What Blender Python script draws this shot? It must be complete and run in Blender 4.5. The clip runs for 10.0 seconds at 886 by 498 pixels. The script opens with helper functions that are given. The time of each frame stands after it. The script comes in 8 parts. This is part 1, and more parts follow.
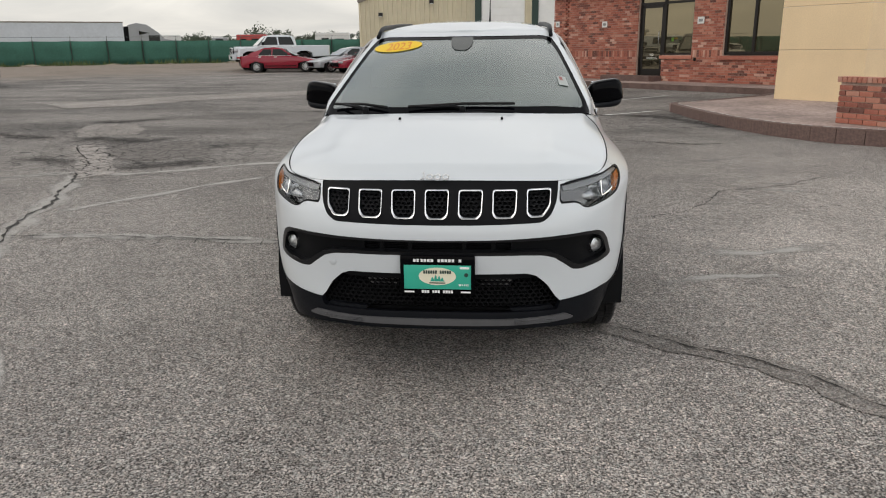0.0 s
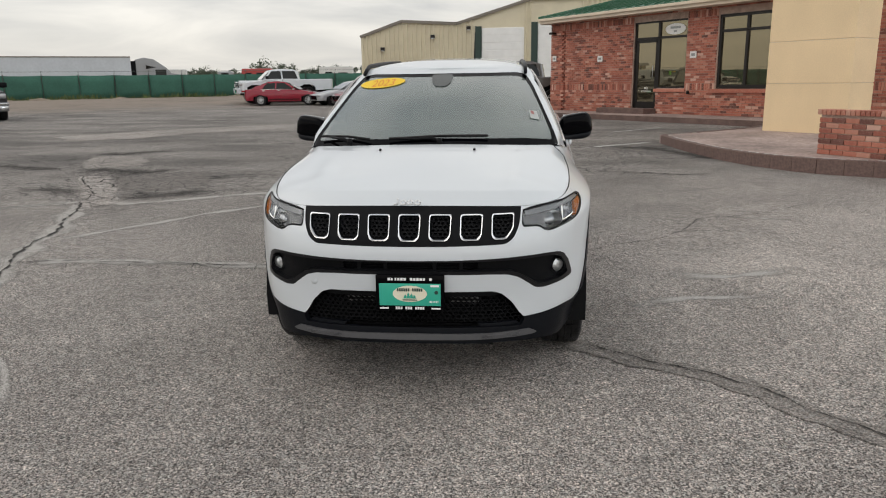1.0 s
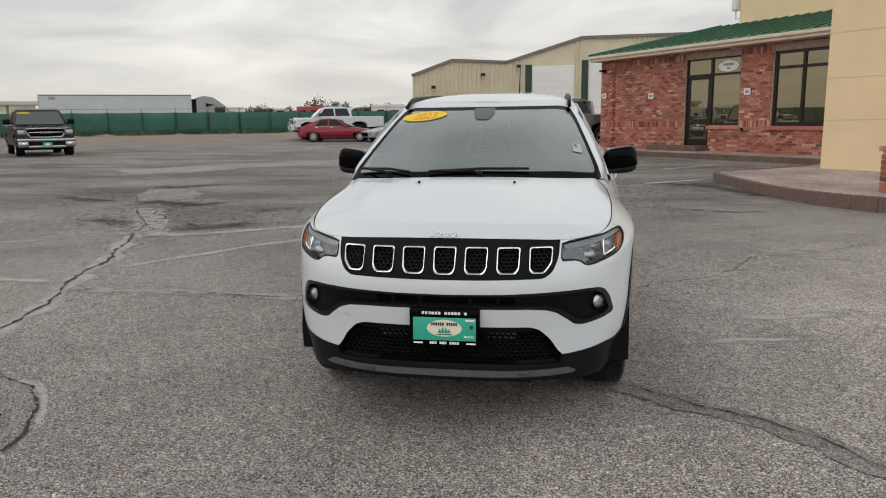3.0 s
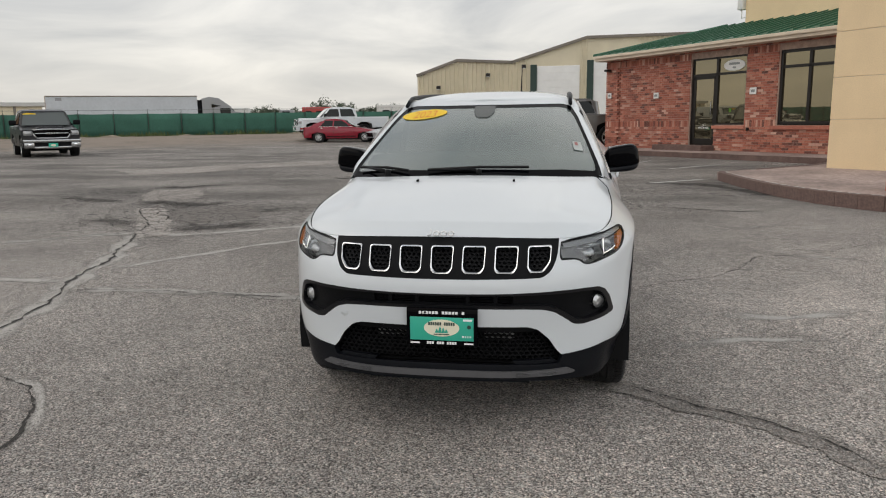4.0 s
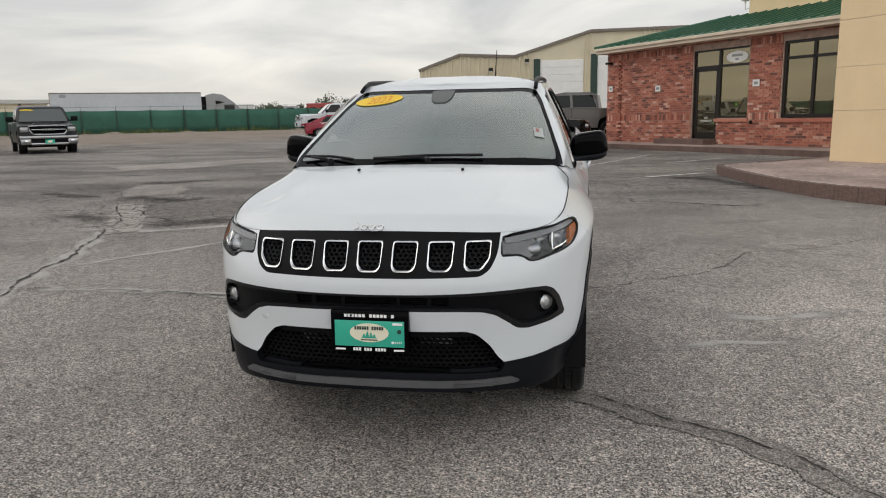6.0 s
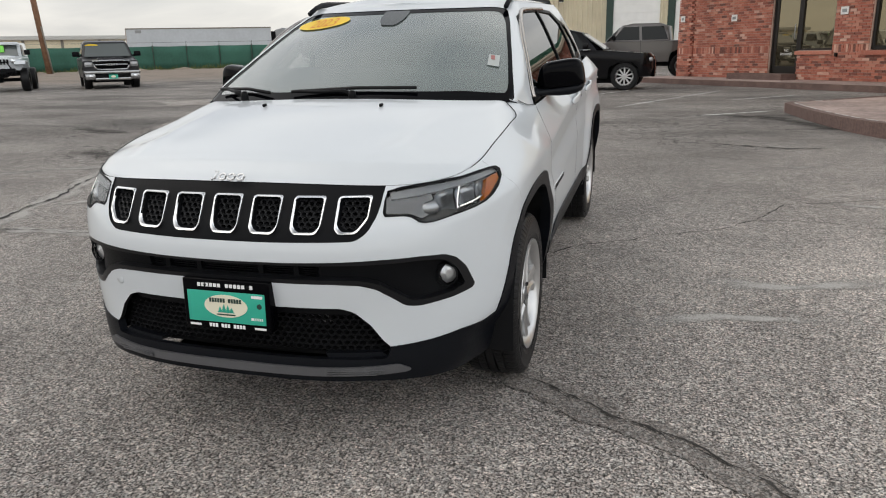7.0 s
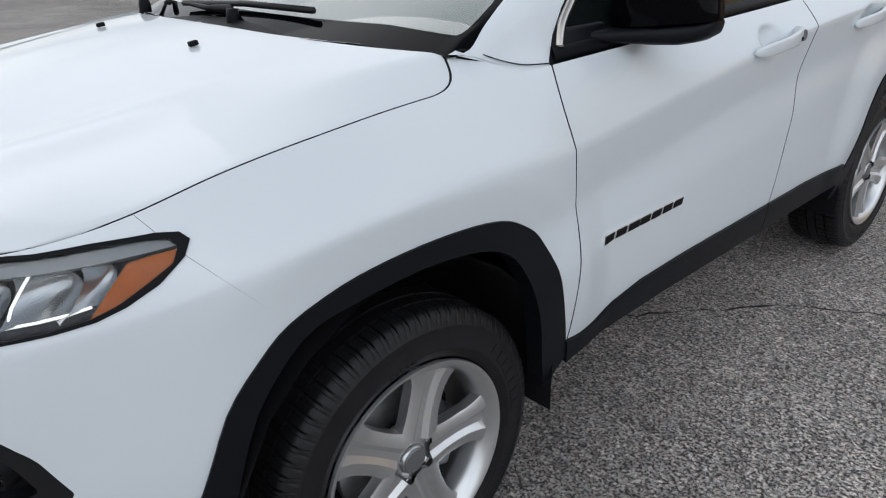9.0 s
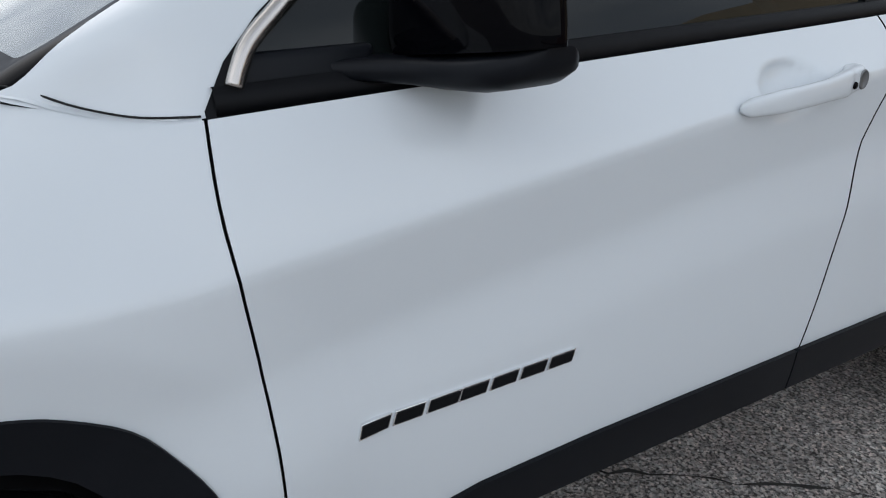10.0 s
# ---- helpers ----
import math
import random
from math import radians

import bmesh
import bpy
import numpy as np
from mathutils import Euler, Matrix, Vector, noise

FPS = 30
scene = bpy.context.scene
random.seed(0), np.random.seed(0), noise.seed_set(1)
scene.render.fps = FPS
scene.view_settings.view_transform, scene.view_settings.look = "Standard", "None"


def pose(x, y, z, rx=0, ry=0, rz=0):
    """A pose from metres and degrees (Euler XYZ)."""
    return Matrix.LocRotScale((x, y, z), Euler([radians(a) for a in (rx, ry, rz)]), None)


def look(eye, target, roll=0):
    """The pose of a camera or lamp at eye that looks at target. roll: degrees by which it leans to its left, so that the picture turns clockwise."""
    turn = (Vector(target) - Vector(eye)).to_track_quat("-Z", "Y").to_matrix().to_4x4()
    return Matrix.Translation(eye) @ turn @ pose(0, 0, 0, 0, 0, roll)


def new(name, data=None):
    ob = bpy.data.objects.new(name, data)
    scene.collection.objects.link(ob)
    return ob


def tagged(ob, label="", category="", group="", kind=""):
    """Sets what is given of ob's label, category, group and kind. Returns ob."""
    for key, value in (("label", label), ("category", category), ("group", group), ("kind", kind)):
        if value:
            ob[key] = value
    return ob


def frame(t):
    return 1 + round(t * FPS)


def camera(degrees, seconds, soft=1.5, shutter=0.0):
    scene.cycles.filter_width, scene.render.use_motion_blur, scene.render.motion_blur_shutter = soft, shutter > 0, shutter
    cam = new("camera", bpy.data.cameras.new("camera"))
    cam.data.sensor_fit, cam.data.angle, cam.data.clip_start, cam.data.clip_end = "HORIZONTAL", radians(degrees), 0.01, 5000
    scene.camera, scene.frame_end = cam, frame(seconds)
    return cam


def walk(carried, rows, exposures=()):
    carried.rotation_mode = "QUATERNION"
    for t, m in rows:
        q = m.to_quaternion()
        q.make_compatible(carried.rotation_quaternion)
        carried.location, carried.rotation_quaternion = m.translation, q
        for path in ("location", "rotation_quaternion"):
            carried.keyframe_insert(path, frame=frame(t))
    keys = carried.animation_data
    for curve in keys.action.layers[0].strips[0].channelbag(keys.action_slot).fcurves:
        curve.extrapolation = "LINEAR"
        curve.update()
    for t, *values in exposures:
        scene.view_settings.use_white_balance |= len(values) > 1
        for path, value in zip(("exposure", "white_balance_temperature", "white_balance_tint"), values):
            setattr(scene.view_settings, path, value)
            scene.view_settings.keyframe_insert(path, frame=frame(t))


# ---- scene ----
cam = camera(63.2, 10.0, soft=1.1)
# the lot falls towards the street by SLOPE degrees under the car
SLOPE = 2.4
LOT = pose(0, 0, 0, SLOPE)
PATH = [
    (0, (0.325, -3.912, 1.677), (0.139, -2.018, 1.062), -1.0),
    (0.5, (0.377, -4.11, 1.698), (0.192, -2.211, 1.098), -1.0),
    (1, (0.501, -4.178, 1.707), (0.305, -2.26, 1.175), -1.1),
    (1.5, (0.552, -4.155, 1.697), (0.315, -2.224, 1.234), -1.1),
    (2, (0.55, -4.119, 1.691), (0.273, -2.188, 1.251), -1.1),
    (2.5, (0.539, -4.102, 1.683), (0.23, -2.175, 1.249), -1.1),
    (4, (0.582, -4.054, 1.655), (0.236, -2.132, 1.225), -1.3),
    (4.5, (0.541, -3.97, 1.655), (0.197, -2.048, 1.223), -1.2),
    (5, (0.555, -3.898, 1.649), (0.213, -1.976, 1.216), -1.3),
    (5.5, (0.648, -3.828, 1.621), (0.308, -1.905, 1.187), -1.3),
    (5.7, (0.721, -3.784, 1.598), (0.382, -1.862, 1.162), -1.4),
    (6.8, (1.265, -3.073, 1.505), (0.741, -1.217, 0.972), -1.9),
    (7, (1.383, -2.901, 1.476), (0.826, -1.076, 0.877), -2.0),
    (7.2, (1.487, -2.732, 1.431), (0.839, -0.938, 0.831), -1.6),
    (7.5, (1.614, -2.438, 1.434), (0.744, -0.779, 0.732), -2.0),
    (7.7, (1.665, -2.199, 1.425), (0.734, -0.593, 0.681), -1.9),
    (8, (1.758, -1.873, 1.417), (0.803, -0.312, 0.61), -1.8),
    (8.2, (1.813, -1.653, 1.39), (0.811, -0.124, 0.579), -2.0),
    (8.5, (1.839, -1.317, 1.395), (0.6, 0.02, 0.572), -1.9),
    (9, (1.804, -0.763, 1.378), (0.461, 0.47, 0.556), -1.7),
    (9.2, (1.806, -0.546, 1.331), (0.431, 0.657, 0.516), -1.6),
    (9.5, (1.771, -0.226, 1.305), (0.234, 0.769, 0.502), -1.5),
    (9.7, (1.741, -0.004, 1.278), (0.142, 0.891, 0.475), -1.4),
    (10, (1.661, 0.305, 1.273), (0.042, 1.191, 0.5), -1.5),
]
walk(cam, [(t, LOT @ look(eye, target, roll)) for t, eye, target, roll in PATH],
     [(0, 0, 6600, 10), (1, -0.02, 6600, 10), (2, -0.08, 6600, 10), (5.5, -0.08, 6600, 10), (7, 0.08, 6500, 10), (7.5, 0.14, 6450, 10), (8, 0.17, 6500, 10.5), (8.5, 0.14, 6280, 10.5), (9, 0.09, 6000, 9.5), (9.5, 0.06, 5950, 9.5), (10, 0.0, 5900, 9.5)])

# ---- light: a bright, thinly overcast afternoon ----
world = bpy.data.worlds.new("world")
scene.world = world
world.use_nodes = True
wt = world.node_tree
wt.nodes.clear()


def wnode(kind, operation=None, data_type=None):
    n = wt.nodes.new(kind)
    if operation:
        n.operation = operation
    if data_type:
        n.data_type = data_type
    return n


sky = wnode("ShaderNodeTexSky")
sky.sky_type = "NISHITA"
sky.sun_disc = False
sky.sun_elevation = radians(46)
sky.sun_rotation = radians(245)
sky.dust_density = 3.0
wcoord = wnode("ShaderNodeTexCoord")
wsep = wnode("ShaderNodeSeparateXYZ")
wt.links.new(wcoord.outputs["Generated"], wsep.inputs[0])
# cloud deck: directions are laid onto a flat layer, so that clouds crowd towards the horizon
wadd = wnode("ShaderNodeMath", operation="ADD")
wadd.inputs[1].default_value = 0.16
wt.links.new(wsep.outputs[2], wadd.inputs[0])
wmax = wnode("ShaderNodeMath", operation="MAXIMUM")
wmax.inputs[1].default_value = 0.05
wt.links.new(wadd.outputs[0], wmax.inputs[0])
wcomb = wnode("ShaderNodeCombineXYZ")
for k in (0, 1):
    d = wnode("ShaderNodeMath", operation="DIVIDE")
    wt.links.new(wsep.outputs[k], d.inputs[0])
    wt.links.new(wmax.outputs[0], d.inputs[1])
    wt.links.new(d.outputs[0], wcomb.inputs[k])
wn = wnode("ShaderNodeTexNoise")
wn.inputs["Scale"].default_value = 0.9
wn.inputs["Detail"].default_value = 6.0
wn.inputs["Roughness"].default_value = 0.52
wn.inputs["Distortion"].default_value = 0.5
wt.links.new(wcomb.outputs[0], wn.inputs["Vector"])
wr = wnode("ShaderNodeValToRGB")
wr.color_ramp.elements[0].position, wr.color_ramp.elements[1].position = 0.36, 0.68
wr.color_ramp.elements[0].color = (0.37, 0.39, 0.42, 1)
wr.color_ramp.elements[1].color = (0.95, 0.925, 0.87, 1)
wt.links.new(wn.outputs["Fac"], wr.inputs[0])
# a pale, warm haze low over the land
wh = wnode("ShaderNodeMapRange")
wh.inputs["From Min"].default_value, wh.inputs["From Max"].default_value = 0.0, 0.22
wh.inputs["To Min"].default_value, wh.inputs["To Max"].default_value = 0.75, 0.0
wt.links.new(wsep.outputs[2], wh.inputs["Value"])
wmixh = wnode("ShaderNodeMix", data_type="RGBA")
wmixh.inputs[7].default_value = (0.77, 0.745, 0.69, 1)
wt.links.new(wh.outputs[0], wmixh.inputs[0])
wt.links.new(wr.outputs[0], wmixh.inputs[6])
skyw = wnode("ShaderNodeMix", data_type="RGBA")
skyw.inputs[0].default_value = 0.88
skys = wnode("ShaderNodeVectorMath", operation="SCALE")
skys.inputs["Scale"].default_value = 0.12
wt.links.new(sky.outputs[0], skys.inputs[0])
wt.links.new(skys.outputs[0], skyw.inputs[6])
wt.links.new(wmixh.outputs[2], skyw.inputs[7])
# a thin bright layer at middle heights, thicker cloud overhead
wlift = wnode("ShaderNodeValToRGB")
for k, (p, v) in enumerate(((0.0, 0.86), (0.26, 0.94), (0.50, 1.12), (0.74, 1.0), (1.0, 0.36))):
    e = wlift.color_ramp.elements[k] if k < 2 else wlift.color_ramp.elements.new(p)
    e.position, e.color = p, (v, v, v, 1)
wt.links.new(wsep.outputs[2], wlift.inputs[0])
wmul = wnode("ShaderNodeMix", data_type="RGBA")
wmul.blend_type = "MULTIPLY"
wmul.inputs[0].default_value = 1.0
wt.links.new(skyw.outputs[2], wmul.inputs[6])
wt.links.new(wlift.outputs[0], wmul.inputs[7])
# added gradient: the unseen sky towards +x is brightened to light the car's right side
wdot = wnode("ShaderNodeVectorMath", operation="DOT_PRODUCT")
wdot.inputs[1].default_value = (0.94, -0.34, 0.0)
wt.links.new(wcoord.outputs["Generated"], wdot.inputs[0])
wside = wnode("ShaderNodeMapRange")
wside.interpolation_type = "SMOOTHSTEP"
wside.inputs["From Min"].default_value, wside.inputs["From Max"].default_value = -0.35, 1.0
wside.inputs["To Min"].default_value, wside.inputs["To Max"].default_value = 1.0, 1.55
wt.links.new(wdot.outputs["Value"], wside.inputs["Value"])
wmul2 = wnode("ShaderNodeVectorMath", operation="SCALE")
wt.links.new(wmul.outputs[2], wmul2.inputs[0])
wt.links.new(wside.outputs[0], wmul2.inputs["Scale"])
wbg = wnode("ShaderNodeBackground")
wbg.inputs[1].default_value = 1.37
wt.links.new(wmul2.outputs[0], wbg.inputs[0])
wout = wnode("ShaderNodeOutputWorld")
wt.links.new(wbg.outputs[0], wout.inputs[0])

sun_data = bpy.data.lights.new("sun", "SUN")
sun_data.energy = 0.5
sun_data.angle = radians(55)
sun_data.color = (1.0, 0.95, 0.87)
sun = new("sun", sun_data)
sun.matrix_world = look((0, 0, 40), (30, 14, 0))


# ---- materials ----
def material(name, color, rough=0.5, metal=0.0, coat=0.0, spec=0.5, trans=0.0, emit=None, power=0.0, vary=0.0, scale=8.0, bump=0.0, bump_scale=200.0, ior=1.45, coat_rough=0.03, vary2=0.0, scale2=60.0):
    m = bpy.data.materials.new(name)
    m.use_nodes = True
    nt = m.node_tree
    b = nt.nodes["Principled BSDF"]
    b.inputs["Base Color"].default_value = (*color, 1)
    b.inputs["Roughness"].default_value = rough
    b.inputs["Metallic"].default_value = metal
    b.inputs["Coat Weight"].default_value = coat
    b.inputs["Coat Roughness"].default_value = coat_rough
    b.inputs["Specular IOR Level"].default_value = spec
    b.inputs["Transmission Weight"].default_value = trans
    b.inputs["IOR"].default_value = ior
    if emit:
        b.inputs["Emission Color"].default_value = (*emit, 1)
        b.inputs["Emission Strength"].default_value = power
    if vary or bump or vary2:
        co = nt.nodes.new("ShaderNodeTexCoord")
        if vary or vary2:
            last = None
            for amount, sc, seed in ((vary, scale, 0.0), (vary2, scale2, 5.0)):
                if not amount:
                    continue
                n = nt.nodes.new("ShaderNodeTexNoise")
                n.inputs["Scale"].default_value = sc
                n.inputs["Detail"].default_value = 5
                nt.links.new(co.outputs["Object"], n.inputs["Vector"])
                r = nt.nodes.new("ShaderNodeMapRange")
                r.inputs["From Min"].default_value, r.inputs["From Max"].default_value = 0.3, 0.7
                r.inputs["To Min"].default_value, r.inputs["To Max"].default_value = 1 - amount, 1 + amount
                nt.links.new(n.outputs["Fac"], r.inputs["Value"])
                s = nt.nodes.new("ShaderNodeVectorMath")
                s.operation = "SCALE"
                if last is None:
                    s.inputs[0].default_value = color
                else:
                    nt.links.new(last.outputs[0], s.inputs[0])
                nt.links.new(r.outputs[0], s.inputs["Scale"])
                last = s
            nt.links.new(last.outputs[0], b.inputs["Base Color"])
        if bump:
            n2 = nt.nodes.new("ShaderNodeTexNoise")
            n2.inputs["Scale"].default_value = bump_scale
            n2.inputs["Detail"].default_value = 3
            nt.links.new(co.outputs["Object"], n2.inputs["Vector"])
            bp = nt.nodes.new("ShaderNodeBump")
            bp.inputs["Strength"].default_value = bump
            bp.inputs["Distance"].default_value = 0.01
            nt.links.new(n2.outputs["Fac"], bp.inputs["Height"])
            nt.links.new(bp.outputs[0], b.inputs["Normal"])
    return m


PAINT = material("white_paint", (0.640, 0.678, 0.708), 0.35, coat=0.8, coat_rough=0.012, vary=0.012, scale=2.0)
PLASTIC = material("black_plastic", (0.005, 0.0054, 0.0066), 0.45, spec=0.13, vary=0.12, scale=14, bump=0.10, bump_scale=900)
TRIM = material("charcoal_plastic", (0.0055, 0.0065, 0.009), 0.40, spec=0.16, vary=0.1, scale=10, bump=0.06, bump_scale=700)
GLOSS = material("gloss_black", (0.0015, 0.0016, 0.0024), 0.05, spec=0.09)
# near-black for liners and underbody, and for shade in gaps and behind spokes
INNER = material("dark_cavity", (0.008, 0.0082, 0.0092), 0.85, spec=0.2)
SATIN = material("grey_satin", (0.16, 0.165, 0.17), 0.38, metal=0.5, vary=0.06, scale=20)
SKIDM = material("dark_satin", (0.085, 0.085, 0.09), 0.36, vary=0.06, scale=20)
BRIGHT = material("brushed_bright_trim", (0.52, 0.49, 0.46), 0.26, metal=1.0)
SILVERB = material("silver_badge", (0.78, 0.79, 0.80), 0.30, metal=0.6)
CHROME = material("chrome", (0.82, 0.83, 0.84), 0.10, metal=1.0)
ALLOY = material("alloy", (0.60, 0.605, 0.61), 0.32, metal=0.9, coat=0.5, vary=0.03, scale=30)
RUBBER = material("tyre_rubber", (0.0095, 0.0095, 0.0102), 0.40, spec=0.28, vary=0.2, scale=18, bump=0.12, bump_scale=400)
STEEL = material("brake_steel", (0.30, 0.30, 0.30), 0.4, metal=0.9, vary=0.15, scale=40)
AMBER = material("amber_lens", (0.30, 0.075, 0.003), 0.2, spec=.3, vary=0.1, scale=90)
CLEAR = material("clear_lens", (0.97, 0.98, 0.98), 0.02, trans=1.0, ior=1.04, coat=0.4)
REFLECT = material("lamp_reflector", (0.75, 0.77, 0.79), 0.14, metal=1.0)
LAMPGREY = material("lamp_housing", (0.42, 0.43, 0.44), 0.3, metal=0.6)
LAMPDARK = material("lamp_dark_housing", (0.050, 0.052, 0.055), 0.3, metal=0.4)
GUIDE = material("light_guide", (0.17, 0.177, 0.187), 0.28, metal=0.3, coat=0.3)
FOGREF = material("fog_reflector", (0.62, 0.63, 0.64), 0.28, metal=0.85)
BOWL = material("bowl_reflector", (0.36, 0.375, 0.39), 0.20, metal=0.95)
MESHM = material("grille_mesh", (0.016, 0.0165, 0.018), 0.35, spec=0.35)
LED = material("led_strip", (0.9, 0.9, 0.88), 0.3, emit=(1.0, 0.97, 0.90), power=0.7)
# green tint; its opaque share paints a grey haze like mirrored sky
GLASS = material("tinted_hazed_glass", (0.38, 0.47, 0.44), 0.0, trans=0.70, ior=1.5, coat=1.0, coat_rough=0.0)
GLASS.node_tree.nodes["Principled BSDF"].inputs["Coat IOR"].default_value = 2.0
GLASSDARK = material("dark_glass", (0.006, 0.008, 0.008), 0.02, spec=0.35)
CABIN = material("cabin_trim", (0.035, 0.036, 0.038), 0.7, vary=0.15, scale=9)
YELLOW = material("yellow_vinyl", (0.85, 0.58, 0.02), 0.4)
ORANGE = material("orange_vinyl", (0.72, 0.24, 0.02), 0.4)
GREENP = material("green_print", (0.03, 0.42, 0.30), 0.35, coat=0.4)
CREAM = material("cream_print", (0.80, 0.76, 0.60), 0.4)
WHITEP = material("white_print", (0.85, 0.85, 0.85), 0.4)
DARKP = material("dark_print", (0.02, 0.05, 0.04), 0.4)


def part(name, bm, mat, parent, label="", smooth=True):
    """Links a bmesh as one mesh object under a thing or a part."""
    me = bpy.data.meshes.new(name)
    for f in bm.faces:
        f.smooth = smooth
    bm.to_mesh(me)
    bm.free()
    for m in mat if isinstance(mat, (list, tuple)) else (mat,):
        me.materials.append(m)
    ob = new(name, me)
    ob.parent = parent
    if label:
        ob["label"] = label
    return ob


def thing(name, label, category, at=None, group="", kind=""):
    ob = new(name)
    if at is not None:
        ob.matrix_world = at
    return tagged(ob, label, category, group, kind)


def solid(name, bm, mat, label, category, at=None, group="", kind="", smooth=False):
    """A thing that is one mesh."""
    ob = part(name, bm, mat, None, "", smooth)
    if at is not None:
        ob.matrix_world = at
    return tagged(ob, label, category, group, kind)


def add_box(bm, lo, hi, bevel=0.0, m=None, mat=0):
    r = bmesh.ops.create_cube(bm, size=1)
    for v in r["verts"]:
        v.co = Vector([lo[i] + (v.co[i] + 0.5) * (hi[i] - lo[i]) for i in range(3)])
    faces = list({f for v in r["verts"] for f in v.link_faces})
    for f in faces:
        f.material_index = mat
    verts = r["verts"]
    if bevel:
        edges = list({e for v in verts for e in v.link_edges})
        res = bmesh.ops.bevel(bm, geom=edges, offset=bevel, segments=2, affect="EDGES", profile=0.6)
        verts = list({v for f in res["faces"] for v in f.verts} | {v for v in verts if v.is_valid})
    if m is not None:
        for v in verts:
            v.co = m @ v.co
    return verts


def boxes(*spans, bevel=0.0):
    bm = bmesh.new()
    for lo, hi in spans:
        add_box(bm, lo, hi, bevel)
    return bm


def sharpen(bm, degrees=35):
    bm.normal_update()
    for e in bm.edges:
        if len(e.link_faces) == 2 and e.calc_face_angle(0) > radians(degrees):
            e.smooth = False
    return bm


def prism(outline, depth, axis="y", at=0.0, bevel=0.0, mirror=False):
    """A solid with a flat outline, drawn in the two axes other than axis, from at to at + depth along it."""
    bm = bmesh.new()
    put = {"x": lambda u, v, d: (d, u, v), "y": lambda u, v, d: (u, d, v), "z": lambda u, v, d: (u, v, d)}[axis]
    a = [bm.verts.new(put(u, v, at)) for u, v in outline]
    b = [bm.verts.new(put(u, v, at + depth)) for u, v in outline]
    bm.faces.new(a), bm.faces.new(b[::-1])
    n = len(a)
    for i in range(n):
        bm.faces.new((a[i], b[i], b[(i + 1) % n], a[(i + 1) % n]))
    bmesh.ops.recalc_face_normals(bm, faces=bm.faces[:])
    if bevel:
        bmesh.ops.bevel(bm, geom=bm.edges[:], offset=bevel, segments=2, affect="EDGES", profile=0.6)
    return bm


def lathe(profile, axis="x", n=48, closed=False):
    """A body of revolution from (radius, along) pairs, round the x or z axis."""
    bm = bmesh.new()
    rings = []
    for k in range(n):
        c, s = math.cos(2 * math.pi * k / n), math.sin(2 * math.pi * k / n)
        rings.append([bm.verts.new((d, r * c, r * s) if axis == "x" else (r * c, r * s, d)) for r, d in profile])
    m = len(profile)
    for k in range(n):
        a, b = rings[k], rings[(k + 1) % n]
        for i in range(m - (0 if closed else 1)):
            bm.faces.new((a[i], a[(i + 1) % m], b[(i + 1) % m], b[i]))
    bmesh.ops.recalc_face_normals(bm, faces=bm.faces[:])
    return bm


def tube(points, radius, n=8, caps=True):
    """A round bar along a polyline; radius may be a number or one per point."""
    bm = bmesh.new()
    pts = [Vector(p) for p in points]
    rings = []
    for i, p in enumerate(pts):
        way = (pts[min(i + 1, len(pts) - 1)] - pts[max(i - 1, 0)]).normalized()
        side = way.cross((0, 0, 1)) if abs(way.z) < 0.95 else way.cross((1, 0, 0))
        side.normalize()
        up = side.cross(way)
        r = radius[i] if isinstance(radius, (list, tuple)) else radius
        rings.append([bm.verts.new(p + r * (math.cos(2 * math.pi * k / n) * side + math.sin(2 * math.pi * k / n) * up)) for k in range(n)])
    for a, b in zip(rings, rings[1:]):
        for k in range(n):
            bm.faces.new((a[k], a[(k + 1) % n], b[(k + 1) % n], b[k]))
    if caps:
        bm.faces.new(rings[0]), bm.faces.new(rings[-1][::-1])
    bmesh.ops.recalc_face_normals(bm, faces=bm.faces[:])
    return bm


def merge(*bms):
    out = bmesh.new()
    for b in bms:
        me = bpy.data.meshes.new("tmp")
        b.to_mesh(me)
        b.free()
        out.from_mesh(me)
        bpy.data.meshes.remove(me)
    return out


def moved(bm, m):
    bmesh.ops.transform(bm, matrix=m, verts=bm.verts[:])
    if m.determinant() < 0:
        bmesh.ops.reverse_faces(bm, faces=bm.faces[:])
    return bm


def text_mesh(word, size, extrude=0.0):
    """Lettering as a bmesh, upright in the x-z plane, facing -y, centred."""
    cu = bpy.data.curves.new("words", "FONT")
    cu.body, cu.size, cu.extrude = word, size, extrude
    cu.align_x, cu.align_y = "CENTER", "CENTER"
    ob = bpy.data.objects.new("words", cu)
    scene.collection.objects.link(ob)
    bpy.context.view_layer.update()
    me = bpy.data.meshes.new_from_object(ob.evaluated_get(bpy.context.evaluated_depsgraph_get()))
    bm = bmesh.new()
    bm.from_mesh(me)
    bpy.data.objects.remove(ob)
    bpy.data.curves.remove(cu)
    bpy.data.meshes.remove(me)
    return moved(bm, pose(0, 0, 0, 90))


MIRROR = Matrix.Diagonal((-1, 1, 1, 1))
# ---- ground ----
def resample(line, n, weight=None):
    """n points at even steps along a polyline."""
    step = np.linalg.norm(np.diff(line, axis=0), axis=1)
    if weight is not None:
        step = step * weight
    far = np.concatenate([[0], np.cumsum(step)])
    at = np.linspace(0, far[-1], n)
    return np.stack([np.interp(at, far, line[:, k]) for k in range(line.shape[1])], 1)


def soft_level(y):
    return 6.0 - 2.0 * math.log1p(math.exp(min((6.0 - y) / 2.0, 60)))


def ease(t):
    t = min(max(t, 0.0), 1.0)
    return t * t * (3 - 2 * t)


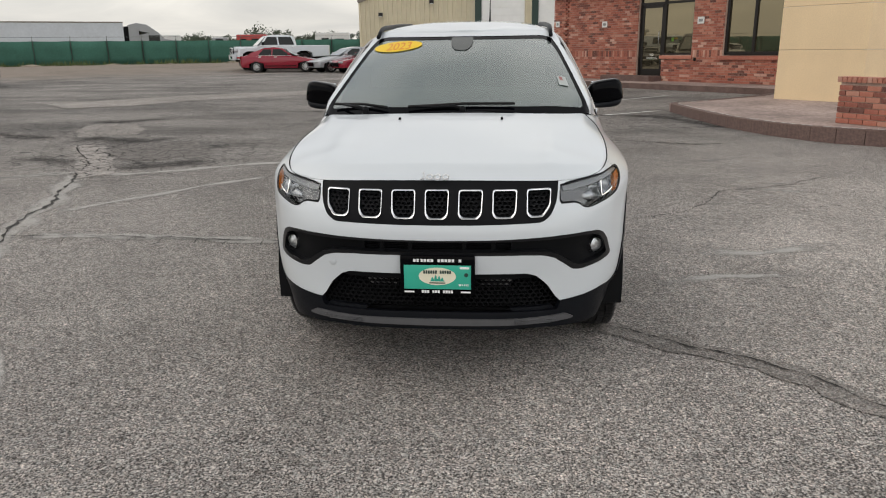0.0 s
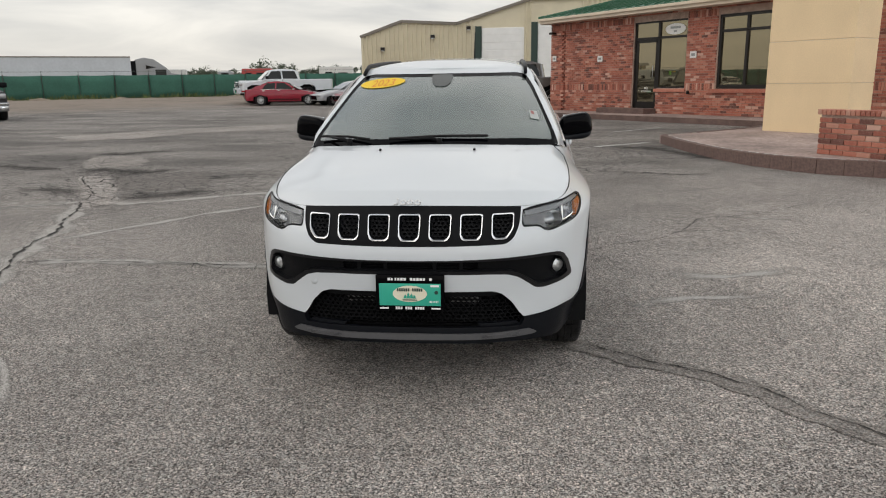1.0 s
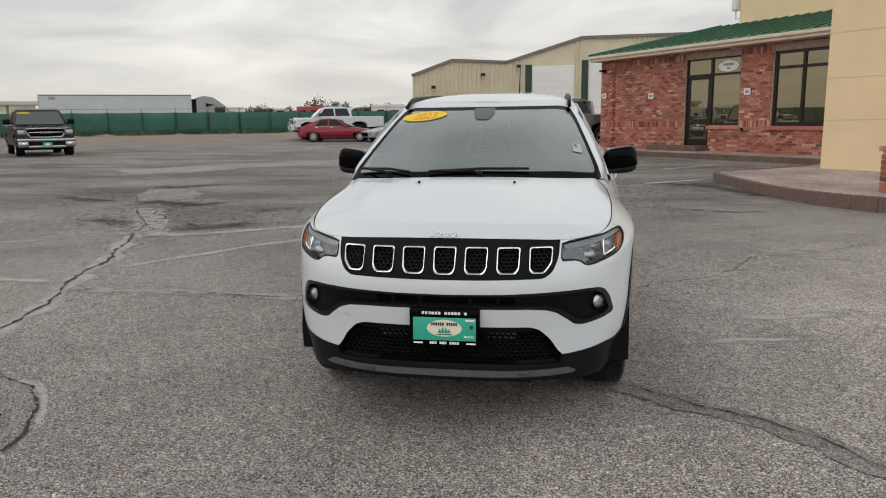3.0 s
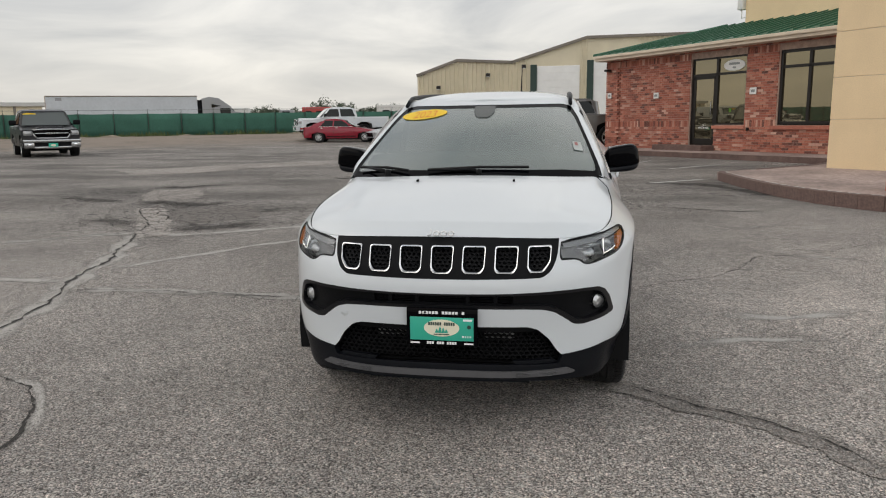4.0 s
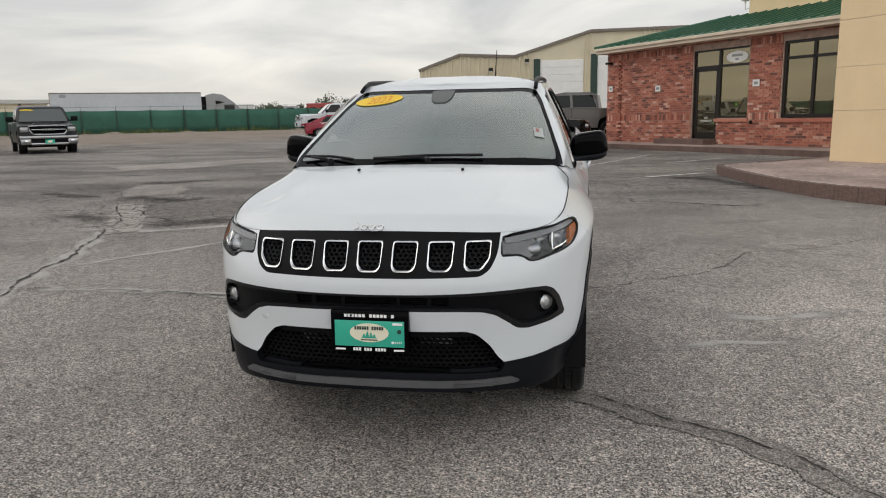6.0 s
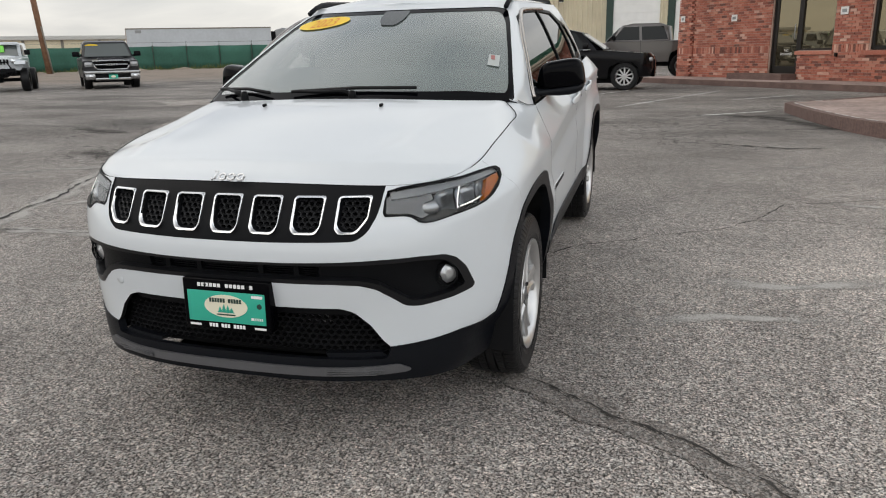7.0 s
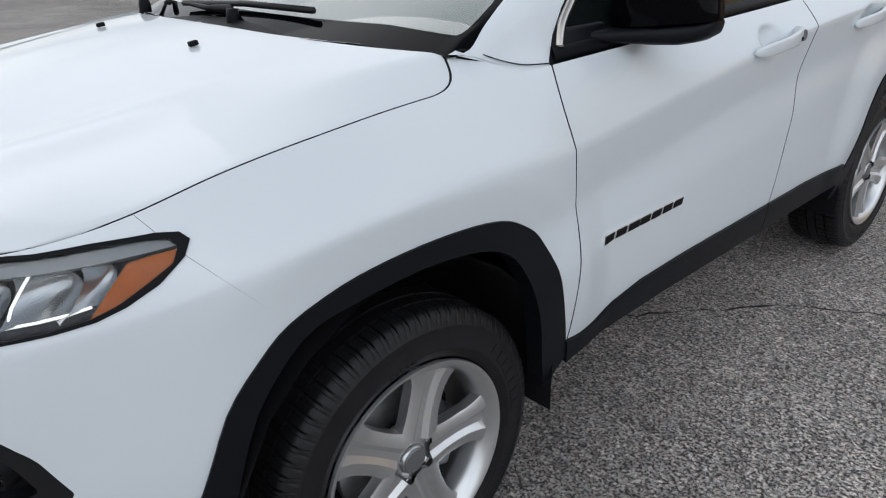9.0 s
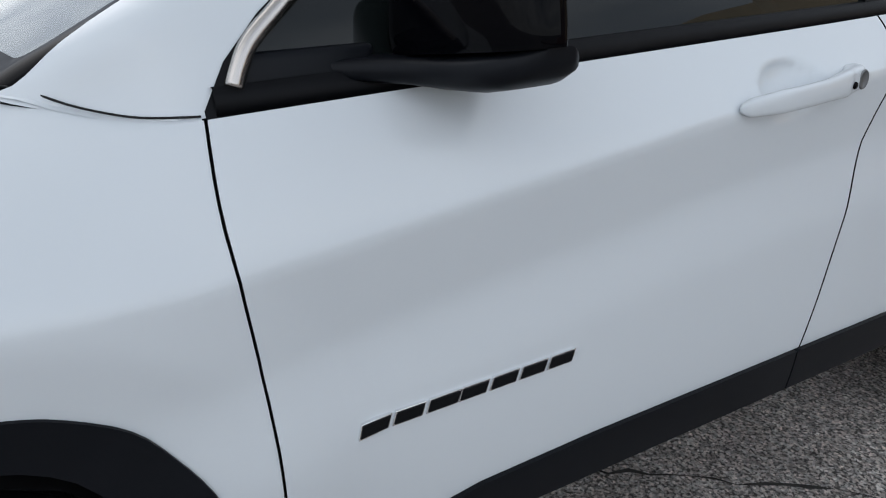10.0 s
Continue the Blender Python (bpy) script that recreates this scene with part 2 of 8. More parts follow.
def lot_z(x, y):
    """Height of the ground: it rises away from the street, runs level, and lifts a little towards the fence."""
    return math.tan(radians(SLOPE)) * max(soft_level(y), -12.0) + 0.40 * ease((math.hypot(x, y + 4) - 42) / 20) * ease((y + 5) / 12)


def node(nt, kind, **inputs):
    n = nt.nodes.new(kind)
    for k, v in inputs.items():
        n.inputs[k.replace("_", " ")].default_value = v
    return n


def mathn(nt, op, a, b=None):
    n = nt.nodes.new("ShaderNodeMath")
    n.operation = op
    for i, v in enumerate((a, b)):
        if v is None:
            continue
        if isinstance(v, (int, float)):
            n.inputs[i].default_value = v
        else:
            nt.links.new(v, n.inputs[i])
    return n.outputs[0]


def mapr(nt, value, a, b, c, d):
    n = node(nt, "ShaderNodeMapRange", From_Min=a, From_Max=b, To_Min=c, To_Max=d)
    nt.links.new(value, n.inputs["Value"])
    return n.outputs[0]


def mixc(nt, fac, a, b, blend="MIX"):
    n = nt.nodes.new("ShaderNodeMix")
    n.data_type, n.blend_type = "RGBA", blend
    for sock, v in ((0, fac), (6, a), (7, b)):
        if isinstance(v, (int, float)):
            n.inputs[sock].default_value = v
        elif isinstance(v, tuple):
            n.inputs[sock].default_value = (*v, 1)
        else:
            nt.links.new(v, n.inputs[sock])
    return n.outputs[2]


def asphalt(name, pit, low, high, cover=0.41, dirt=True):
    """Worn asphalt: packed pale stones with dark pits between them, stains, and a sandy part far off by the fence."""
    m = bpy.data.materials.new(name)
    m.use_nodes = True
    nt = m.node_tree
    b = nt.nodes["Principled BSDF"]
    co = nt.nodes.new("ShaderNodeTexCoord").outputs["Object"]
    vor = node(nt, "ShaderNodeTexVoronoi", Scale=100.0, Randomness=1.0)
    nt.links.new(co, vor.inputs["Vector"])
    stone = nt.nodes.new("ShaderNodeSeparateColor")
    nt.links.new(vor.outputs["Color"], stone.inputs[0])
    fine = node(nt, "ShaderNodeTexNoise", Scale=125.0, Detail=3.0, Roughness=0.6)
    nt.links.new(co, fine.inputs["Vector"])
    tiny = node(nt, "ShaderNodeTexNoise", Scale=330.0, Detail=3.0, Roughness=0.7)
    nt.links.new(co, tiny.inputs["Vector"])
    mid = node(nt, "ShaderNodeTexNoise", Scale=14.0, Detail=5.0, Roughness=0.65)
    nt.links.new(co, mid.inputs["Vector"])
    big = node(nt, "ShaderNodeTexNoise", Scale=0.45, Detail=7.0, Roughness=0.62, Distortion=0.6)
    nt.links.new(co, big.inputs["Vector"])
    gap = mathn(nt, "ADD", fine.outputs["Fac"], mapr(nt, vor.outputs["Distance"], 0.2, 0.75, 0.05, -0.10))
    speck = mapr(nt, gap, cover - 0.06, cover + 0.06, 0.0, 1.0)
    col = mixc(nt, stone.outputs[0], low, high)
    col = mixc(nt, speck, pit, col)
    shade = mathn(nt, "ADD", mapr(nt, mid.outputs["Fac"], 0.33, 0.67, 0.83, 1.14), mapr(nt, big.outputs["Fac"], 0.3, 0.7, -0.22, 0.20))
    shade = mathn(nt, "MULTIPLY", shade, mapr(nt, tiny.outputs["Fac"], 0.3, 0.7, 0.80, 1.20))
    clump = node(nt, "ShaderNodeTexNoise", Scale=80.0, Detail=2.0, Roughness=0.6)
    nt.links.new(co, clump.inputs["Vector"])
    shade = mathn(nt, "MULTIPLY", shade, mapr(nt, clump.outputs["Fac"], 0.32, 0.68, 0.62, 1.40))
    grey = nt.nodes.new("ShaderNodeCombineXYZ")
    for k in range(3):
        nt.links.new(shade, grey.inputs[k])
    col = mixc(nt, 1.0, col, grey.outputs[0], "MULTIPLY")
    hue = mixc(nt, mapr(nt, stone.outputs[1], 0.3, 0.8, 0.0, 1.0), (1.07, 0.98, 0.92), (1.0, 0.995, 0.97))
    col = mixc(nt, 0.8, col, hue, "MULTIPLY")
    if dirt:
        # the ground right of the car is paler, up to 1.4 times, fading from y = 2.6
        sepx = nt.nodes.new("ShaderNodeSeparateXYZ")
        nt.links.new(co, sepx.inputs[0])
        pale_side = mathn(nt, "ADD", sepx.outputs[0], mapr(nt, big.outputs["Fac"], 0.3, 0.7, -1.2, 1.2))
        col = mixc(nt, mathn(nt, "MULTIPLY", mapr(nt, pale_side, -0.3, 2.6, 0.0, 1.0), mathn(nt, "MULTIPLY", mapr(nt, sepx.outputs[1], -2.0, 0.5, 0.0, 1.0), mapr(nt, sepx.outputs[1], 2.6, 6.0, 1.0, 0.15))), col, (1.40, 1.39, 1.38), "MULTIPLY")
        sep = nt.nodes.new("ShaderNodeSeparateXYZ")
        nt.links.new(co, sep.inputs[0])
        streak = node(nt, "ShaderNodeTexNoise", Scale=1.0, Detail=5.0, Roughness=0.6)
        mp = nt.nodes.new("ShaderNodeMapping")
        mp.inputs["Scale"].default_value = (0.30, 0.75, 1)
        mp.inputs["Rotation"].default_value = (0, 0, radians(-14))
        nt.links.new(co, mp.inputs[0])
        nt.links.new(mp.outputs[0], streak.inputs["Vector"])
        col = mixc(nt, mathn(nt, "MULTIPLY", mapr(nt, streak.outputs["Fac"], 0.40, 0.66, 0.12, 0.72), mapr(nt, sep.outputs[1], 2.0, 8.0, 0.0, 1.0)), col, (0.075, 0.070, 0.066))
        far = mathn(nt, "ADD", mathn(nt, "MULTIPLY", sep.outputs[1], 0.76), mathn(nt, "MULTIPLY", sep.outputs[0], -0.65))
        far = mathn(nt, "ADD", far, mapr(nt, big.outputs["Fac"], 0.3, 0.7, -4.0, 4.0))
        col = mixc(nt, mapr(nt, far, 36.0, 46.0, 0.0, 0.85), col, (0.30, 0.245, 0.20))
    # crazed areas with fine cracks
    warp = nt.nodes.new("ShaderNodeVectorMath")
    warp.operation = "ADD"
    wob = node(nt, "ShaderNodeTexNoise", Scale=3.0, Detail=3.0)
    nt.links.new(co, wob.inputs["Vector"])
    small = nt.nodes.new("ShaderNodeVectorMath")
    small.operation = "SCALE"
    small.inputs["Scale"].default_value = 0.25
    nt.links.new(wob.outputs["Color"], small.inputs[0])
    nt.links.new(co, warp.inputs[0])
    nt.links.new(small.outputs[0], warp.inputs[1])
    cell = node(nt, "ShaderNodeTexVoronoi", Scale=4.6, Randomness=1.0)
    cell.feature = "DISTANCE_TO_EDGE"
    nt.links.new(warp.outputs[0], cell.inputs["Vector"])
    area = node(nt, "ShaderNodeTexNoise", Scale=0.28, Detail=3.0, Roughness=0.5, Distortion=1.0)
    nt.links.new(co, area.inputs["Vector"])
    worn = mapr(nt, area.outputs["Fac"], 0.52, 0.60, 0.0, 0.85)
    for centre, reach in (((-4.7, 5.9, 0.22), 2.9), ((2.0, 8.2, 0.25), 2.3), ((-8.0, 8.0, 0.25), 2.5)):
        far_from = nt.nodes.new("ShaderNodeVectorMath")
        far_from.operation = "DISTANCE"
        far_from.inputs[1].default_value = centre
        nt.links.new(co, far_from.inputs[0])
        ragged = mathn(nt, "ADD", far_from.outputs["Value"], mapr(nt, big.outputs["Fac"], 0.3, 0.7, -1.0, 1.0))
        worn = mathn(nt, "MAXIMUM", worn, mapr(nt, ragged, reach * .55, reach, 0.9, 0.0))
    lines = mathn(nt, "MULTIPLY", mapr(nt, cell.outputs["Distance"], 0.008, 0.045, 1.0, 0.0), worn)
    if dirt:
        lines = mathn(nt, "MULTIPLY", lines, mapr(nt, sep.outputs[1], 2.0, 5.0, 0.0, 1.0))
    col = mixc(nt, lines, col, (0.035, 0.033, 0.031))
    nt.links.new(col, b.inputs["Base Color"])
    b.inputs["Roughness"].default_value = 0.82
    b.inputs["Specular IOR Level"].default_value = 0.3
    bp = node(nt, "ShaderNodeBump", Strength=1.0, Distance=0.006)
    nt.links.new(mathn(nt, "ADD", speck, mathn(nt, "MULTIPLY", tiny.outputs["Fac"], 0.5)), bp.inputs["Height"])
    nt.links.new(bp.outputs[0], b.inputs["Normal"])
    return m


ASPHALT = asphalt("asphalt", (0.078, 0.0745, 0.072), (0.245, 0.235, 0.227), (0.61, 0.585, 0.562))
PATCH = asphalt("old_patch", (0.12, 0.114, 0.108), (0.26, 0.248, 0.236), (0.50, 0.475, 0.455), 0.37, False)
SMOOTHP = asphalt("worn_patch", (0.125, 0.119, 0.113), (0.185, 0.176, 0.168), (0.33, 0.313, 0.30), 0.40, False)
CRAZED = asphalt("crazed_patch", (0.15, 0.143, 0.136), (0.31, 0.297, 0.284), (0.55, 0.525, 0.503), 0.36, False)
SEALED = asphalt("sealed_band", (0.14, 0.133, 0.127), (0.22, 0.21, 0.20), (0.42, 0.40, 0.383), 0.40, False)
TAR = material("tar", (0.050, 0.048, 0.046), 0.6, vary=0.35, scale=9, vary2=0.25, scale2=90, bump=0.4, bump_scale=60)
CRACK = material("open_crack", (0.040, 0.037, 0.034), 0.95, vary=0.4, scale=20)
DUST = material("crack_dust", (0.35, 0.335, 0.315), 0.95, vary=0.3, scale=12, vary2=0.3, scale2=150)
LINEP = material("worn_white_line", (0.55, 0.54, 0.52), 0.8, vary=0.35, scale=10, vary2=0.3, scale2=60)

bm = bmesh.new()
gx = [-900, -200, -110] + [-90 + 6 * k for k in range(11)] + [-26 + 2 * k for k in range(18)] + [12, 16, 24, 40, 100, 300, 900]
gy = [-600, -100, -40, -20, -12] + [-10 + k for k in range(26)] + [17, 19, 22, 26] + [30 + 5 * k for k in range(11)] + [90, 110, 150, 300, 1500]
rows = [[bm.verts.new((x, y, lot_z(x, y))) for x in gx] for y in gy]
for a, b in zip(rows, rows[1:]):
    for i in range(len(gx) - 1):
        bm.faces.new((a[i], a[i + 1], b[i + 1], b[i]))
ground = tagged(part("ground", bm, ASPHALT, None), "worn grey asphalt lot with pale stones", "ground", kind="structure")
rng = random.Random(7)


def crack(points, width, name, mat, label, jag=0.05, lift=0.004, step=0.06, wob=0.5):
    """A strip that wanders along a line on the ground."""
    bm = bmesh.new()
    line = []
    for (x0, y0), (x1, y1) in zip(points, points[1:]):
        n = max(2, int(math.hypot(x1 - x0, y1 - y0) / step))
        line += [(x0 + (x1 - x0) * k / n, y0 + (y1 - y0) * k / n) for k in range(n)]
    line.append(points[-1])
    prev = None
    drift = 0.0
    for i, (x, y) in enumerate(line):
        a, b = line[max(i - 1, 0)], line[min(i + 1, len(line) - 1)]
        d = Vector((b[0] - a[0], b[1] - a[1])).normalized()
        nx, ny = -d.y, d.x
        drift = drift * 0.8 + rng.uniform(-jag, jag)
        ends = min(1, min(i, len(line) - 1 - i) / 4 + 0.15)
        w = width * ends * (1 + rng.uniform(-wob, wob)) / 2
        pts = []
        for s in (w, -w):
            px, py = x + nx * (drift + s), y + ny * (drift + s)
            pts.append(bm.verts.new((px, py, lot_z(px, py) + lift)))
        if prev:
            bm.faces.new((prev[0], prev[1], pts[1], pts[0]))
        prev = pts
    bmesh.ops.recalc_face_normals(bm, faces=bm.faces[:])
    for f in bm.faces:
        if f.normal.z < 0:
            f.normal_flip()
    return part(name, bm, mat, ground, label, False)


def patch(points, name, mat, label, lift=0.004, rough=0.06):
    bm = bmesh.new()
    line = []
    for (x0, y0), (x1, y1) in zip(points, points[1:] + points[:1]):
        n = max(2, int(math.hypot(x1 - x0, y1 - y0) / 0.12))
        line += [(x0 + (x1 - x0) * k / n + rng.uniform(-rough, rough), y0 + (y1 - y0) * k / n + rng.uniform(-rough, rough)) for k in range(n)]
    cx, cy = sum(p[0] for p in line) / len(line), sum(p[1] for p in line) / len(line)
    ring = [bm.verts.new((x, y, lot_z(x, y) + lift)) for x, y in line]
    mid = bm.verts.new((cx, cy, lot_z(cx, cy) + lift))
    for i in range(len(ring)):
        bm.faces.new((ring[i - 1], ring[i], mid))
    bm.normal_update()
    for f in bm.faces:
        if f.normal.z < 0:
            f.normal_flip()
    return part(name, bm, mat, ground, label, False)


def film_material(name, color, rough_scale=6.0, most=0.85, low=0.15, high=0.85):
    """Dust or dirt that thins out raggedly towards its edges and lets the ground through."""
    m = bpy.data.materials.new(name)
    m.use_nodes = True
    nt = m.node_tree
    b = nt.nodes["Principled BSDF"]
    b.inputs["Roughness"].default_value = 0.92
    b.inputs["Specular IOR Level"].default_value = 0.2
    co = nt.nodes.new("ShaderNodeTexCoord").outputs["Object"]
    cover = nt.nodes.new("ShaderNodeAttribute")
    cover.attribute_name = "cover"
    rag = node(nt, "ShaderNodeTexNoise", Scale=rough_scale, Detail=6.0, Roughness=0.7)
    nt.links.new(co, rag.inputs["Vector"])
    grain = node(nt, "ShaderNodeTexNoise", Scale=110.0, Detail=3.0, Roughness=0.6)
    nt.links.new(co, grain.inputs["Vector"])
    amount = mathn(nt, "ADD", cover.outputs["Fac"], mapr(nt, rag.outputs["Fac"], 0.3, 0.7, -0.45, 0.25))
    amount = mathn(nt, "ADD", amount, mapr(nt, grain.outputs["Fac"], 0.35, 0.65, -0.30, 0.20))
    tone = mapr(nt, grain.outputs["Fac"], 0.3, 0.7, 0.75, 1.25)
    grey = nt.nodes.new("ShaderNodeCombineXYZ")
    for k in range(3):
        nt.links.new(tone, grey.inputs[k])
    nt.links.new(mixc(nt, 1.0, color, grey.outputs[0], "MULTIPLY"), b.inputs["Base Color"])
    nt.links.new(mapr(nt, amount, low, high, 0.0, most), b.inputs["Alpha"])
    return m


DUSTFILM = film_material("dust_film", (0.43, 0.412, 0.388), 5.0, 0.9, 0.05, 0.75)
DIRTFILM = film_material("dirt_film", (0.060, 0.056, 0.053), 7.0, 0.7, 0.15, 1.0)


def film_strip(points, width, name, mat, label, lift=0.003):
    """A thin layer of dust or dirt along a line, thickest in its middle."""
    line = resample(np.array(points, float), max(6, int(sum(math.dist(p, q) for p, q in zip(points, points[1:])) / 0.12)))
    bm = bmesh.new()
    cover = bm.verts.layers.float.new("cover")
    rows = []
    for i, (x, y) in enumerate(line):
        d = Vector(line[min(i + 1, len(line) - 1)] - line[max(i - 1, 0)]).normalized()
        end = min(1.0, min(i, len(line) - 1 - i) / 3)
        w = width * (0.75 + 0.25 * math.sin(i * 0.9) + rng.uniform(-.1, .1)) / 2
        row = []
        for f, c in ((-1, 0), (-.45, .75), (0, 1), (.45, .75), (1, 0)):
            px, py = x - d.y * w * f, y + d.x * w * f
            v = bm.verts.new((px, py, lot_z(px, py) + lift))
            v[cover] = c * end
            row.append(v)
        rows.append(row)
    for p, q in zip(rows, rows[1:]):
        for k in range(4):
            bm.faces.new((p[k], q[k], q[k + 1], p[k + 1]))
    bm.normal_update()
    for f in bm.faces:
        if f.normal.z < 0:
            f.normal_flip()
    return part(name, bm, mat, ground, label, False)


# resurfaced islands and crazed patches in the worn corner of the lot
patch([(-7.31, 8.28), (-7.48, 8.93), (-6.72, 9.06), (-5.98, 8.1), (-5.9, 7.46), (-6.64, 7.04)], "asphalt_patch", PATCH, "pale resurfaced island")
patch([(-6.16, 6.21), (-5.7, 6.24), (-4.87, 4.95), (-4.27, 4.06), (-4.63, 3.76), (-4.9, 4.2)], "asphalt_patch", CRAZED, "pale crazed patch", 0.006, 0.03)
patch([(-5.52, 6.1), (-4.91, 6.44), (-4.49, 6.63), (-3.95, 5.9), (-3.75, 5.26), (-4.43, 4.87), (-4.81, 4.95)], "asphalt_patch", SMOOTHP, "smooth worn patch", 0.005)
patch([(-11.62, 13.95), (-10.37, 12.54), (-9.04, 13.29), (-8.34, 15.12), (-6.88, 16.31), (-4.5, 18.6), (-5.2, 20.2), (-7.69, 18.54), (-9.39, 17.41), (-10.81, 15.56)], "asphalt_patch", PATCH, "long pale resurfaced strip", 0.008, 0.10)
LEFT_CRACK = [(-3.45, -0.1), (-3.53, 0.22), (-3.56, 0.42), (-3.68, 1.01), (-3.84, 1.36), (-3.92, 1.54), (-4.09, 2.14), (-4.23, 2.73), (-4.58, 3.51), (-4.86, 4.11)]
CROSS_CRACK = [(-3.87, 1.45), (-3.39, 1.5), (-2.86, 1.49), (-2.34, 1.48), (-1.65, 1.42), (-0.9, 1.38)]
FAR_CRACK = [(-8.5, 2.6), (-6.14, 3.39), (-5.81, 3.53), (-5.51, 3.78), (-5.09, 4.0), (-4.86, 4.11), (-4.19, 4.01), (-3.82, 4.15), (-3.47, 4.35), (-2.93, 4.65), (-1.6, 5.1)]
film_strip(LEFT_CRACK, 0.50, "dust_strip", DUSTFILM, "pale dust along a crack")
film_strip(CROSS_CRACK, 0.26, "dust_strip", DUSTFILM, "pale dust along a crack", 0.004)
film_strip(FAR_CRACK, 0.30, "dust_strip", DUSTFILM, "pale dust along a crack", 0.004)
film_strip([(-6.2, 1.75), (-4.7, 1.73), (-4.38, 1.73), (-3.95, 1.68)], 0.34, "dust_strip", DUSTFILM, "pale dust on the asphalt", 0.005)
film_strip([(-4.01, 2.14), (-3.77, 2.42), (-3.52, 2.73), (-3.24, 3.02), (-2.97, 3.41), (-2.3, 4.0)], 0.22, "dust_strip", DUSTFILM, "pale dust on the asphalt", 0.005)
film_strip([(-2.95, -.40), (-2.5, -.55), (-2.27, -.80), (-2.14, -1.07), (-2.06, -1.25)], 0.16, "dust_strip", DUSTFILM, "pale dust along a crack", 0.005)
for pts, w in (([(2.6, 3.42), (3.04, 3.29), (3.4, 3.2)], .14), ([(2.45, 4.9), (2.83, 4.99), (3.2, 5.2)], .2), ([(2.8, 3.68), (3.2, 3.6)], .12), ([(1.2, .55), (1.7, .75), (2.4, .8)], .2), ([(1.5, 1.3), (2.1, 1.25), (2.8, 1.5)], .25)):
    film_strip(pts, w, "dust_strip", DUSTFILM, "pale dust on the asphalt", 0.004)
# dirt in the hollows
for pts, w in (([(-6.67, 6.93), (-6.0, 6.82), (-5.37, 6.58), (-5.11, 6.73), (-5.0, 7.2)], 1.0), ([(-7.82, 9.48), (-7.14, 9.2), (-6.73, 9.75), (-6.2, 9.94)], .8), ([(-4.7, 4.6), (-4.14, 4.5), (-3.75, 4.75), (-3.3, 4.9)], .9), ([(-4.25, 5.97), (-3.92, 5.87), (-3.56, 6.06), (-3.2, 6.4)], .16), ([(-8.6, 7.6), (-7.6, 7.1), (-6.7, 6.9)], .7), ([(2.3, 9.9), (2.94, 10.1), (3.25, 9.5), (3.6, 8.6), (3.75, 7.9)], .8), ([(-6.4, 5.2), (-5.7, 4.9), (-5.1, 4.6)], .8)):
    film_strip(pts, w, "dirt_film", DIRTFILM, "dark dirt in a hollow", 0.009)
crack(LEFT_CRACK, 0.026, "crack", CRACK, "open dark crack", 0.022, 0.009, 0.05, 0.9)
crack([(-4.86, 4.11), (-5.0, 4.6), (-5.4, 5.2), (-5.8, 5.75), (-6.16, 6.21)], 0.016, "crack", CRACK, "thin dark crack", 0.02, 0.012, 0.06, 0.9)
crack(CROSS_CRACK, 0.010, "crack", CRACK, "thin dark crack", 0.012, 0.010, 0.05, 0.9)
crack([(x, y - .035) for x, y in CROSS_CRACK[2:5]], 0.007, "crack", CRACK, "thin dark crack", 0.012, 0.010, 0.05, 0.9)
crack(FAR_CRACK[1:6], 0.014, "crack", CRACK, "thin dark crack", 0.02, 0.010, 0.06, 0.95)
for k in range(9):
    x = -3.6 + .28 * k
    crack([(x, 1.46), (x + rng.uniform(-.06, .06), 1.33), (x + rng.uniform(-.08, .08), 1.22)], 0.008, "crack", CRACK, "short dark crack", 0.012, 0.008, 0.04, 0.9)
for x0, y0, x1, y1 in ((-6.7, 6.95, -5.2, 6.6), (-4.6, 4.62, -3.4, 4.8), (-4.5, 4.35, -3.6, 4.6), (-7.7, 9.4, -6.4, 9.8), (-6.1, 6.25, -5.1, 6.35), (-4.25, 5.97, -3.3, 6.3), (-5.6, 5.9, -4.9, 5.0), (-5.9, 5.3, -5.0, 5.25)):
    crack([(x0, y0), ((x0 + x1) / 2 + rng.uniform(-.1, .1), (y0 + y1) / 2 + rng.uniform(-.12, .12)), (x1, y1)], rng.uniform(.014, .03), "crack", CRACK, "open dark crack", 0.03, 0.013, 0.06, 0.95)
for ring in ([(-2.95, -.42), (-2.55, -.55), (-2.33, -.85), (-2.16, -1.05), (-2.1, -1.24), (-2.2, -1.45)], [(-2.9, -.62), (-2.60, -.74), (-2.42, -.98), (-2.34, -1.12)]):
    crack(ring, 0.016, "crack", CRACK, "open dark crack", 0.018, 0.008, 0.04, 0.9)
RIGHT_CRACK = [(0.45, 1.26), (0.73, 1.65), (0.95, 1.85), (1.25, 2.04), (1.45, 2.24), (1.81, 2.42), (2.1, 2.76), (2.3, 3.13), (2.39, 3.25), (2.7, 3.33), (3.1, 3.53), (3.75, 4.04)]
crack(RIGHT_CRACK, 0.0085, "crack", CRACK, "thin dark crack", 0.020, 0.006, 0.05, 0.95)
crack([(2.0, 2.7), (2.4, 2.75), (2.9, 2.62), (3.3, 2.7)], 0.006, "crack", CRACK, "thin dark crack", 0.02, 0.006, 0.05, 0.9)
crack([(1.48, 6.71), (1.92, 6.62), (2.46, 6.46), (2.83, 6.22), (3.4, 6.36)], 0.03, "crack", CRACK, "open dark crack", 0.03, 0.008, 0.07, 0.9)
TARLINE = [(0.55, 0.12), (0.84, -0.10), (0.98, -0.185), (1.13, -0.29), (1.27, -0.37), (1.43, -0.45), (1.62, -0.58), (1.77, -0.70), (1.9, -0.88), (2.1, -1.06), (2.6, -1.5)]
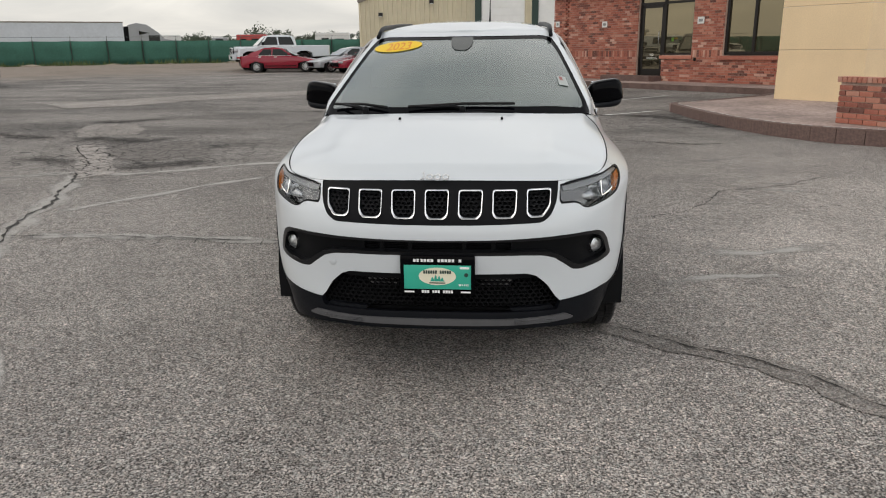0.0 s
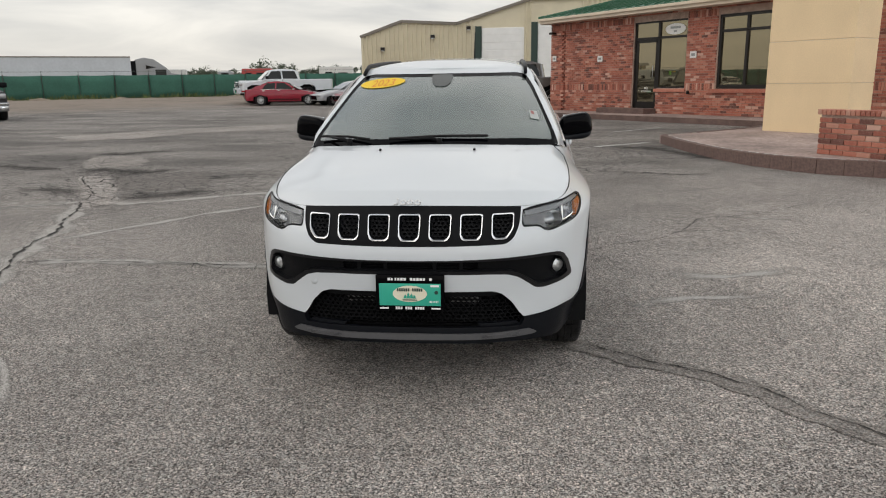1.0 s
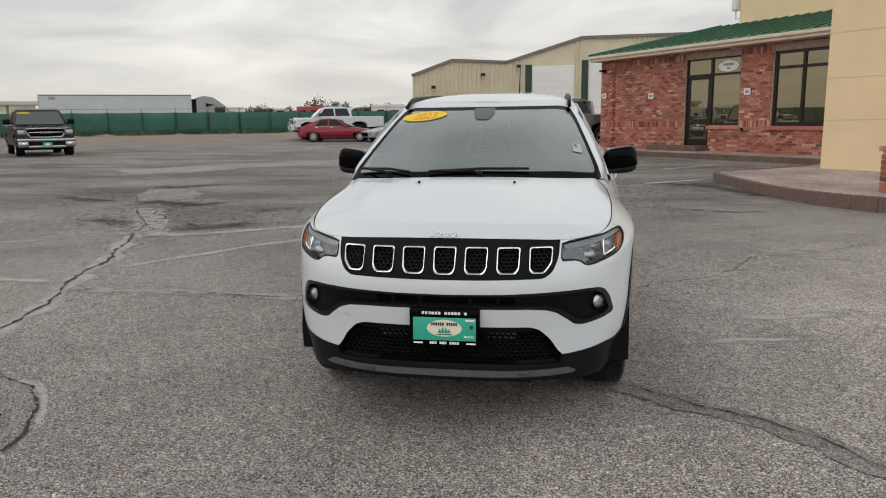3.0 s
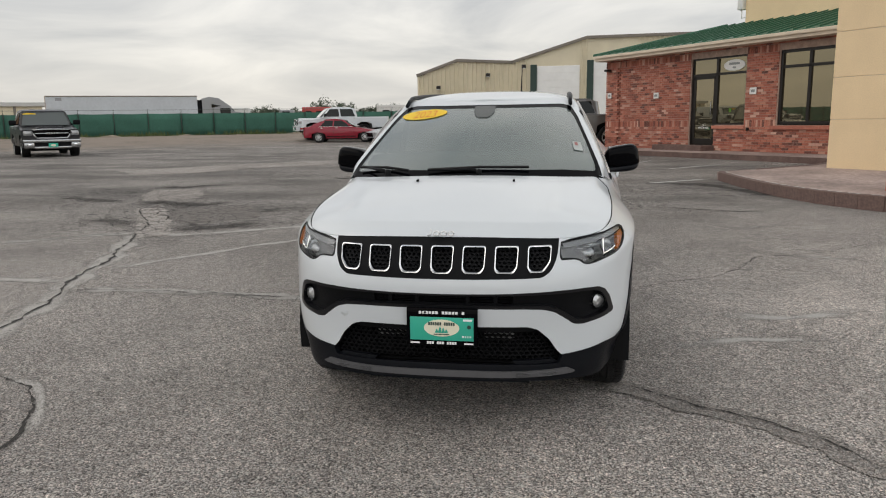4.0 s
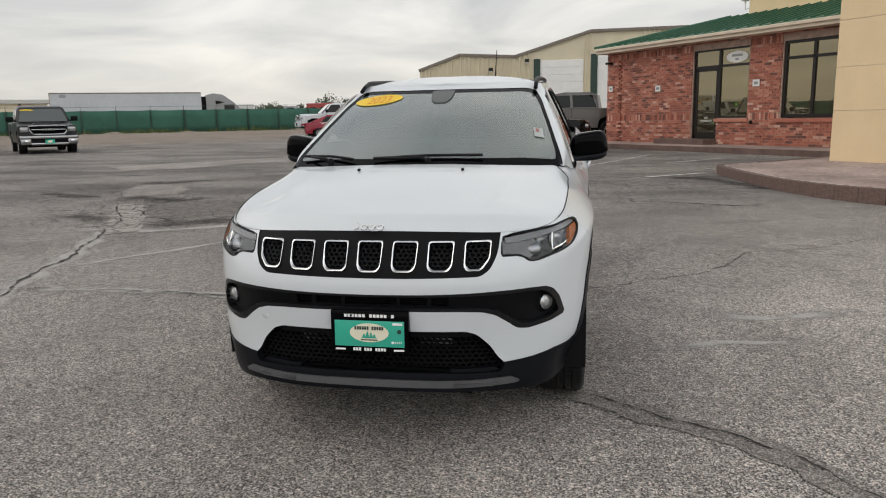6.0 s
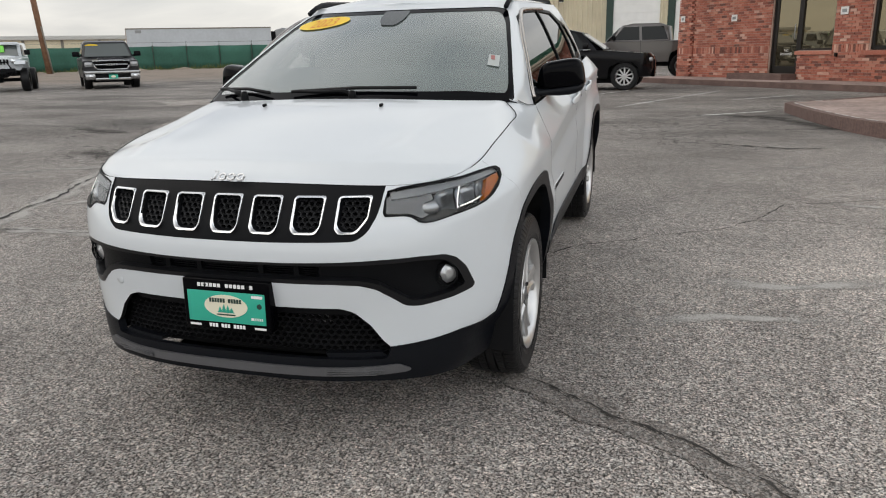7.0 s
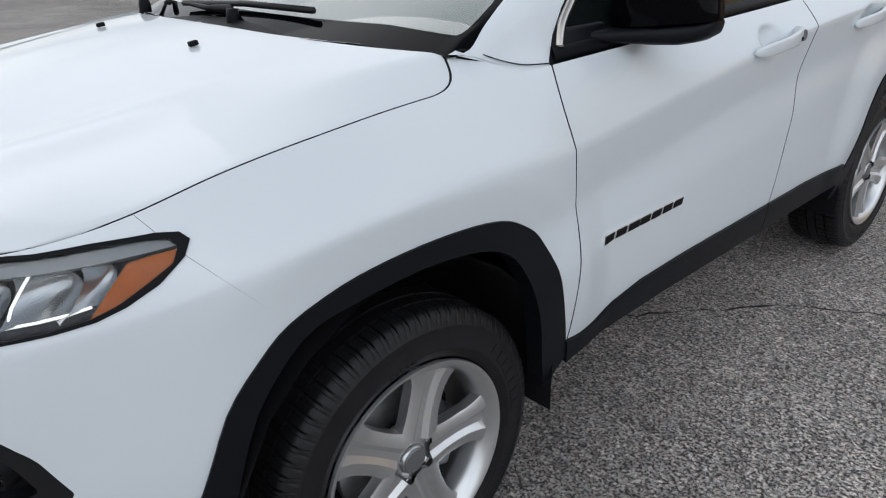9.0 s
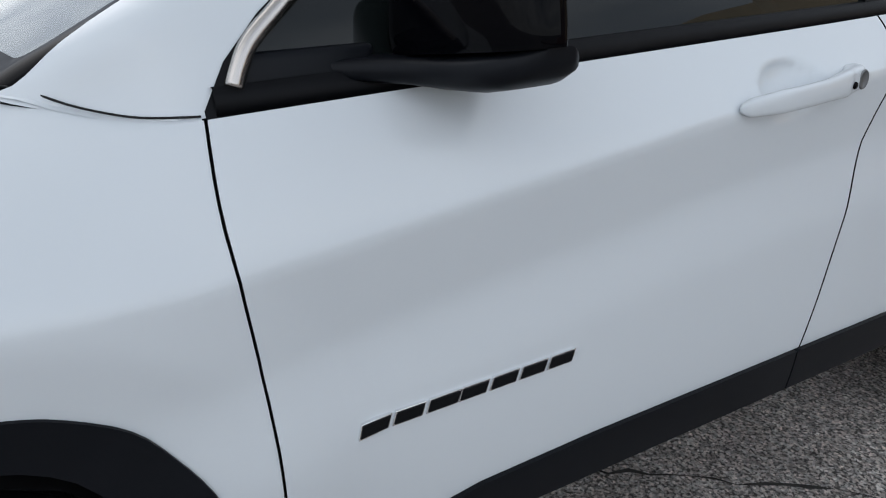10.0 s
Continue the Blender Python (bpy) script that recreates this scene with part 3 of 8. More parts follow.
crack(TARLINE, 0.17, "tar_band", SEALED, "smooth sealed band across the asphalt", 0.008, 0.005, 0.05, 0.25)
crack([(x + .012, y + .012) for x, y in TARLINE[1:]], 0.009, "crack", CRACK, "thin dark crack in the sealed band", 0.012, 0.010, 0.04, 0.9)
for k in range(5):
    a = 0.98 + k * 0.2
    crack([(a, -0.17 - k * .12), (a + .06, -0.21 - k * .12), (a + .11, -.29 - k * .11)], 0.012, "crack", CRACK, "short dark crack", 0.012, 0.011, 0.03, 0.9)
crack([(1.83, 10.09), (3.36, 11.24)], 0.11, "painted_line", LINEP, "worn white bay line", 0.006, 0.006, 0.1, 0.35)
crack([(2.85, 14.2), (4.46, 15.88)], 0.10, "painted_line", LINEP, "worn white bay line", 0.006, 0.006, 0.1, 0.5)
crack([(0.5, 12.0), (2.9, 18.0)], 0.08, "painted_line", LINEP, "faded white bay line", 0.006, 0.006, 0.12, 0.8)
crack([(-1.0, 14.5), (1.2, 20.4)], 0.08, "painted_line", LINEP, "faded white bay line", 0.006, 0.006, 0.12, 0.8)
for k in range(15):
    x = rng.uniform(-14, 4)
    y = rng.uniform(8, 24)
    L = rng.uniform(.8, 3.2)
    crack([(x, y), (x + L * .5, y + rng.uniform(-.25, .3)), (x + L, y + rng.uniform(-.3, .5))], rng.uniform(.02, .07), "crack", CRACK if k % 2 else TAR, "dark crack", 0.05, 0.007, 0.12, 0.9)
# loose grit and scraps
grit = bmesh.new()
for k in range(420):
    x, y = rng.uniform(-6, 4), rng.uniform(-2.5, 9)
    s = rng.uniform(.002, .006)
    m = Matrix.Translation((x, y, lot_z(x, y) + s * .4)) @ pose(0, 0, 0, rng.uniform(0, 90), rng.uniform(0, 90), rng.uniform(0, 90))
    r = bmesh.ops.create_icosphere(grit, subdivisions=1, radius=s, matrix=m @ Matrix.Diagonal((1.4, 1, .7, 1)))
tagged(part("grit", grit, material("grit", (.30, .28, .25), .9, vary=.4, scale=40), None, "", False), "loose pale grit on the asphalt", "gravel", kind="stuff")
# ---- the white car: smooth body surfaces ----
def spline(points):
    """A smooth function through (x, y) points."""
    px, py = (np.array(c, float) for c in zip(*points))
    d = np.diff(py) / np.diff(px)
    m = np.concatenate([[d[0]], (d[:-1] * np.diff(px)[1:] + d[1:] * np.diff(px)[:-1]) / (px[2:] - px[:-2]), [d[-1]]])

    def value(x):
        x = np.clip(np.asarray(x, float), px[0], px[-1])
        i = np.clip(np.searchsorted(px, x, side="right") - 1, 0, len(px) - 2)
        h = px[i + 1] - px[i]
        t = (x - px[i]) / h
        return ((2 * t**3 - 3 * t**2 + 1) * py[i] + (t**3 - 2 * t**2 + t) * h * m[i]
                + (3 * t**2 - 2 * t**3) * py[i + 1] + (t**3 - t**2) * h * m[i + 1])
    return value


NOSE = spline([(.17, -.62), (.21, -.80), (.25, -.875), (.30, -.905), (.36, -.905), (.45, -.892), (.55, -.892), (.65, -.902), (.72, -.908), (.79, -.902), (.84, -.885), (.90, -.85), (.955, -.815), (1.0, -.775)])
WAIST = spline([(.17, .80), (.25, .835), (.33, .862), (.41, .880), (.50, .894), (.60, .894), (.70, .889), (.80, .889), (.90, .898), (.98, .907), (1.3, .907)])
TAIL = spline([(.17, 3.25), (.3, 3.42), (.5, 3.47), (.8, 3.46), (1.0, 3.42), (1.3, 3.36)])
# height of the body's upper edge and how far it leans in there, along the car
EDGE_Z = spline([(-.80, .985), (-.755, .975), (-.64, .972), (-.50, .992), (-.30, 1.037), (-.05, 1.068), (.17, 1.083), (.30, 1.09), (.46, 1.10), (1.0, 1.115), (1.7, 1.135), (2.4, 1.165), (3.0, 1.20), (3.5, 1.20)])
EDGE_IN = spline([(-.80, .05), (-.5, .068), (-.3, .098), (-.05, .110), (.17, .112), (.30, .10), (.46, .078), (1.0, .08), (2.4, .085), (3.5, .10)])
FRONT_Y, POWER = 0.05, 3.2
# the shoulder crease of the doors rises towards the tail; below it the side is hollow, then swells again over the sill
CREASE_Z = spline([(-1.0, .84), (-.5, .846), (-.05, .908), (.17, .920), (.46, .930), (.85, .975), (1.25, 1.020), (1.7, 1.058), (2.4, 1.085), (3.5, 1.10)])
DOOR_B = spline([(.17, .80), (.25, .835), (.33, .862), (.41, .882), (.50, .895), (.60, .900), (.70, .901), (.85, .904), (1.3, .906)])


def smooth01(t):
    t = np.clip(t, 0, 1)
    return t * t * (3 - 2 * t)


def side_b(y, z):
    """Half the width of the lower body at y along it and z up, before it leans in at the top."""
    w = smooth01((y - .05) / .5)
    d = CREASE_Z(y) - z
    hollow = np.where(d < .13, np.clip(d, 0, None) / .13, 1 - smooth01((d - .13) / .15))
    return WAIST(z) * (1 - w) + (DOOR_B(z) - .017 * hollow * (1 - .5 * smooth01((y - 1.6) / .8))) * w


def arch_swell(y, z):
    """The flare round a wheel opening, with a soft edge a hand's width outside it."""
    out = 0
    for yc in (0.0, 2.636):
        r = ((np.abs(y - yc) / 0.47) ** 3 + (np.clip(z - 0.33, 0, None) / 0.53) ** 3) ** (1 / 3)
        out = out + 0.025 * np.clip((1.35 - r) / 0.215, 0, 1) ** 1.1
    return out * (0.3 + 0.7 * smooth01((z - 0.42) / 0.25))


def lower_shell(ns=280, nv=67):
    """Half of the body below hood and windows: rows from the sill up, each from the nose round to the tail."""
    th = np.linspace(0, math.pi / 2, 400)
    grid = np.zeros((nv, ns, 3))
    for j in range(nv):
        v = j / (nv - 1)
        v = v * 0.8 / 0.7879 if v < 0.788 else 0.8 + (v - 0.7879) * 0.2 / 0.2121
        line = None
        for _ in range(3):
            if line is None:
                z = np.full(1200, 0.18 + 0.8 * v)
            a = FRONT_Y - NOSE(z[:400])
            pts = []
            yy = np.concatenate([FRONT_Y - a * np.cos(th) ** (2 / POWER), np.linspace(FRONT_Y, 2.75, 402)[1:-1], np.linspace(2.75, 3.5, 400)])
            top = EDGE_Z(yy)
            crease = CREASE_Z(yy)
            z = np.where(v < 0.8, 0.18 + (crease - 0.18) * v / 0.8, crease + (top - crease) * (v - 0.8) / 0.2)
            w = smooth01((yy - 0.0) / 0.5)
            deep = 0.125 * (1 - w) + (top - crease) * w
            lean = EDGE_IN(yy) * np.clip(1 - (top - z) / deep, 0, 1) ** (1.45 - 0.30 * w)
            b = side_b(yy, z) - lean
            xx = b.copy()
            xx[:400] = b[:400] * np.sin(th) ** (2 / POWER)
            yt = TAIL(z[800:])
            q = np.linspace(0, math.pi / 2, 400)
            xx[800:] = b[800:] * np.cos(q) ** (2 / 3.6)
            yy[800:] = 2.75 + (yt - 2.75) * np.sin(q) ** (2 / 3.6)
            line = np.stack([xx, yy, z], 1)
        side = np.clip((line[:, 1] + 0.62) / 0.3, 0, 1)
        line[:, 0] += side * arch_swell(line[:, 1], line[:, 2]) * np.clip((1.04 - line[:, 2]) / 0.10, 0, 1)
        # the corner in front of the wheel tucks in low down
        line[:, 0] *= 1 - .034 * smooth01((.47 - line[:, 2]) / .10) * smooth01((line[:, 1] + .72) / .22) * smooth01((-.12 - line[:, 1]) / .15)
        weight = np.where(line[:-1, 1] > 1.9, 0.45, 1.0)
        grid[j] = resample(line, ns, weight)
    return grid


HOOD_MID = spline([(-.80, .985), (-.775, 1.002), (-.73, 1.025), (-.6, 1.063), (-.4, 1.108), (-.2, 1.142), (-.07, 1.158), (.12, 1.172), (.3, 1.18)])


def bezier(p0, p1, p2, p3, n=14):
    t = np.linspace(0, 1, n)[:, None]
    p0, p1, p2, p3 = (np.array(p, float) for p in (p0, p1, p2, p3))
    return p0 * (1 - t) ** 3 + 3 * p1 * t * (1 - t) ** 2 + 3 * p2 * t**2 * (1 - t) + p3 * t**3


def hood_surface(top, nf=44, ng=76):
    """Half of the hood, inside the upper edge (top) of the lower body; its rear corner turns inwards ahead of the pillar."""
    k0 = int(np.argmax(top[:, 1] > -0.575))
    k1 = int(np.argmax(top[:, 1] > 0.14))
    turn = bezier(top[k1], (.797, .205, 1.086), (.782, .226, 1.105), (.737, .238, 1.146))
    front, side = resample(top[: k0 + 1], nf), resample(np.concatenate([top[k0 : k1 + 1], turn[1:]]), ng)
    edge_y, edge_x, edge_z = (top[k0:, k] for k in (1, 0, 2))
    grid = np.zeros((ng, nf, 3))
    for j in range(ng):
        g = j / (ng - 1)
        for i in range(nf):
            f = i / (nf - 1)
            xm = side[j, 0]
            x = front[i, 0] / front[-1, 0] * xm * (1 - g) + f * xm * g
            fx = x / xm
            rear = 0.085 + 0.153 * fx**3
            gy = (side[j, 1] - side[0, 1]) / (side[-1, 1] - side[0, 1])
            y = front[i, 1] * (1 - gy) + rear * gy
            mid = float(HOOD_MID(y))
            low = front[i, 2]
            be, xe = float(np.interp(y, edge_y, edge_z)), float(np.interp(y, edge_y, edge_x))
            fe = min(x / xe, 1.0)
            q = min(max((y + 0.575) / 0.25, 0), 1)
            q = q * q * (3 - 2 * q)
            plain = mid - (mid - (be * q + side[j, 2] * (1 - q))) * (fe * q + fx * (1 - q)) ** 2.4
            ridge = 0.015 * math.exp(-((x - 0.50 - 0.06 * g) / 0.055) ** 2) * min(1, 4 * gy) * (1 - 0.5 * gy)
            plain += ridge * (1 - fx**6)
            # towards the rear a ridge runs out to the corner, with a steep flank outside it
            xr = 0.730 - 0.17 * (0.238 - y)
            zr = mid - 0.032 - 0.03 * (0.238 - y)
            inner = mid - (mid - zr) * (x / xr) ** 2.3
            flank = be + (zr - be) * (xe - x) / max(xe - xr, 0.01)
            k = 0.004
            ridged = -k * math.log(math.exp(-(inner - be) / k) + math.exp(-(flank - be) / k)) + be
            s = min(max((y + 0.42) / 0.5, 0), 1)
            s = s * s * (3 - 2 * s)
            zz = plain * (1 - s) + ridged * s
            if i == nf - 1 and side[j, 1] < 0.13:
                zz = side[j, 2]
            w = min(1.0, gy * 9) ** 0.7
            grid[j, i] = (x, y, zz * w + (side[j, 2] * gy + (1 - gy) * low) * (1 - w))
    return grid


SCREEN_Y = spline([(1.04, -.10), (1.10, .01), (1.165, .13), (1.30, .41), (1.45, .735), (1.56, 1.00), (1.60, 1.10)])
CABIN_B = spline([(1.04, .85), (1.10, .822), (1.2, .785), (1.35, .72), (1.5, .645), (1.56, .607), (1.60, .57)])
REAR_Y = spline([(1.04, 3.42), (1.2, 3.36), (1.4, 3.18), (1.56, 2.98), (1.60, 2.9)])


def cabin_shell(ns=200, nv=36):
    """Half of the windscreen, pillars and sides up to the roof's rim."""
    grid = np.zeros((nv, ns, 3))
    for j in range(nv):
        z = 1.06 + (1.575 - 1.06) * j / (nv - 1)
        b, y0, y1 = float(CABIN_B(z)), float(SCREEN_Y(z)), float(REAR_Y(z))
        x = np.linspace(0, b - 0.055, 60)
        bow = 0.17 * (x / b) ** 2.2
        front = np.stack([x, y0 + bow], 1)
        ye = front[-1, 1]
        q = np.linspace(0, math.pi / 2, 30)[1:]
        corner = np.stack([b - 0.055 + 0.055 * np.sin(q), ye + 0.09 * (1 - np.cos(q))], 1)
        yy = np.linspace(corner[-1, 1], y1 - 0.25, 200)[1:]
        bulge = 1 - 0.07 * np.clip((yy - 1.9) / 1.4, 0, 1) ** 2
        sides = np.stack([b * bulge, yy], 1)
        bq = sides[-1, 0]
        q = np.linspace(0, math.pi / 2, 40)[1:]
        rear = np.stack([bq * np.cos(q) ** 0.5, y1 - 0.25 + 0.25 * np.sin(q) ** 0.6], 1)
        line = np.concatenate([front, corner, sides, rear])
        weight = np.where(line[:-1, 1] > 1.9, 0.5, 1.0)
        p = resample(line, ns, weight)
        # the foot of the front pillar draws in
        fade = lambda a: np.clip(a, 0, 1) ** 2 * (3 - 2 * np.clip(a, 0, 1))
        p[:, 0] -= 0.032 * fade((0.47 - p[:, 1]) / 0.18) * fade((1.26 - z) / 0.13) * np.clip(p[:, 0] / 0.8, 0, 1) ** 4
        grid[j] = np.stack([p[:, 0], p[:, 1], np.full(ns, z)], 1)
    return grid


def roof_surface(rim, n=14):
    """Half of the roof inside the rim of the cabin: rings that shrink to the middle line."""
    rings = []
    for k in range(n):
        r = 1 - k / (n - 1)
        p = rim.copy()
        p[:, 0] = rim[:, 0] * r
        lift = 1 - r**3.2
        mid = 0.052 + 0.012 * np.sin(np.clip((rim[:, 1] - 0.9) / 2.1, 0, 1) * math.pi)
        end = np.clip((rim[:, 1] - rim[0, 1]) / 0.30, 0, 1) * np.clip((rim[-1, 1] - rim[:, 1]) / 0.3, 0, 1)
        p[:, 2] = rim[:, 2] + mid * lift * (0.25 + 0.75 * end)
        rings.append(p)
    return np.array(rings)
# ---- patio, pavement, brick office ----
def brick_material():
    m = bpy.data.materials.new("brick")
    m.use_nodes = True
    nt = m.node_tree
    b = nt.nodes["Principled BSDF"]
    isl = nt.nodes.new("ShaderNodeNewGeometry").outputs["Random Per Island"]
    obr = nt.nodes.new("ShaderNodeObjectInfo").outputs["Random"]
    r = mathn(nt, "FRACT", mathn(nt, "ADD", isl, obr))
    ramp = nt.nodes.new("ShaderNodeValToRGB")
    els = ramp.color_ramp.elements
    els[0].position, els[0].color = 0.0, (0.12, 0.052, 0.042, 1)
    els[1].position, els[1].color = 1.0, (0.66, 0.43, 0.34, 1)
    for p, c in ((0.2, (0.32, 0.102, 0.070)), (0.5, (0.42, 0.138, 0.092)), (0.75, (0.49, 0.185, 0.125)), (0.9, (0.51, 0.24, 0.17))):
        e = els.new(p)
        e.color = (*c, 1)
    nt.links.new(r, ramp.inputs[0])
    co = nt.nodes.new("ShaderNodeTexCoord").outputs["Object"]
    n = node(nt, "ShaderNodeTexNoise", Scale=30.0, Detail=5.0, Roughness=0.7)
    nt.links.new(co, n.inputs["Vector"])
    n2 = node(nt, "ShaderNodeTexNoise", Scale=1.1, Detail=4.0)
    nt.links.new(co, n2.inputs["Vector"])
    col = mixc(nt, mapr(nt, n.outputs["Fac"], .5, .75, 0, .6), ramp.outputs[0], (0.58, 0.40, 0.31))
    col = mixc(nt, mapr(nt, n2.outputs["Fac"], .45, .7, 0, .35), col, (0.22, 0.075, 0.052))
    nt.links.new(col, b.inputs["Base Color"])
    b.inputs["Roughness"].default_value = 0.85
    bp = node(nt, "ShaderNodeBump", Strength=0.4, Distance=0.004)
    nt.links.new(n.outputs["Fac"], bp.inputs["Height"])
    nt.links.new(bp.outputs[0], b.inputs["Normal"])
    return m


BRICK = brick_material()
MORTAR = material("mortar", (0.405, 0.297, 0.243), 0.9, vary=0.2, scale=6, vary2=.2, scale2=80)
STUCCO = material("cream_stucco", (0.80, 0.625, 0.395), 0.85, vary=0.05, scale=1.2, vary2=0.05, scale2=40, bump=0.25, bump_scale=180)
PAVER = material("patio_concrete", (0.325, 0.252, 0.228), 0.8, vary=0.3, scale=1.1, vary2=0.28, scale2=14, bump=0.2, bump_scale=60)
KERB = material("stained_kerb", (0.150, 0.098, 0.085), 0.8, vary=0.25, scale=3, vary2=0.2, scale2=40, bump=0.3, bump_scale=50)
GREENM = material("green_metal_roof", (0.045, 0.145, 0.090), 0.4, metal=0.2, vary=0.1, scale=2)
FASCIA = material("cream_fascia", (0.688, 0.587, 0.463), 0.6, vary=0.06, scale=3)
FRAMEB = material("bronze_frame", (0.020, 0.017, 0.015), 0.35, metal=0.3)
# the tan tint carries the yellow sky that the panes mirror
PANE = material("sky_tinted_pane", (0.25, 0.218, 0.145), 0.015, metal=0.85)
SIGNW = material("white_sign", (0.75, 0.75, 0.73), 0.5)

WALL = pose(7.5, 17.45, 0, 0, 0, -52)  # x along the wall, -y out towards the lot
WB, WT = 0.42, 3.62

# sloped patio slab with a curved kerb
edge = [(3.49, 11.2), (3.55, 10.4), (3.6, 9.7), (3.67, 9.1), (3.74, 8.6), (3.81, 8.2), (3.9, 7.87), (4.0, 7.56), (4.12, 7.25), (4.29, 6.93), (4.48, 6.64), (4.72, 6.37), (5.1, 6.1), (5.7, 5.8), (6.7, 5.4), (9.0, 4.65), (14, 3.3)]
back = [(14, 24), (9.2, 18.2), (7.3, 15.4), (6.0, 13.4), (4.6, 12.1)]
slab = bmesh.new()
topring = [slab.verts.new((x, y, .40)) for x, y in edge + back]
slab.faces.new(topring)
low = [slab.verts.new((x, y, .10)) for x, y in edge + back]
for i in range(len(topring)):
    slab.faces.new((topring[i - 1], topring[i], low[i], low[i - 1]))
bmesh.ops.recalc_face_normals(slab, faces=slab.faces[:])
patio = tagged(part("patio", slab, PAVER, None, "", False), "stained brownish concrete patio slab", "patio", kind="structure")
far_edge = edge[::-1] + [(4.6, 12.1), (6.0, 13.4), (7.3, 15.4)]
pts = resample(np.array(far_edge), 60)
for a, b in zip(pts, pts[1:]):
    d = Vector(b - a)
    L = d.length
    blk = boxes(((.001, -.035, -.24), (L - .0005, .12, .006)), bevel=.004)
    kb = part("kerb_block", blk, KERB, patio, "", False)
    kb.matrix_world = Matrix.Translation((a[0], a[1], .40)) @ Matrix.Rotation(math.atan2(d.y, d.x), 4, "Z") @ Matrix.Diagonal((1, -1, 1, 1))
# worn pale line along the kerb's top edge, broken where it has rubbed off
pale = random.Random(31)
for a, b in zip(pts[8:-14], pts[9:-13]):
    d = Vector(b - a)
    u0 = pale.uniform(0, .3) * d.length
    u1 = pale.uniform(.6, 1.0) * d.length
    rub = part("pale_edge", boxes(((u0, .096, .0), (u1, .118, .0085))), LINEP, patio, "", False)
    rub.matrix_world = Matrix.Translation((a[0], a[1], .40)) @ Matrix.Rotation(math.atan2(d.y, d.x), 4, "Z") @ Matrix.Diagonal((1, -1, 1, 1))

walk_bm = boxes(((-9.6, -1.45, .05), (4.0, .0, WB)), bevel=.015)
pavement = tagged(part("pavement", walk_bm, PAVER, None, "", False), "raised concrete pavement along the office", "pavement", kind="structure")
pavement.matrix_world = WALL
part("pavement_kerb", boxes(((-9.62, -1.47, .05), (4.0, -1.44, WB - .006))), KERB, pavement, "", False)
part("door_step", boxes(((-6.0, -.62, WB - .02), (-3.85, -.02, .59)), bevel=.02), KERB, pavement, "brown concrete door step", False)

office = thing("office_building", "red brick office with a green metal roof", "building", WALL)
wall_body = bmesh.new()
for lo, hi in (((-9.1, .02, .2), (-4.95, .3, WT)), ((-4.95, .02, 3.36), (-2.78, .3, WT)), ((-3.93, .02, .2), (-2.78, .3, 1.24)), ((-2.78, .02, .2), (-1.62, .3, WT)), ((-1.62, .02, .2), (1.9, .3, 1.22)), ((-1.62, .02, 3.36), (1.9, .3, WT)), ((1.9, .02, .2), (7, .3, WT)), ((-9.1, .3, .2), (-8.8, 9, WT))):
    add_box(wall_body, lo, hi)
wall = part("wall", wall_body, MORTAR, office, "mortar wall core", False)
# back, floor and ceiling are coloured near-black so the room reads as unlit
part("room_back", boxes(((-8.8, 6.5, .3), (7, 6.6, WT)), ((-8.8, .3, .3), (7, 6.5, .4)), ((-8.8, .3, WT - .1), (7, 6.5, WT))), material("office_inside", (.05, .045, .04), .9), office, "office interior coloured dark as if unlit", False)

BL, BH, BG = .200, .064, .011
openings = [(-4.99, .5, -3.93, 3.38), (-3.95, 1.24, -2.76, 3.38), (-1.66, 1.22, 1.94, 3.38)]


def blocked(x0, x1, z0, z1):
    return any(x1 > a and x0 < c and z1 > b and z0 < d for a, b, c, d in openings)


brick_spans = []
rngb = random.Random(3)
z = WB + .01
row = 0
while z < WT - .02:
    soldier = abs(z - 1.17) < .04 or abs(z - 3.38) < .04
    h = .20 if soldier else BH
    bl = BH if soldier else BL
    x = -9.08 - (bl / 2 if row % 2 and not soldier else 0)
    while x < 3.4:
        x0, x1 = max(x, -9.08), x + bl
        out = .062 if x1 < -8.34 else 0.0
        for a, b, c, d in openings:
            if z + h > b and z < d:
                if x0 < a < x1:
                    x1 = a
                elif x0 < c < x1:
                    x0 = c
        if x1 - x0 > .03 and not blocked(x0 + .001, x1 - .001, z + .01, z + h - .01):
            brick_spans.append((x0, x1, z, z + h, out + rngb.uniform(0, .006)))
        x += bl + BG
    z += h + BG
    row += 1
near = sorted(brick_spans, key=lambda s: -s[0] if s[2] < 2.2 else 99)[:190]
near_set = set(near)


def box_data(name, sx, sy, sz):
    me = bpy.data.meshes.new(name)
    b = bmesh.new()
    add_box(b, (-sx / 2, -sy / 2, -sz / 2), (sx / 2, sy / 2, sz / 2), .003)
    b.to_mesh(me)
    b.free()
    me.materials.append(BRICK)
    return me


rest_v, rest_f = [], []
for s in brick_spans:
    if s in near_set:
        continue
    x0, x1, z0, z1, out = s
    i = len(rest_v)
    rest_v += [(x, y, zz) for zz in (z0, z1) for x, y in ((x0, -out), (x1, -out), (x1, .03), (x0, .03))]
    rest_f += [(i, i + 1, i + 5, i + 4), (i + 1, i + 2, i + 6, i + 5), (i + 3, i, i + 4, i + 7), (i + 4, i + 5, i + 6, i + 7), (i + 3, i + 2, i + 1, i)]
me = bpy.data.meshes.new("brickwork")
me.from_pydata(rest_v, [], rest_f)
me.materials.append(BRICK)
rest = new("brickwork", me)
rest.parent = wall
rest["kind"] = "stuff"
rest["label"] = "red brown brickwork"

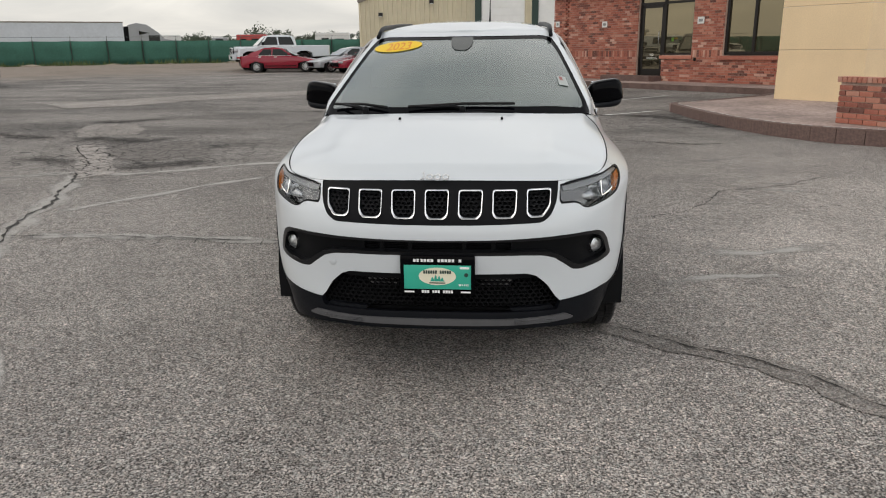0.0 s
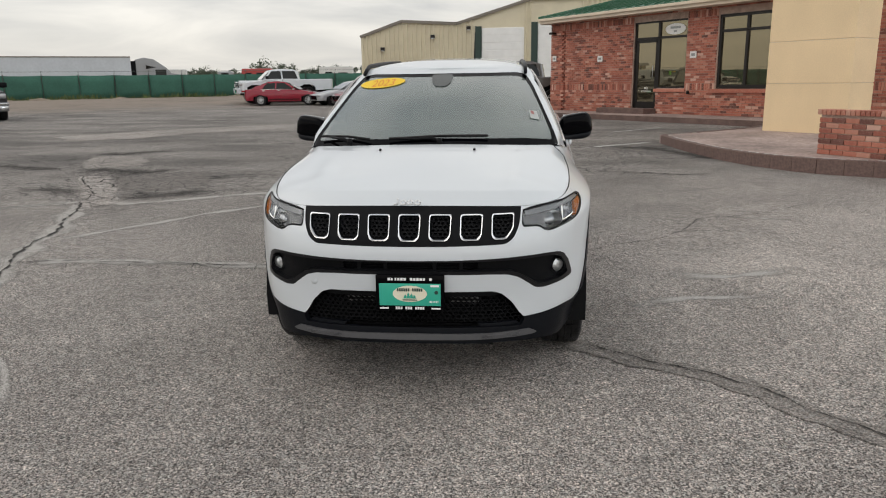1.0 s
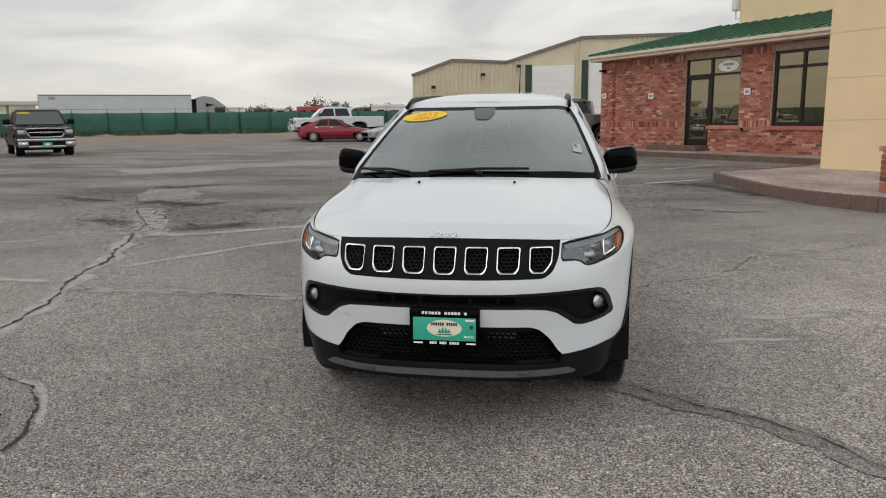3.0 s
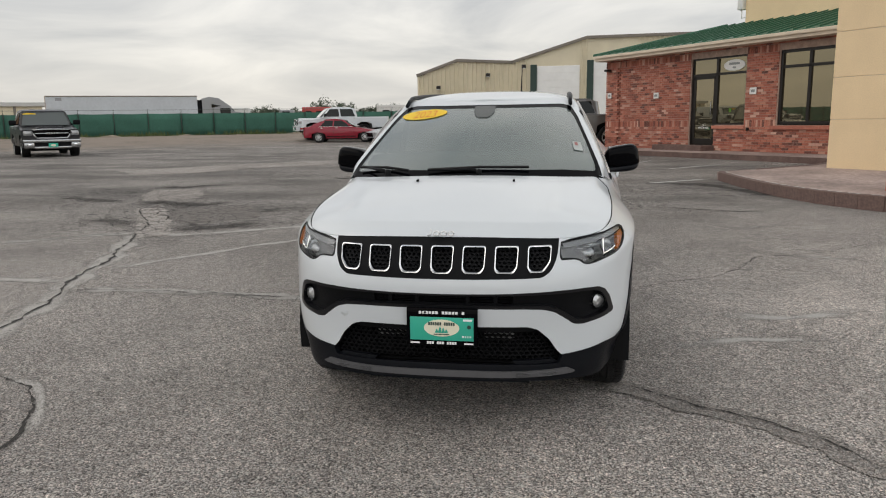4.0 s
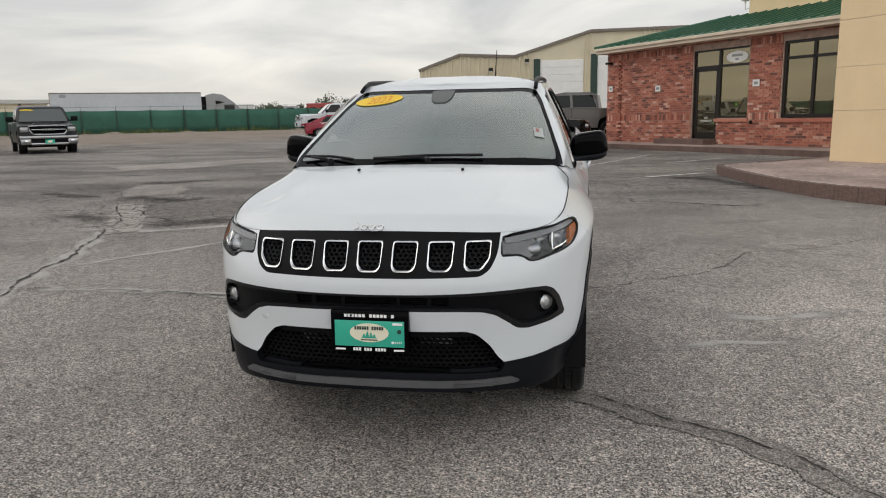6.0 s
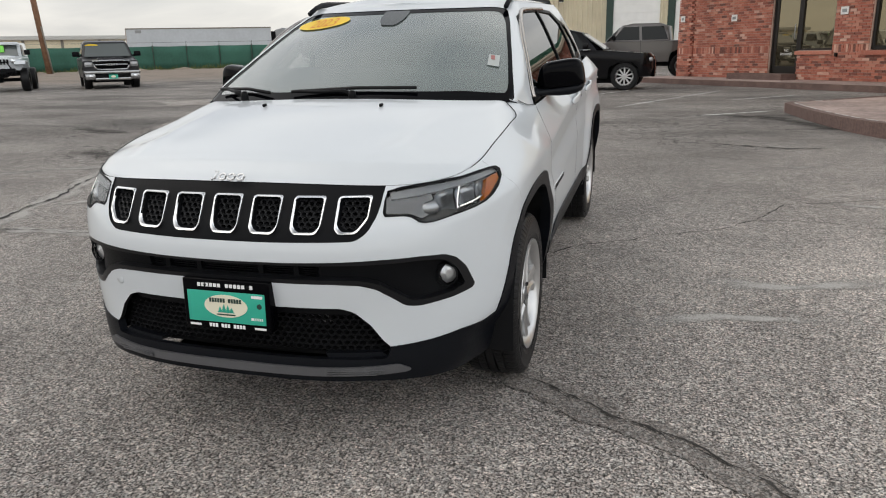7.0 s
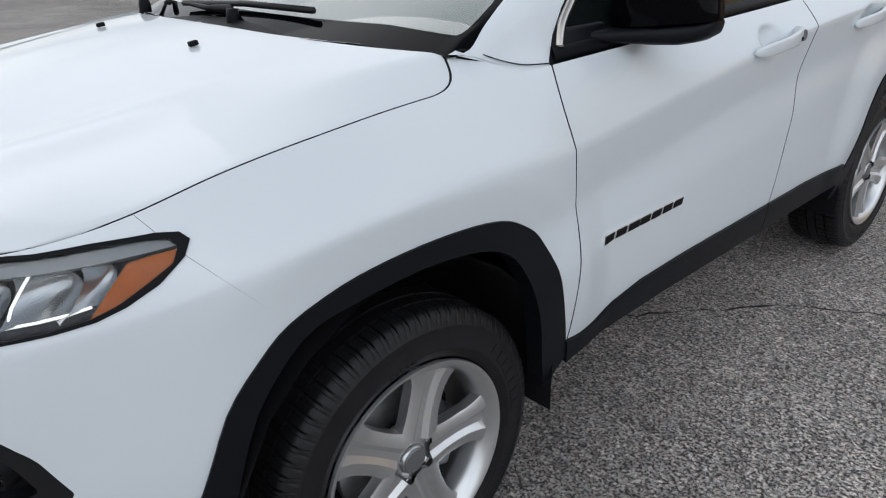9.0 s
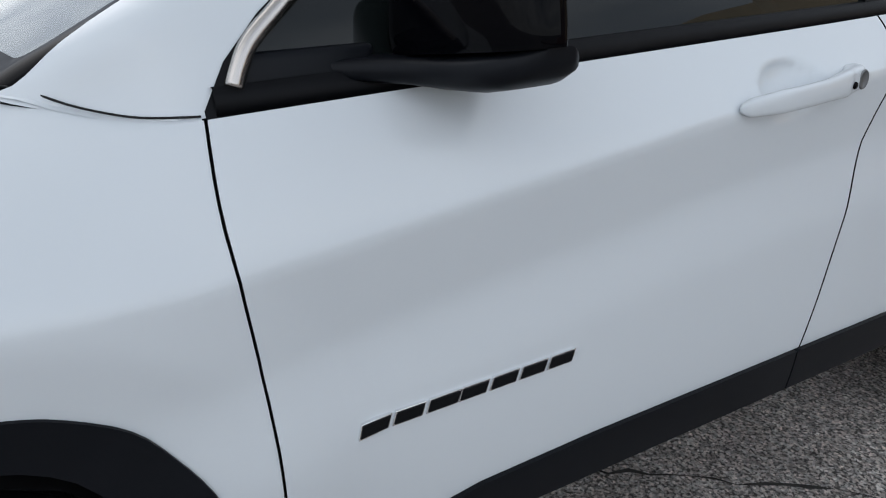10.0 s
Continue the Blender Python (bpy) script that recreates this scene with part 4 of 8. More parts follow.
# fascia, gutter, hipped roof
EAVE_L, EAVE_Y, RIDGE_X, RIDGE_Y = -9.32, -.52, -6.4, 3.25
part("soffit", boxes(((EAVE_L + .05, -.44, 3.60), (4.2, .4, 3.66))), FASCIA, office, "cream soffit", False)
part("fascia", merge(boxes(((EAVE_L + .02, -.46, 3.60), (4.2, -.40, 3.80)), bevel=.012), boxes(((EAVE_L, -.53, 3.70), (4.2, -.46, 3.80)), bevel=.02), boxes(((EAVE_L, -.40, 3.60), (EAVE_L + .07, 3.0, 3.80)))), FASCIA, office, "cream fascia and gutter", False)
RISE = math.tan(radians(14))


def roof_z(y):
    return 3.82 + (y - EAVE_Y) * RISE


hip = bmesh.new()
top = [hip.verts.new((x, y, roof_z(yy))) for x, y, yy in ((EAVE_L, EAVE_Y, EAVE_Y), (4.2, EAVE_Y, EAVE_Y), (4.2, RIDGE_Y, RIDGE_Y), (RIDGE_X, RIDGE_Y, RIDGE_Y), (EAVE_L, RIDGE_Y * 2, EAVE_Y))]
under = [hip.verts.new(v.co - Vector((0, 0, .03))) for v in top]
for idx in ((0, 1, 2, 3), (0, 3, 4)):
    hip.faces.new([top[i] for i in idx]), hip.faces.new([under[i] for i in idx[::-1]])
for i in range(5):
    j = (i + 1) % 5
    hip.faces.new((top[i], under[i], under[j], top[j]))
bmesh.ops.recalc_face_normals(hip, faces=hip.faces[:])
part("roof", hip, GREENM, office, "green standing-seam metal roof", False)
slope_m = Matrix.Translation((0, EAVE_Y, 3.82)) @ pose(0, 0, 0, 14)
for k in range(34):
    x = EAVE_L + .06 + k * .4
    reach = min(1.0, (x - EAVE_L) / (RIDGE_X - EAVE_L)) * (RIDGE_Y - EAVE_Y) / math.cos(radians(14))
    if x < 4.1:
        part("roof_rib", moved(boxes(((x - .015, -.01, 0), (x + .015, max(reach, .05), .04))), slope_m), GREENM, office, "", False)
part("hip_cap", tube([(EAVE_L, EAVE_Y, 3.83), (RIDGE_X, RIDGE_Y, roof_z(RIDGE_Y) + .01)], .05, 6), GREENM, office, "", False)

# entrance: door, side light, transoms
entrance = new("door_1")
entrance.matrix_world = WALL
tagged(entrance, "dark framed glass entrance door with side light", "door", kind="structure")
fr = boxes(((-4.99, .06, .56), (-4.90, .16, 3.37)), ((-2.82, .06, 1.24), (-2.76, .16, 3.37)), ((-4.99, .06, 3.31), (-2.76, .16, 3.38)), ((-4.99, .06, 2.80), (-2.76, .16, 2.87)), ((-3.97, .06, .56), (-3.88, .16, 3.37)), ((-3.9, .06, 1.22), (-2.76, .16, 1.29)))
part("door_frame", fr, FRAMEB, entrance, "dark bronze frame", False)
leaf = part("door_leaf", boxes(((-4.90, .08, .59), (-4.80, .13, 2.80)), ((-4.06, .08, .59), (-3.97, .13, 2.80)), ((-4.90, .08, .59), (-3.97, .13, .80)), ((-4.90, .08, 2.70), (-3.97, .13, 2.80))), FRAMEB, entrance, "dark door leaf", False)
part("door_handle", tube([(-4.10, .06, 1.55), (-4.10, .02, 1.58), (-4.10, .02, 1.95), (-4.10, .06, 1.98)], .014, 8), STEEL, leaf)
for lo, hi in (((-4.80, .10, .80), (-4.06, .11, 2.70)), ((-3.88, .10, 1.29), (-2.82, .11, 2.80)), ((-4.90, .10, 2.87), (-3.97, .11, 3.31)), ((-3.88, .10, 2.87), (-2.82, .11, 3.31))):
    part("pane", boxes((lo, hi)), PANE, entrance, "", False)
for k, w in enumerate(("NO", "SMOKING")):
    part("lettering", moved(text_mesh(w, .10), Matrix.Translation((-4.42, .094, 1.24 - .10 * k))), SIGNW, leaf, "white lettering", False)
oval_sign = [(-3.30 + .40 * math.cos(a * math.pi / 16), 3.07 + .17 * math.sin(a * math.pi / 16)) for a in range(32)]
part("oval_sign", prism(oval_sign, .012, "y", .082), SIGNW, entrance, "white oval sign on the glass", False)
part("sign_bar", boxes(((-3.5, .076, 3.08), (-3.1, .083, 3.15)), ((-3.36, .076, 2.97), (-3.24, .083, 3.03))), material("grey_print", (.3, .32, .31), .6), entrance, "", False)
part("window_sill", boxes(((-3.97, -.06, 1.12), (-2.72, .12, 1.22)), bevel=.008), BRICK, entrance, "brick sill", False)

window = new("window_1")
window.matrix_world = WALL
tagged(window, "wide dark framed office window", "window", kind="structure")
for lo, hi in (((-1.64, .05, 1.24), (-1.54, .16, 3.37)), ((1.84, .05, 1.24), (1.94, .16, 3.37)), ((-1.64, .05, 3.28), (1.94, .16, 3.37)), ((-1.64, .05, 1.24), (1.94, .16, 1.33)), ((-1.64, .06, 2.85), (1.94, .15, 2.93)), ((-.73, .06, 1.3), (-.64, .15, 3.3)), ((.58, .06, 1.3), (.66, .15, 3.3))):
    part("window_frame", boxes((lo, hi)), FRAMEB, window, "", False)
for x0, x1 in ((-1.54, -.73), (-.64, .58), (.66, 1.84)):
    for z0, z1 in ((1.33, 2.85), (2.93, 3.28)):
        part("pane", boxes(((x0, .10, z0), (x1, .11, z1))), PANE, window, "", False)
part("window_sill", boxes(((-1.82, -.06, 1.10), (2.1, .12, 1.215)), bevel=.008), BRICK, window, "brick sill", False)

for x, zz, w in ((-8.86, 2.34, .20), (-6.5, 2.26, .24), (-2.48, 2.25, .24)):
    plaque = thing("wall_plaque", "small white plaque fixed to the brick wall", "sign", WALL, "plaques on the office")
    yo = -.07 if x < -8.3 else -.008
    part("board", boxes(((x - w / 2, yo - .02, zz - .10), (x + w / 2, yo, zz + .10)), bevel=.006), SIGNW, plaque, "", False)
    part("print_bar", boxes(((x - w / 2 + .05, yo - .024, zz - .04), (x + w / 2 - .05, yo - .018, zz + .04))), material("plaque_print", (.28, .3, .3), .6), plaque, "", False)
spot = thing("wall_lamp", "small dark lamp fixed on the brick wall", "lamp", WALL)
part("lamp_body", boxes(((-8.98, -.28, 3.22), (-8.80, -.06, 3.30)), bevel=.02), FRAMEB, spot, "", False)
vent = thing("wall_tap", "small dark tap on the brick wall", "tap", WALL)
part("tap_body", boxes(((-2.62, -.08, 1.06), (-2.56, 0, 1.16)), bevel=.012), FRAMEB, vent, "", False)

# cream portal column and upper tower
column = thing("portal_column", "cream stucco portal column with fine joints", "column", pose(5.88, 12.28, 0, 0, 0, -52))
zc = [.36, 1.40, 2.25, 3.15, 4.05, 4.95, 6.2]
for a, b in zip(zc, zc[1:]):
    part("column_panel", boxes(((0, 0, a + .006), (1.82, .85, b - .006)), bevel=.008), STUCCO, column, "", False)
part("column_core", boxes(((.012, .012, .3), (1.808, .838, 6.2))), FASCIA, column, "", False)
tower = solid("tower", boxes(((-5.6, 3.2, 3.7), (7, 9, 9.0)), bevel=.02), STUCCO, "cream stucco upper tower behind the roof", "tower", WALL)
cam_post = thing("roof_camera", "small white camera on a bracket above the roof", "camera", WALL @ Matrix.Translation((-5.74, 3.16, 5.2)))
part("bracket", tube([(.16, .06, -.25), (.02, 0, -.28), (0, 0, .02)], .025, 8), SIGNW, cam_post)
part("camera_body", boxes(((-.11, -.11, 0), (.11, .11, .5)), bevel=.04), SIGNW, cam_post)

# low brick planter wall on the patio
low_wall = thing("planter_wall", "low red brick planter wall with a brick cap", "wall", pose(5.02, 7.12, .40, 0, 0, -60))
part("core", boxes(((.01, .012, 0), (2.8, .60, .60))), MORTAR, low_wall, "", False)
stretch, headr, capm = box_data("brick", .203, .10, .066), box_data("brick", .10, .10, .066), box_data("brick", .066, .22, .075)
for r in range(7):
    zz = .04 + r * .078
    off = .107 if r % 2 else 0
    xs = 0.0
    first = True
    while xs < 2.75:
        L = .10 if (first and off) else .203
        o = new("brick", headr if L < .15 else stretch)
        o.parent = low_wall
        o.matrix_local = Matrix.Translation((xs + L / 2, .05 - rngb.uniform(0, .004), zz))
        xs += L + .011
        first = False
    ys = .11
    while ys < .56:
        o = new("brick", headr)
        o.parent = low_wall
        o.matrix_local = Matrix.Translation((.05, ys + .05, zz))
        ys += .111
xs = -.03
while xs < 2.8:
    o = new("cap_brick", capm)
    o.parent = low_wall
    o.matrix_local = Matrix.Translation((xs + .033, .085, .622)) @ pose(0, 0, 0, 0, rngb.uniform(-1, 1))
    xs += .076
# the bricks of the office that the camera passes nearest
shared = {}
for s in near:
    x0, x1, z0, z1, out = s
    key = (round(x1 - x0, 2), round(z1 - z0, 2))
    if key not in shared:
        shared[key] = box_data("brick", key[0], .06, key[1])
    o = new("brick", shared[key])
    o.parent = wall
    o.matrix_local = Matrix.Translation(((x0 + x1) / 2, .03 - out, (z0 + z1) / 2))
# ---- metal warehouse ----
TAN = material("tan_metal", (0.66, 0.595, 0.44), 0.55, metal=0.1, vary=0.05, scale=1.5)
DKGREEN = material("dark_green_trim", (0.03, 0.055, 0.045), 0.5)
ROLLUP = material("white_rollup_door", (0.82, 0.82, 0.80), 0.55, vary=0.04, scale=2)
TRIMG = material("grey_roof_trim", (0.20, 0.18, 0.15), 0.6)
shed = thing("warehouse", "tan ribbed metal warehouse with white overhead doors", "warehouse")
outline = [(-9.9, .2), (-9.9, 4.56), (-7.1, 5.50), (-3.4, 5.28), (1.5, 6.72), (16, 6.78), (16, .2)]
SY = 45.6
part("wall", prism(outline, 14, "y", SY), TAN, shed, "", False)


def shed_top(x):
    for (a, b), (c, d) in zip(outline[1:], outline[2:]):
        if a <= x <= c and c > a:
            return b + (d - b) * (x - a) / (c - a)
    return 4.5


ribs_v, ribs_f = [], []
x = -9.8
while x < 14:
    if -2.2 < x < 1.1 or 1.5 < x < 4.65:
        x += .305
        continue
    i = len(ribs_v)
    t = shed_top(x)
    for dx, dy in ((-.06, 0), (-.03, -.10), (.03, -.10), (.06, 0)):
        ribs_v += [(x + dx, SY + dy, .2), (x + dx, SY + dy, t - .02)]
    ribs_f += [(i, i + 2, i + 3, i + 1), (i + 2, i + 4, i + 5, i + 3), (i + 4, i + 6, i + 7, i + 5)]
    x += .305
me = bpy.data.meshes.new("wall_ribs")
me.from_pydata(ribs_v, [], ribs_f)
me.materials.append(TAN)
rb = new("wall_ribs", me)
rb.parent = shed
rb["kind"] = "stuff"
for (a, b), (c, d) in zip(outline[1:-2], outline[2:-1]):
    ang = math.atan2(d - b, c - a)
    L = math.hypot(c - a, d - b)
    part("roof_trim", moved(boxes(((-.02, -.16, -.06), (L + .02, .1, .12))), Matrix.Translation((a, SY, b)) @ Matrix.Rotation(-ang, 4, "Y")), TRIMG, shed, "", False)
for x0, x1, zt in ((-1.75, 1.06, 5.0), (1.95, 4.6, 5.2)):
    dr = part("overhead_door", boxes(((x0, SY - .02, .25), (x1, SY + .05, zt)), bevel=.01), ROLLUP, shed, "white overhead door", False)
    for k in range(10):
        zz = .25 + (zt - .25) * k / 10
        part("door_section", boxes(((x0 + .02, SY - .045, zz + .015), (x1 - .02, SY - .015, zz + (zt - .25) / 10 - .015)), bevel=.01), ROLLUP, dr, "", False)
    part("door_jamb", boxes(((x0 - .42, SY - .12, .2), (x0, SY + .02, zt + .1))), DKGREEN, shed, "dark green jamb", False)
for x, zz in ((-8.4, 3.75), (.9 - 5.9, 4.5), (-2.6, 5.0)):
    fx = thing("wall_light", "small wall light high on the metal wall", "lamp", Matrix.Translation((x, SY - .1, zz)), "warehouse wall lights")
    part("light_body", boxes(((-.14, -.18, -.12), (.14, 0, .12)), bevel=.03), FRAMEB, fx, "", False)
    part("light_lens", boxes(((-.1, -.2, -.14), (.1, -.06, -.1))), SIGNW, fx, "", False)

# ---- green screen fence ----
SCREENG = material("green_screen_cloth", (0.040, 0.125, 0.092), 0.8, vary=0.16, scale=0.5, vary2=0.1, scale2=9, bump=0.1, bump_scale=20)
POSTM = material("fence_post", (0.12, 0.14, 0.13), 0.6, metal=0.5)
line = [(-75, -12), (-63, 6), (-47.5, 33), (-43.6, 43.4), (-36.5, 48.2), (-24, 55.8), (-11, 61.6), (6, 68)]
fence = thing("screen_fence", "green screen cloth fence with angled wire arms", "fence")
pts = resample(np.array(line, float), 48)
for i, (a, b) in enumerate(zip(pts, pts[1:])):
    d = b - a
    L = float(np.hypot(*d))
    za, zb = lot_z(*a), lot_z(*b)
    bm = bmesh.new()
    cols = []
    for k in range(9):
        t = k / 8
        sag = .03 * math.sin(t * math.pi)
        bow = .05 * math.sin(t * math.pi * 2 + i) * math.sin(math.pi * t)
        nx, ny = -d[1] / L, d[0] / L
        x, y, z0 = a[0] + d[0] * t + nx * bow, a[1] + d[1] * t + ny * bow, za + (zb - za) * t
        cols.append([bm.verts.new((x + nx * o, y + ny * o, z0 + h)) for h, o in ((.02 - .02 * (k % 2), .0), (.6, .03 * math.sin(k + i)), (1.2, .03 * math.cos(k * 1.7 + i)), (1.80 - sag, 0))])
    for p, q in zip(cols, cols[1:]):
        for j in range(3):
            bm.faces.new((p[j], q[j], q[j + 1], p[j + 1]))
    pan = part("screen_panel", bm, SCREENG, fence)
    md = pan.modifiers.new("thick", "SOLIDIFY")
    md.thickness = .02
    part("fence_post", tube([(a[0], a[1], za - .1), (a[0], a[1], za + 1.84), (a[0] + .12, a[1] - .14, za + 2.12)], .035, 8), POSTM, fence)
part("top_wire", tube([(p[0] + .1, p[1] - .12, lot_z(*p) + 2.08) for p in pts], .012, 5), POSTM, fence)

# weeds and dirt along the fence
rw = random.Random(11)
weeds_v, weeds_f = [], []
for k in range(5200):
    t = rw.random()
    i = 21 + int(t * 24)
    a, b = pts[min(i, 46)], pts[min(i + 1, 47)]
    s = rw.random()
    clump = .5 + .5 * math.sin(i * 2.1 + s * 5)
    if rw.random() > .25 + .75 * clump:
        continue
    x, y = a[0] + (b[0] - a[0]) * s + rw.uniform(.2, 1.6) * .5, a[1] + (b[1] - a[1]) * s - rw.uniform(.1, 1.8)
    z = lot_z(x, y)
    h, w, ang = rw.uniform(.08, .42) * (.4 + .8 * clump), rw.uniform(.02, .07), rw.uniform(0, 6.3)
    j = len(weeds_v)
    lx, ly = rw.uniform(-.15, .15), rw.uniform(-.15, .15)
    weeds_v += [(x - w * math.cos(ang), y - w * math.sin(ang), z), (x + w * math.cos(ang), y + w * math.sin(ang), z), (x + lx, y + ly, z + h)]
    weeds_f.append((j, j + 1, j + 2))
me = bpy.data.meshes.new("weeds")
me.from_pydata(weeds_v, [], weeds_f)
me.materials.append(material("weeds", (0.10, 0.13, 0.045), 0.9, vary=0.4, scale=1.5))
tagged(new("weeds", me), "dry green weeds along the foot of the fence", "weeds", kind="stuff")
mound = bmesh.new()
for k in range(60):
    i = rw.randrange(21, 46)
    x, y = pts[i][0] + rw.uniform(-.8, 1.2), pts[i][1] - rw.uniform(.6, 2.2)
    bmesh.ops.create_icosphere(mound, subdivisions=2, radius=rw.uniform(.1, .5), matrix=Matrix.Translation((x, y, lot_z(x, y))) @ Matrix.Diagonal((1.8, 1.2, .28, 1)))
for v in mound.verts:
    v.co += Vector((rw.uniform(-.04, .04), rw.uniform(-.04, .04), rw.uniform(-.03, .03)))
tagged(part("dirt_mounds", mound, material("dry_dirt", (0.30, 0.25, 0.20), 0.95, vary=0.25, scale=2), None), "low mounds of dry dirt by the fence", "dirt", kind="stuff")

# ---- semi-trailer and tractor behind the fence ----
VANW = material("trailer_white", (0.50, 0.53, 0.56), 0.5, vary=0.05, scale=0.6, vary2=.05, scale2=4)
GREYP = material("grey_vehicle_paint", (0.26, 0.27, 0.28), 0.35, coat=0.6)
ta, tb = Vector((-52.5, 62.9, 0)), Vector((-40.0, 70.8, 0))
tl = (tb - ta).length
ang = math.degrees(math.atan2(tb.y - ta.y, tb.x - ta.x))
trailer = thing("semi_trailer", "long white box trailer standing behind the fence", "trailer", pose(ta.x, ta.y, .6, 0, 0, ang))
part("box", boxes(((0, 0, 1.15), (tl, 2.6, 4.02)), bevel=.03), VANW, trailer, "", False)
part("top_rail", boxes(((-.01, -.03, 3.94), (tl + .01, 0, 4.06))), TRIMG, trailer, "", False)
part("rear_frame", boxes(((-.06, 0, 1.0), (0, 2.6, 4.02))), material("rusty_rear", (.40, .31, .24), .7), trailer, "worn rear doors", False)
for k in range(24):
    part("side_post", boxes(((.3 + k * tl / 24, -.012, 1.2), (.33 + k * tl / 24, 0, 3.94))), VANW, trailer, "", False)
part("placard", boxes(((.9, -.02, 3.55), (1.5, -.005, 3.85))), GREYP, trailer, "", False)
for xx in (1.2, 2.4, tl - 2.6):
    part("trailer_wheel", moved(lathe([(.0001, -.12), (.5, -.12), (.52, 0), (.5, .12), (.0001, .12)], "x", 20), Matrix.Translation((xx, .2, .5)) @ pose(0, 0, 0, 0, 0, 90)), RUBBER, trailer)
tractor = thing("semi_tractor", "grey semi tractor with a tall roof fairing", "truck", pose(ta.x, ta.y, .6, 0, 0, ang))
prof = [(tl + .5, .6), (tl + .5, 3.75), (tl + 1.3, 3.95), (tl + 2.3, 3.8), (tl + 3.4, 3.0), (tl + 3.9, 2.35), (tl + 5.6, 2.05), (tl + 6.0, 1.7), (tl + 6.1, .6)]
part("cab", prism(prof, 2.3, "y", .15, .06), GREYP, tractor, "", False)
part("cab_window", boxes(((tl + 2.4, .12, 2.0), (tl + 3.5, .16, 2.7))), GLASSDARK, tractor, "", False)
part("sleeper_vent", prism([(tl + 1.5, 2.75), (tl + 1.5, 3.15), (tl + 2.5, 2.95)], .05, "y", .11), GLASSDARK, tractor, "", False)
part("side_gap", boxes(((tl + .05, .4, 1.2), (tl + .5, 2.2, 3.6))), INNER, tractor, "", False)
part("windscreen", prism([(tl + 3.35, 2.98), (tl + 3.42, 3.0), (tl + 3.98, 2.36), (tl + 3.9, 2.33)], 2.0, "y", .3), GLASSDARK, tractor, "", False)
for xx in (tl + 1.2, tl + 5.2):
    part("tractor_wheel", moved(lathe([(.0001, -.14), (.5, -.14), (.52, 0), (.5, .14), (.0001, .14)], "x", 20), Matrix.Translation((xx, .3, .5)) @ pose(0, 0, 0, 0, 0, 90)), RUBBER, tractor)

# long tan building and white roofs far to the side
fb = thing("far_shed", "long low tan metal shed far behind the fence", "shed", pose(-86, 50, .4, 0, 0, 43))
part("shed_wall", boxes(((-30, 0, 0), (34, 10, 3.5))), TAN, fb, "", False)
part("shed_roof", boxes(((-30.4, -.4, 3.5), (34.4, 10.4, 4.0)), bevel=.1), material("pale_roof", (.50, .50, .48), .6), fb, "pale roof", False)
for k in range(16):
    part("shed_post", boxes(((-29 + k * 4, -.06, 0), (-28.7 + k * 4, 0, 3.5))), TRIMG, fb, "", False)

# utility pole
pole = thing("utility_pole", "leaning brown wooden utility pole by the fence", "pole", Matrix.Translation((-39.8, 39.1, lot_z(-39.8, 39.1))))
part("shaft", tube([(0, 0, -.2), (-.55, .1, 5.0), (-1.2, .2, 12)], [.21, .19, .15], 12), material("creosote_wood", (.20, .11, .065), .85, vary=.25, scale=3, vary2=.2, scale2=30), pole)
part("guard", tube([(.34, -.05, 0), (-.10, -.03, 3.2)], .05, 8), TRIMG, pole, "grey cable guard")

# parked caravans, a red truck and other far vehicles beyond the fence
RVW = material("rv_white", (0.60, 0.60, 0.58), 0.5, vary=.06, scale=1)
REDP = material("red_vehicle_paint", (0.36, 0.035, 0.03), 0.4, coat=.4)


def far_vehicle(name, label, cat, x, y, rot, spans, wins, paint):
    ob = thing(name, label, cat, pose(x, y, .62, 0, 0, rot), "vehicles beyond the fence")
    for lo, hi in spans:
        part("body", boxes((lo, hi), bevel=.12), paint, ob, "", False)
    for lo, hi in wins:
        part("window", boxes((lo, hi)), GLASSDARK, ob, "", False)
    for wx in (spans[0][0][0] + 1.0, spans[0][1][0] - 1.0):
        part("wheel", moved(lathe([(.0001, -.1), (.36, -.1), (.38, 0), (.36, .1), (.0001, .1)], "x", 16), Matrix.Translation((wx, .1, .38)) @ pose(0, 0, 0, 0, 0, 90)), RUBBER, ob)
    return ob


far_vehicle("motorhome", "red and white service truck beyond the fence", "truck", -33.2, 84.6, 12, [((0, 0, .5), (3.6, 2.3, 2.9))], [((.5, -.02, 1.8), (1.2, 0, 2.4)), ((1.8, -.02, 1.8), (3.0, 0, 2.4))], REDP)
far_vehicle("camper_trailer", "white camper trailer beyond the fence", "caravan", -24.2, 87.5, 8, [((0, 0, .5), (4.2, 2.3, 3.05))], [((.8, -.02, 1.8), (1.7, 0, 2.4)), ((2.4, -.02, 1.7), (3.6, 0, 2.3))], RVW)
far_vehicle("camper_trailer", "white camper trailer beyond the fence", "caravan", -17.6, 90.5, 5, [((0, 0, .5), (5.5, 2.3, 3.1))], [((.8, -.02, 1.8), (1.7, 0, 2.4)), ((3.4, -.02, 1.7), (4.6, 0, 2.3))], RVW)
far_vehicle("box_truck", "pale box truck beyond the fence", "truck", -44.5, 80.2, 20, [((0, 0, .8), (5.6, 2.3, 2.9))], [((4.6, -.02, 1.6), (5.3, 0, 2.2))], RVW)
far_vehicle("flatbed_truck", "grey flatbed truck beyond the fence", "truck", -38.4, 83.0, 16, [((0, 0, .6), (4.4, 2.2, 1.5)), ((2.6, 0, 1.4), (4.4, 2.2, 2.6))], [((3.0, -.02, 1.9), (3.9, 0, 2.4))], GREYP)
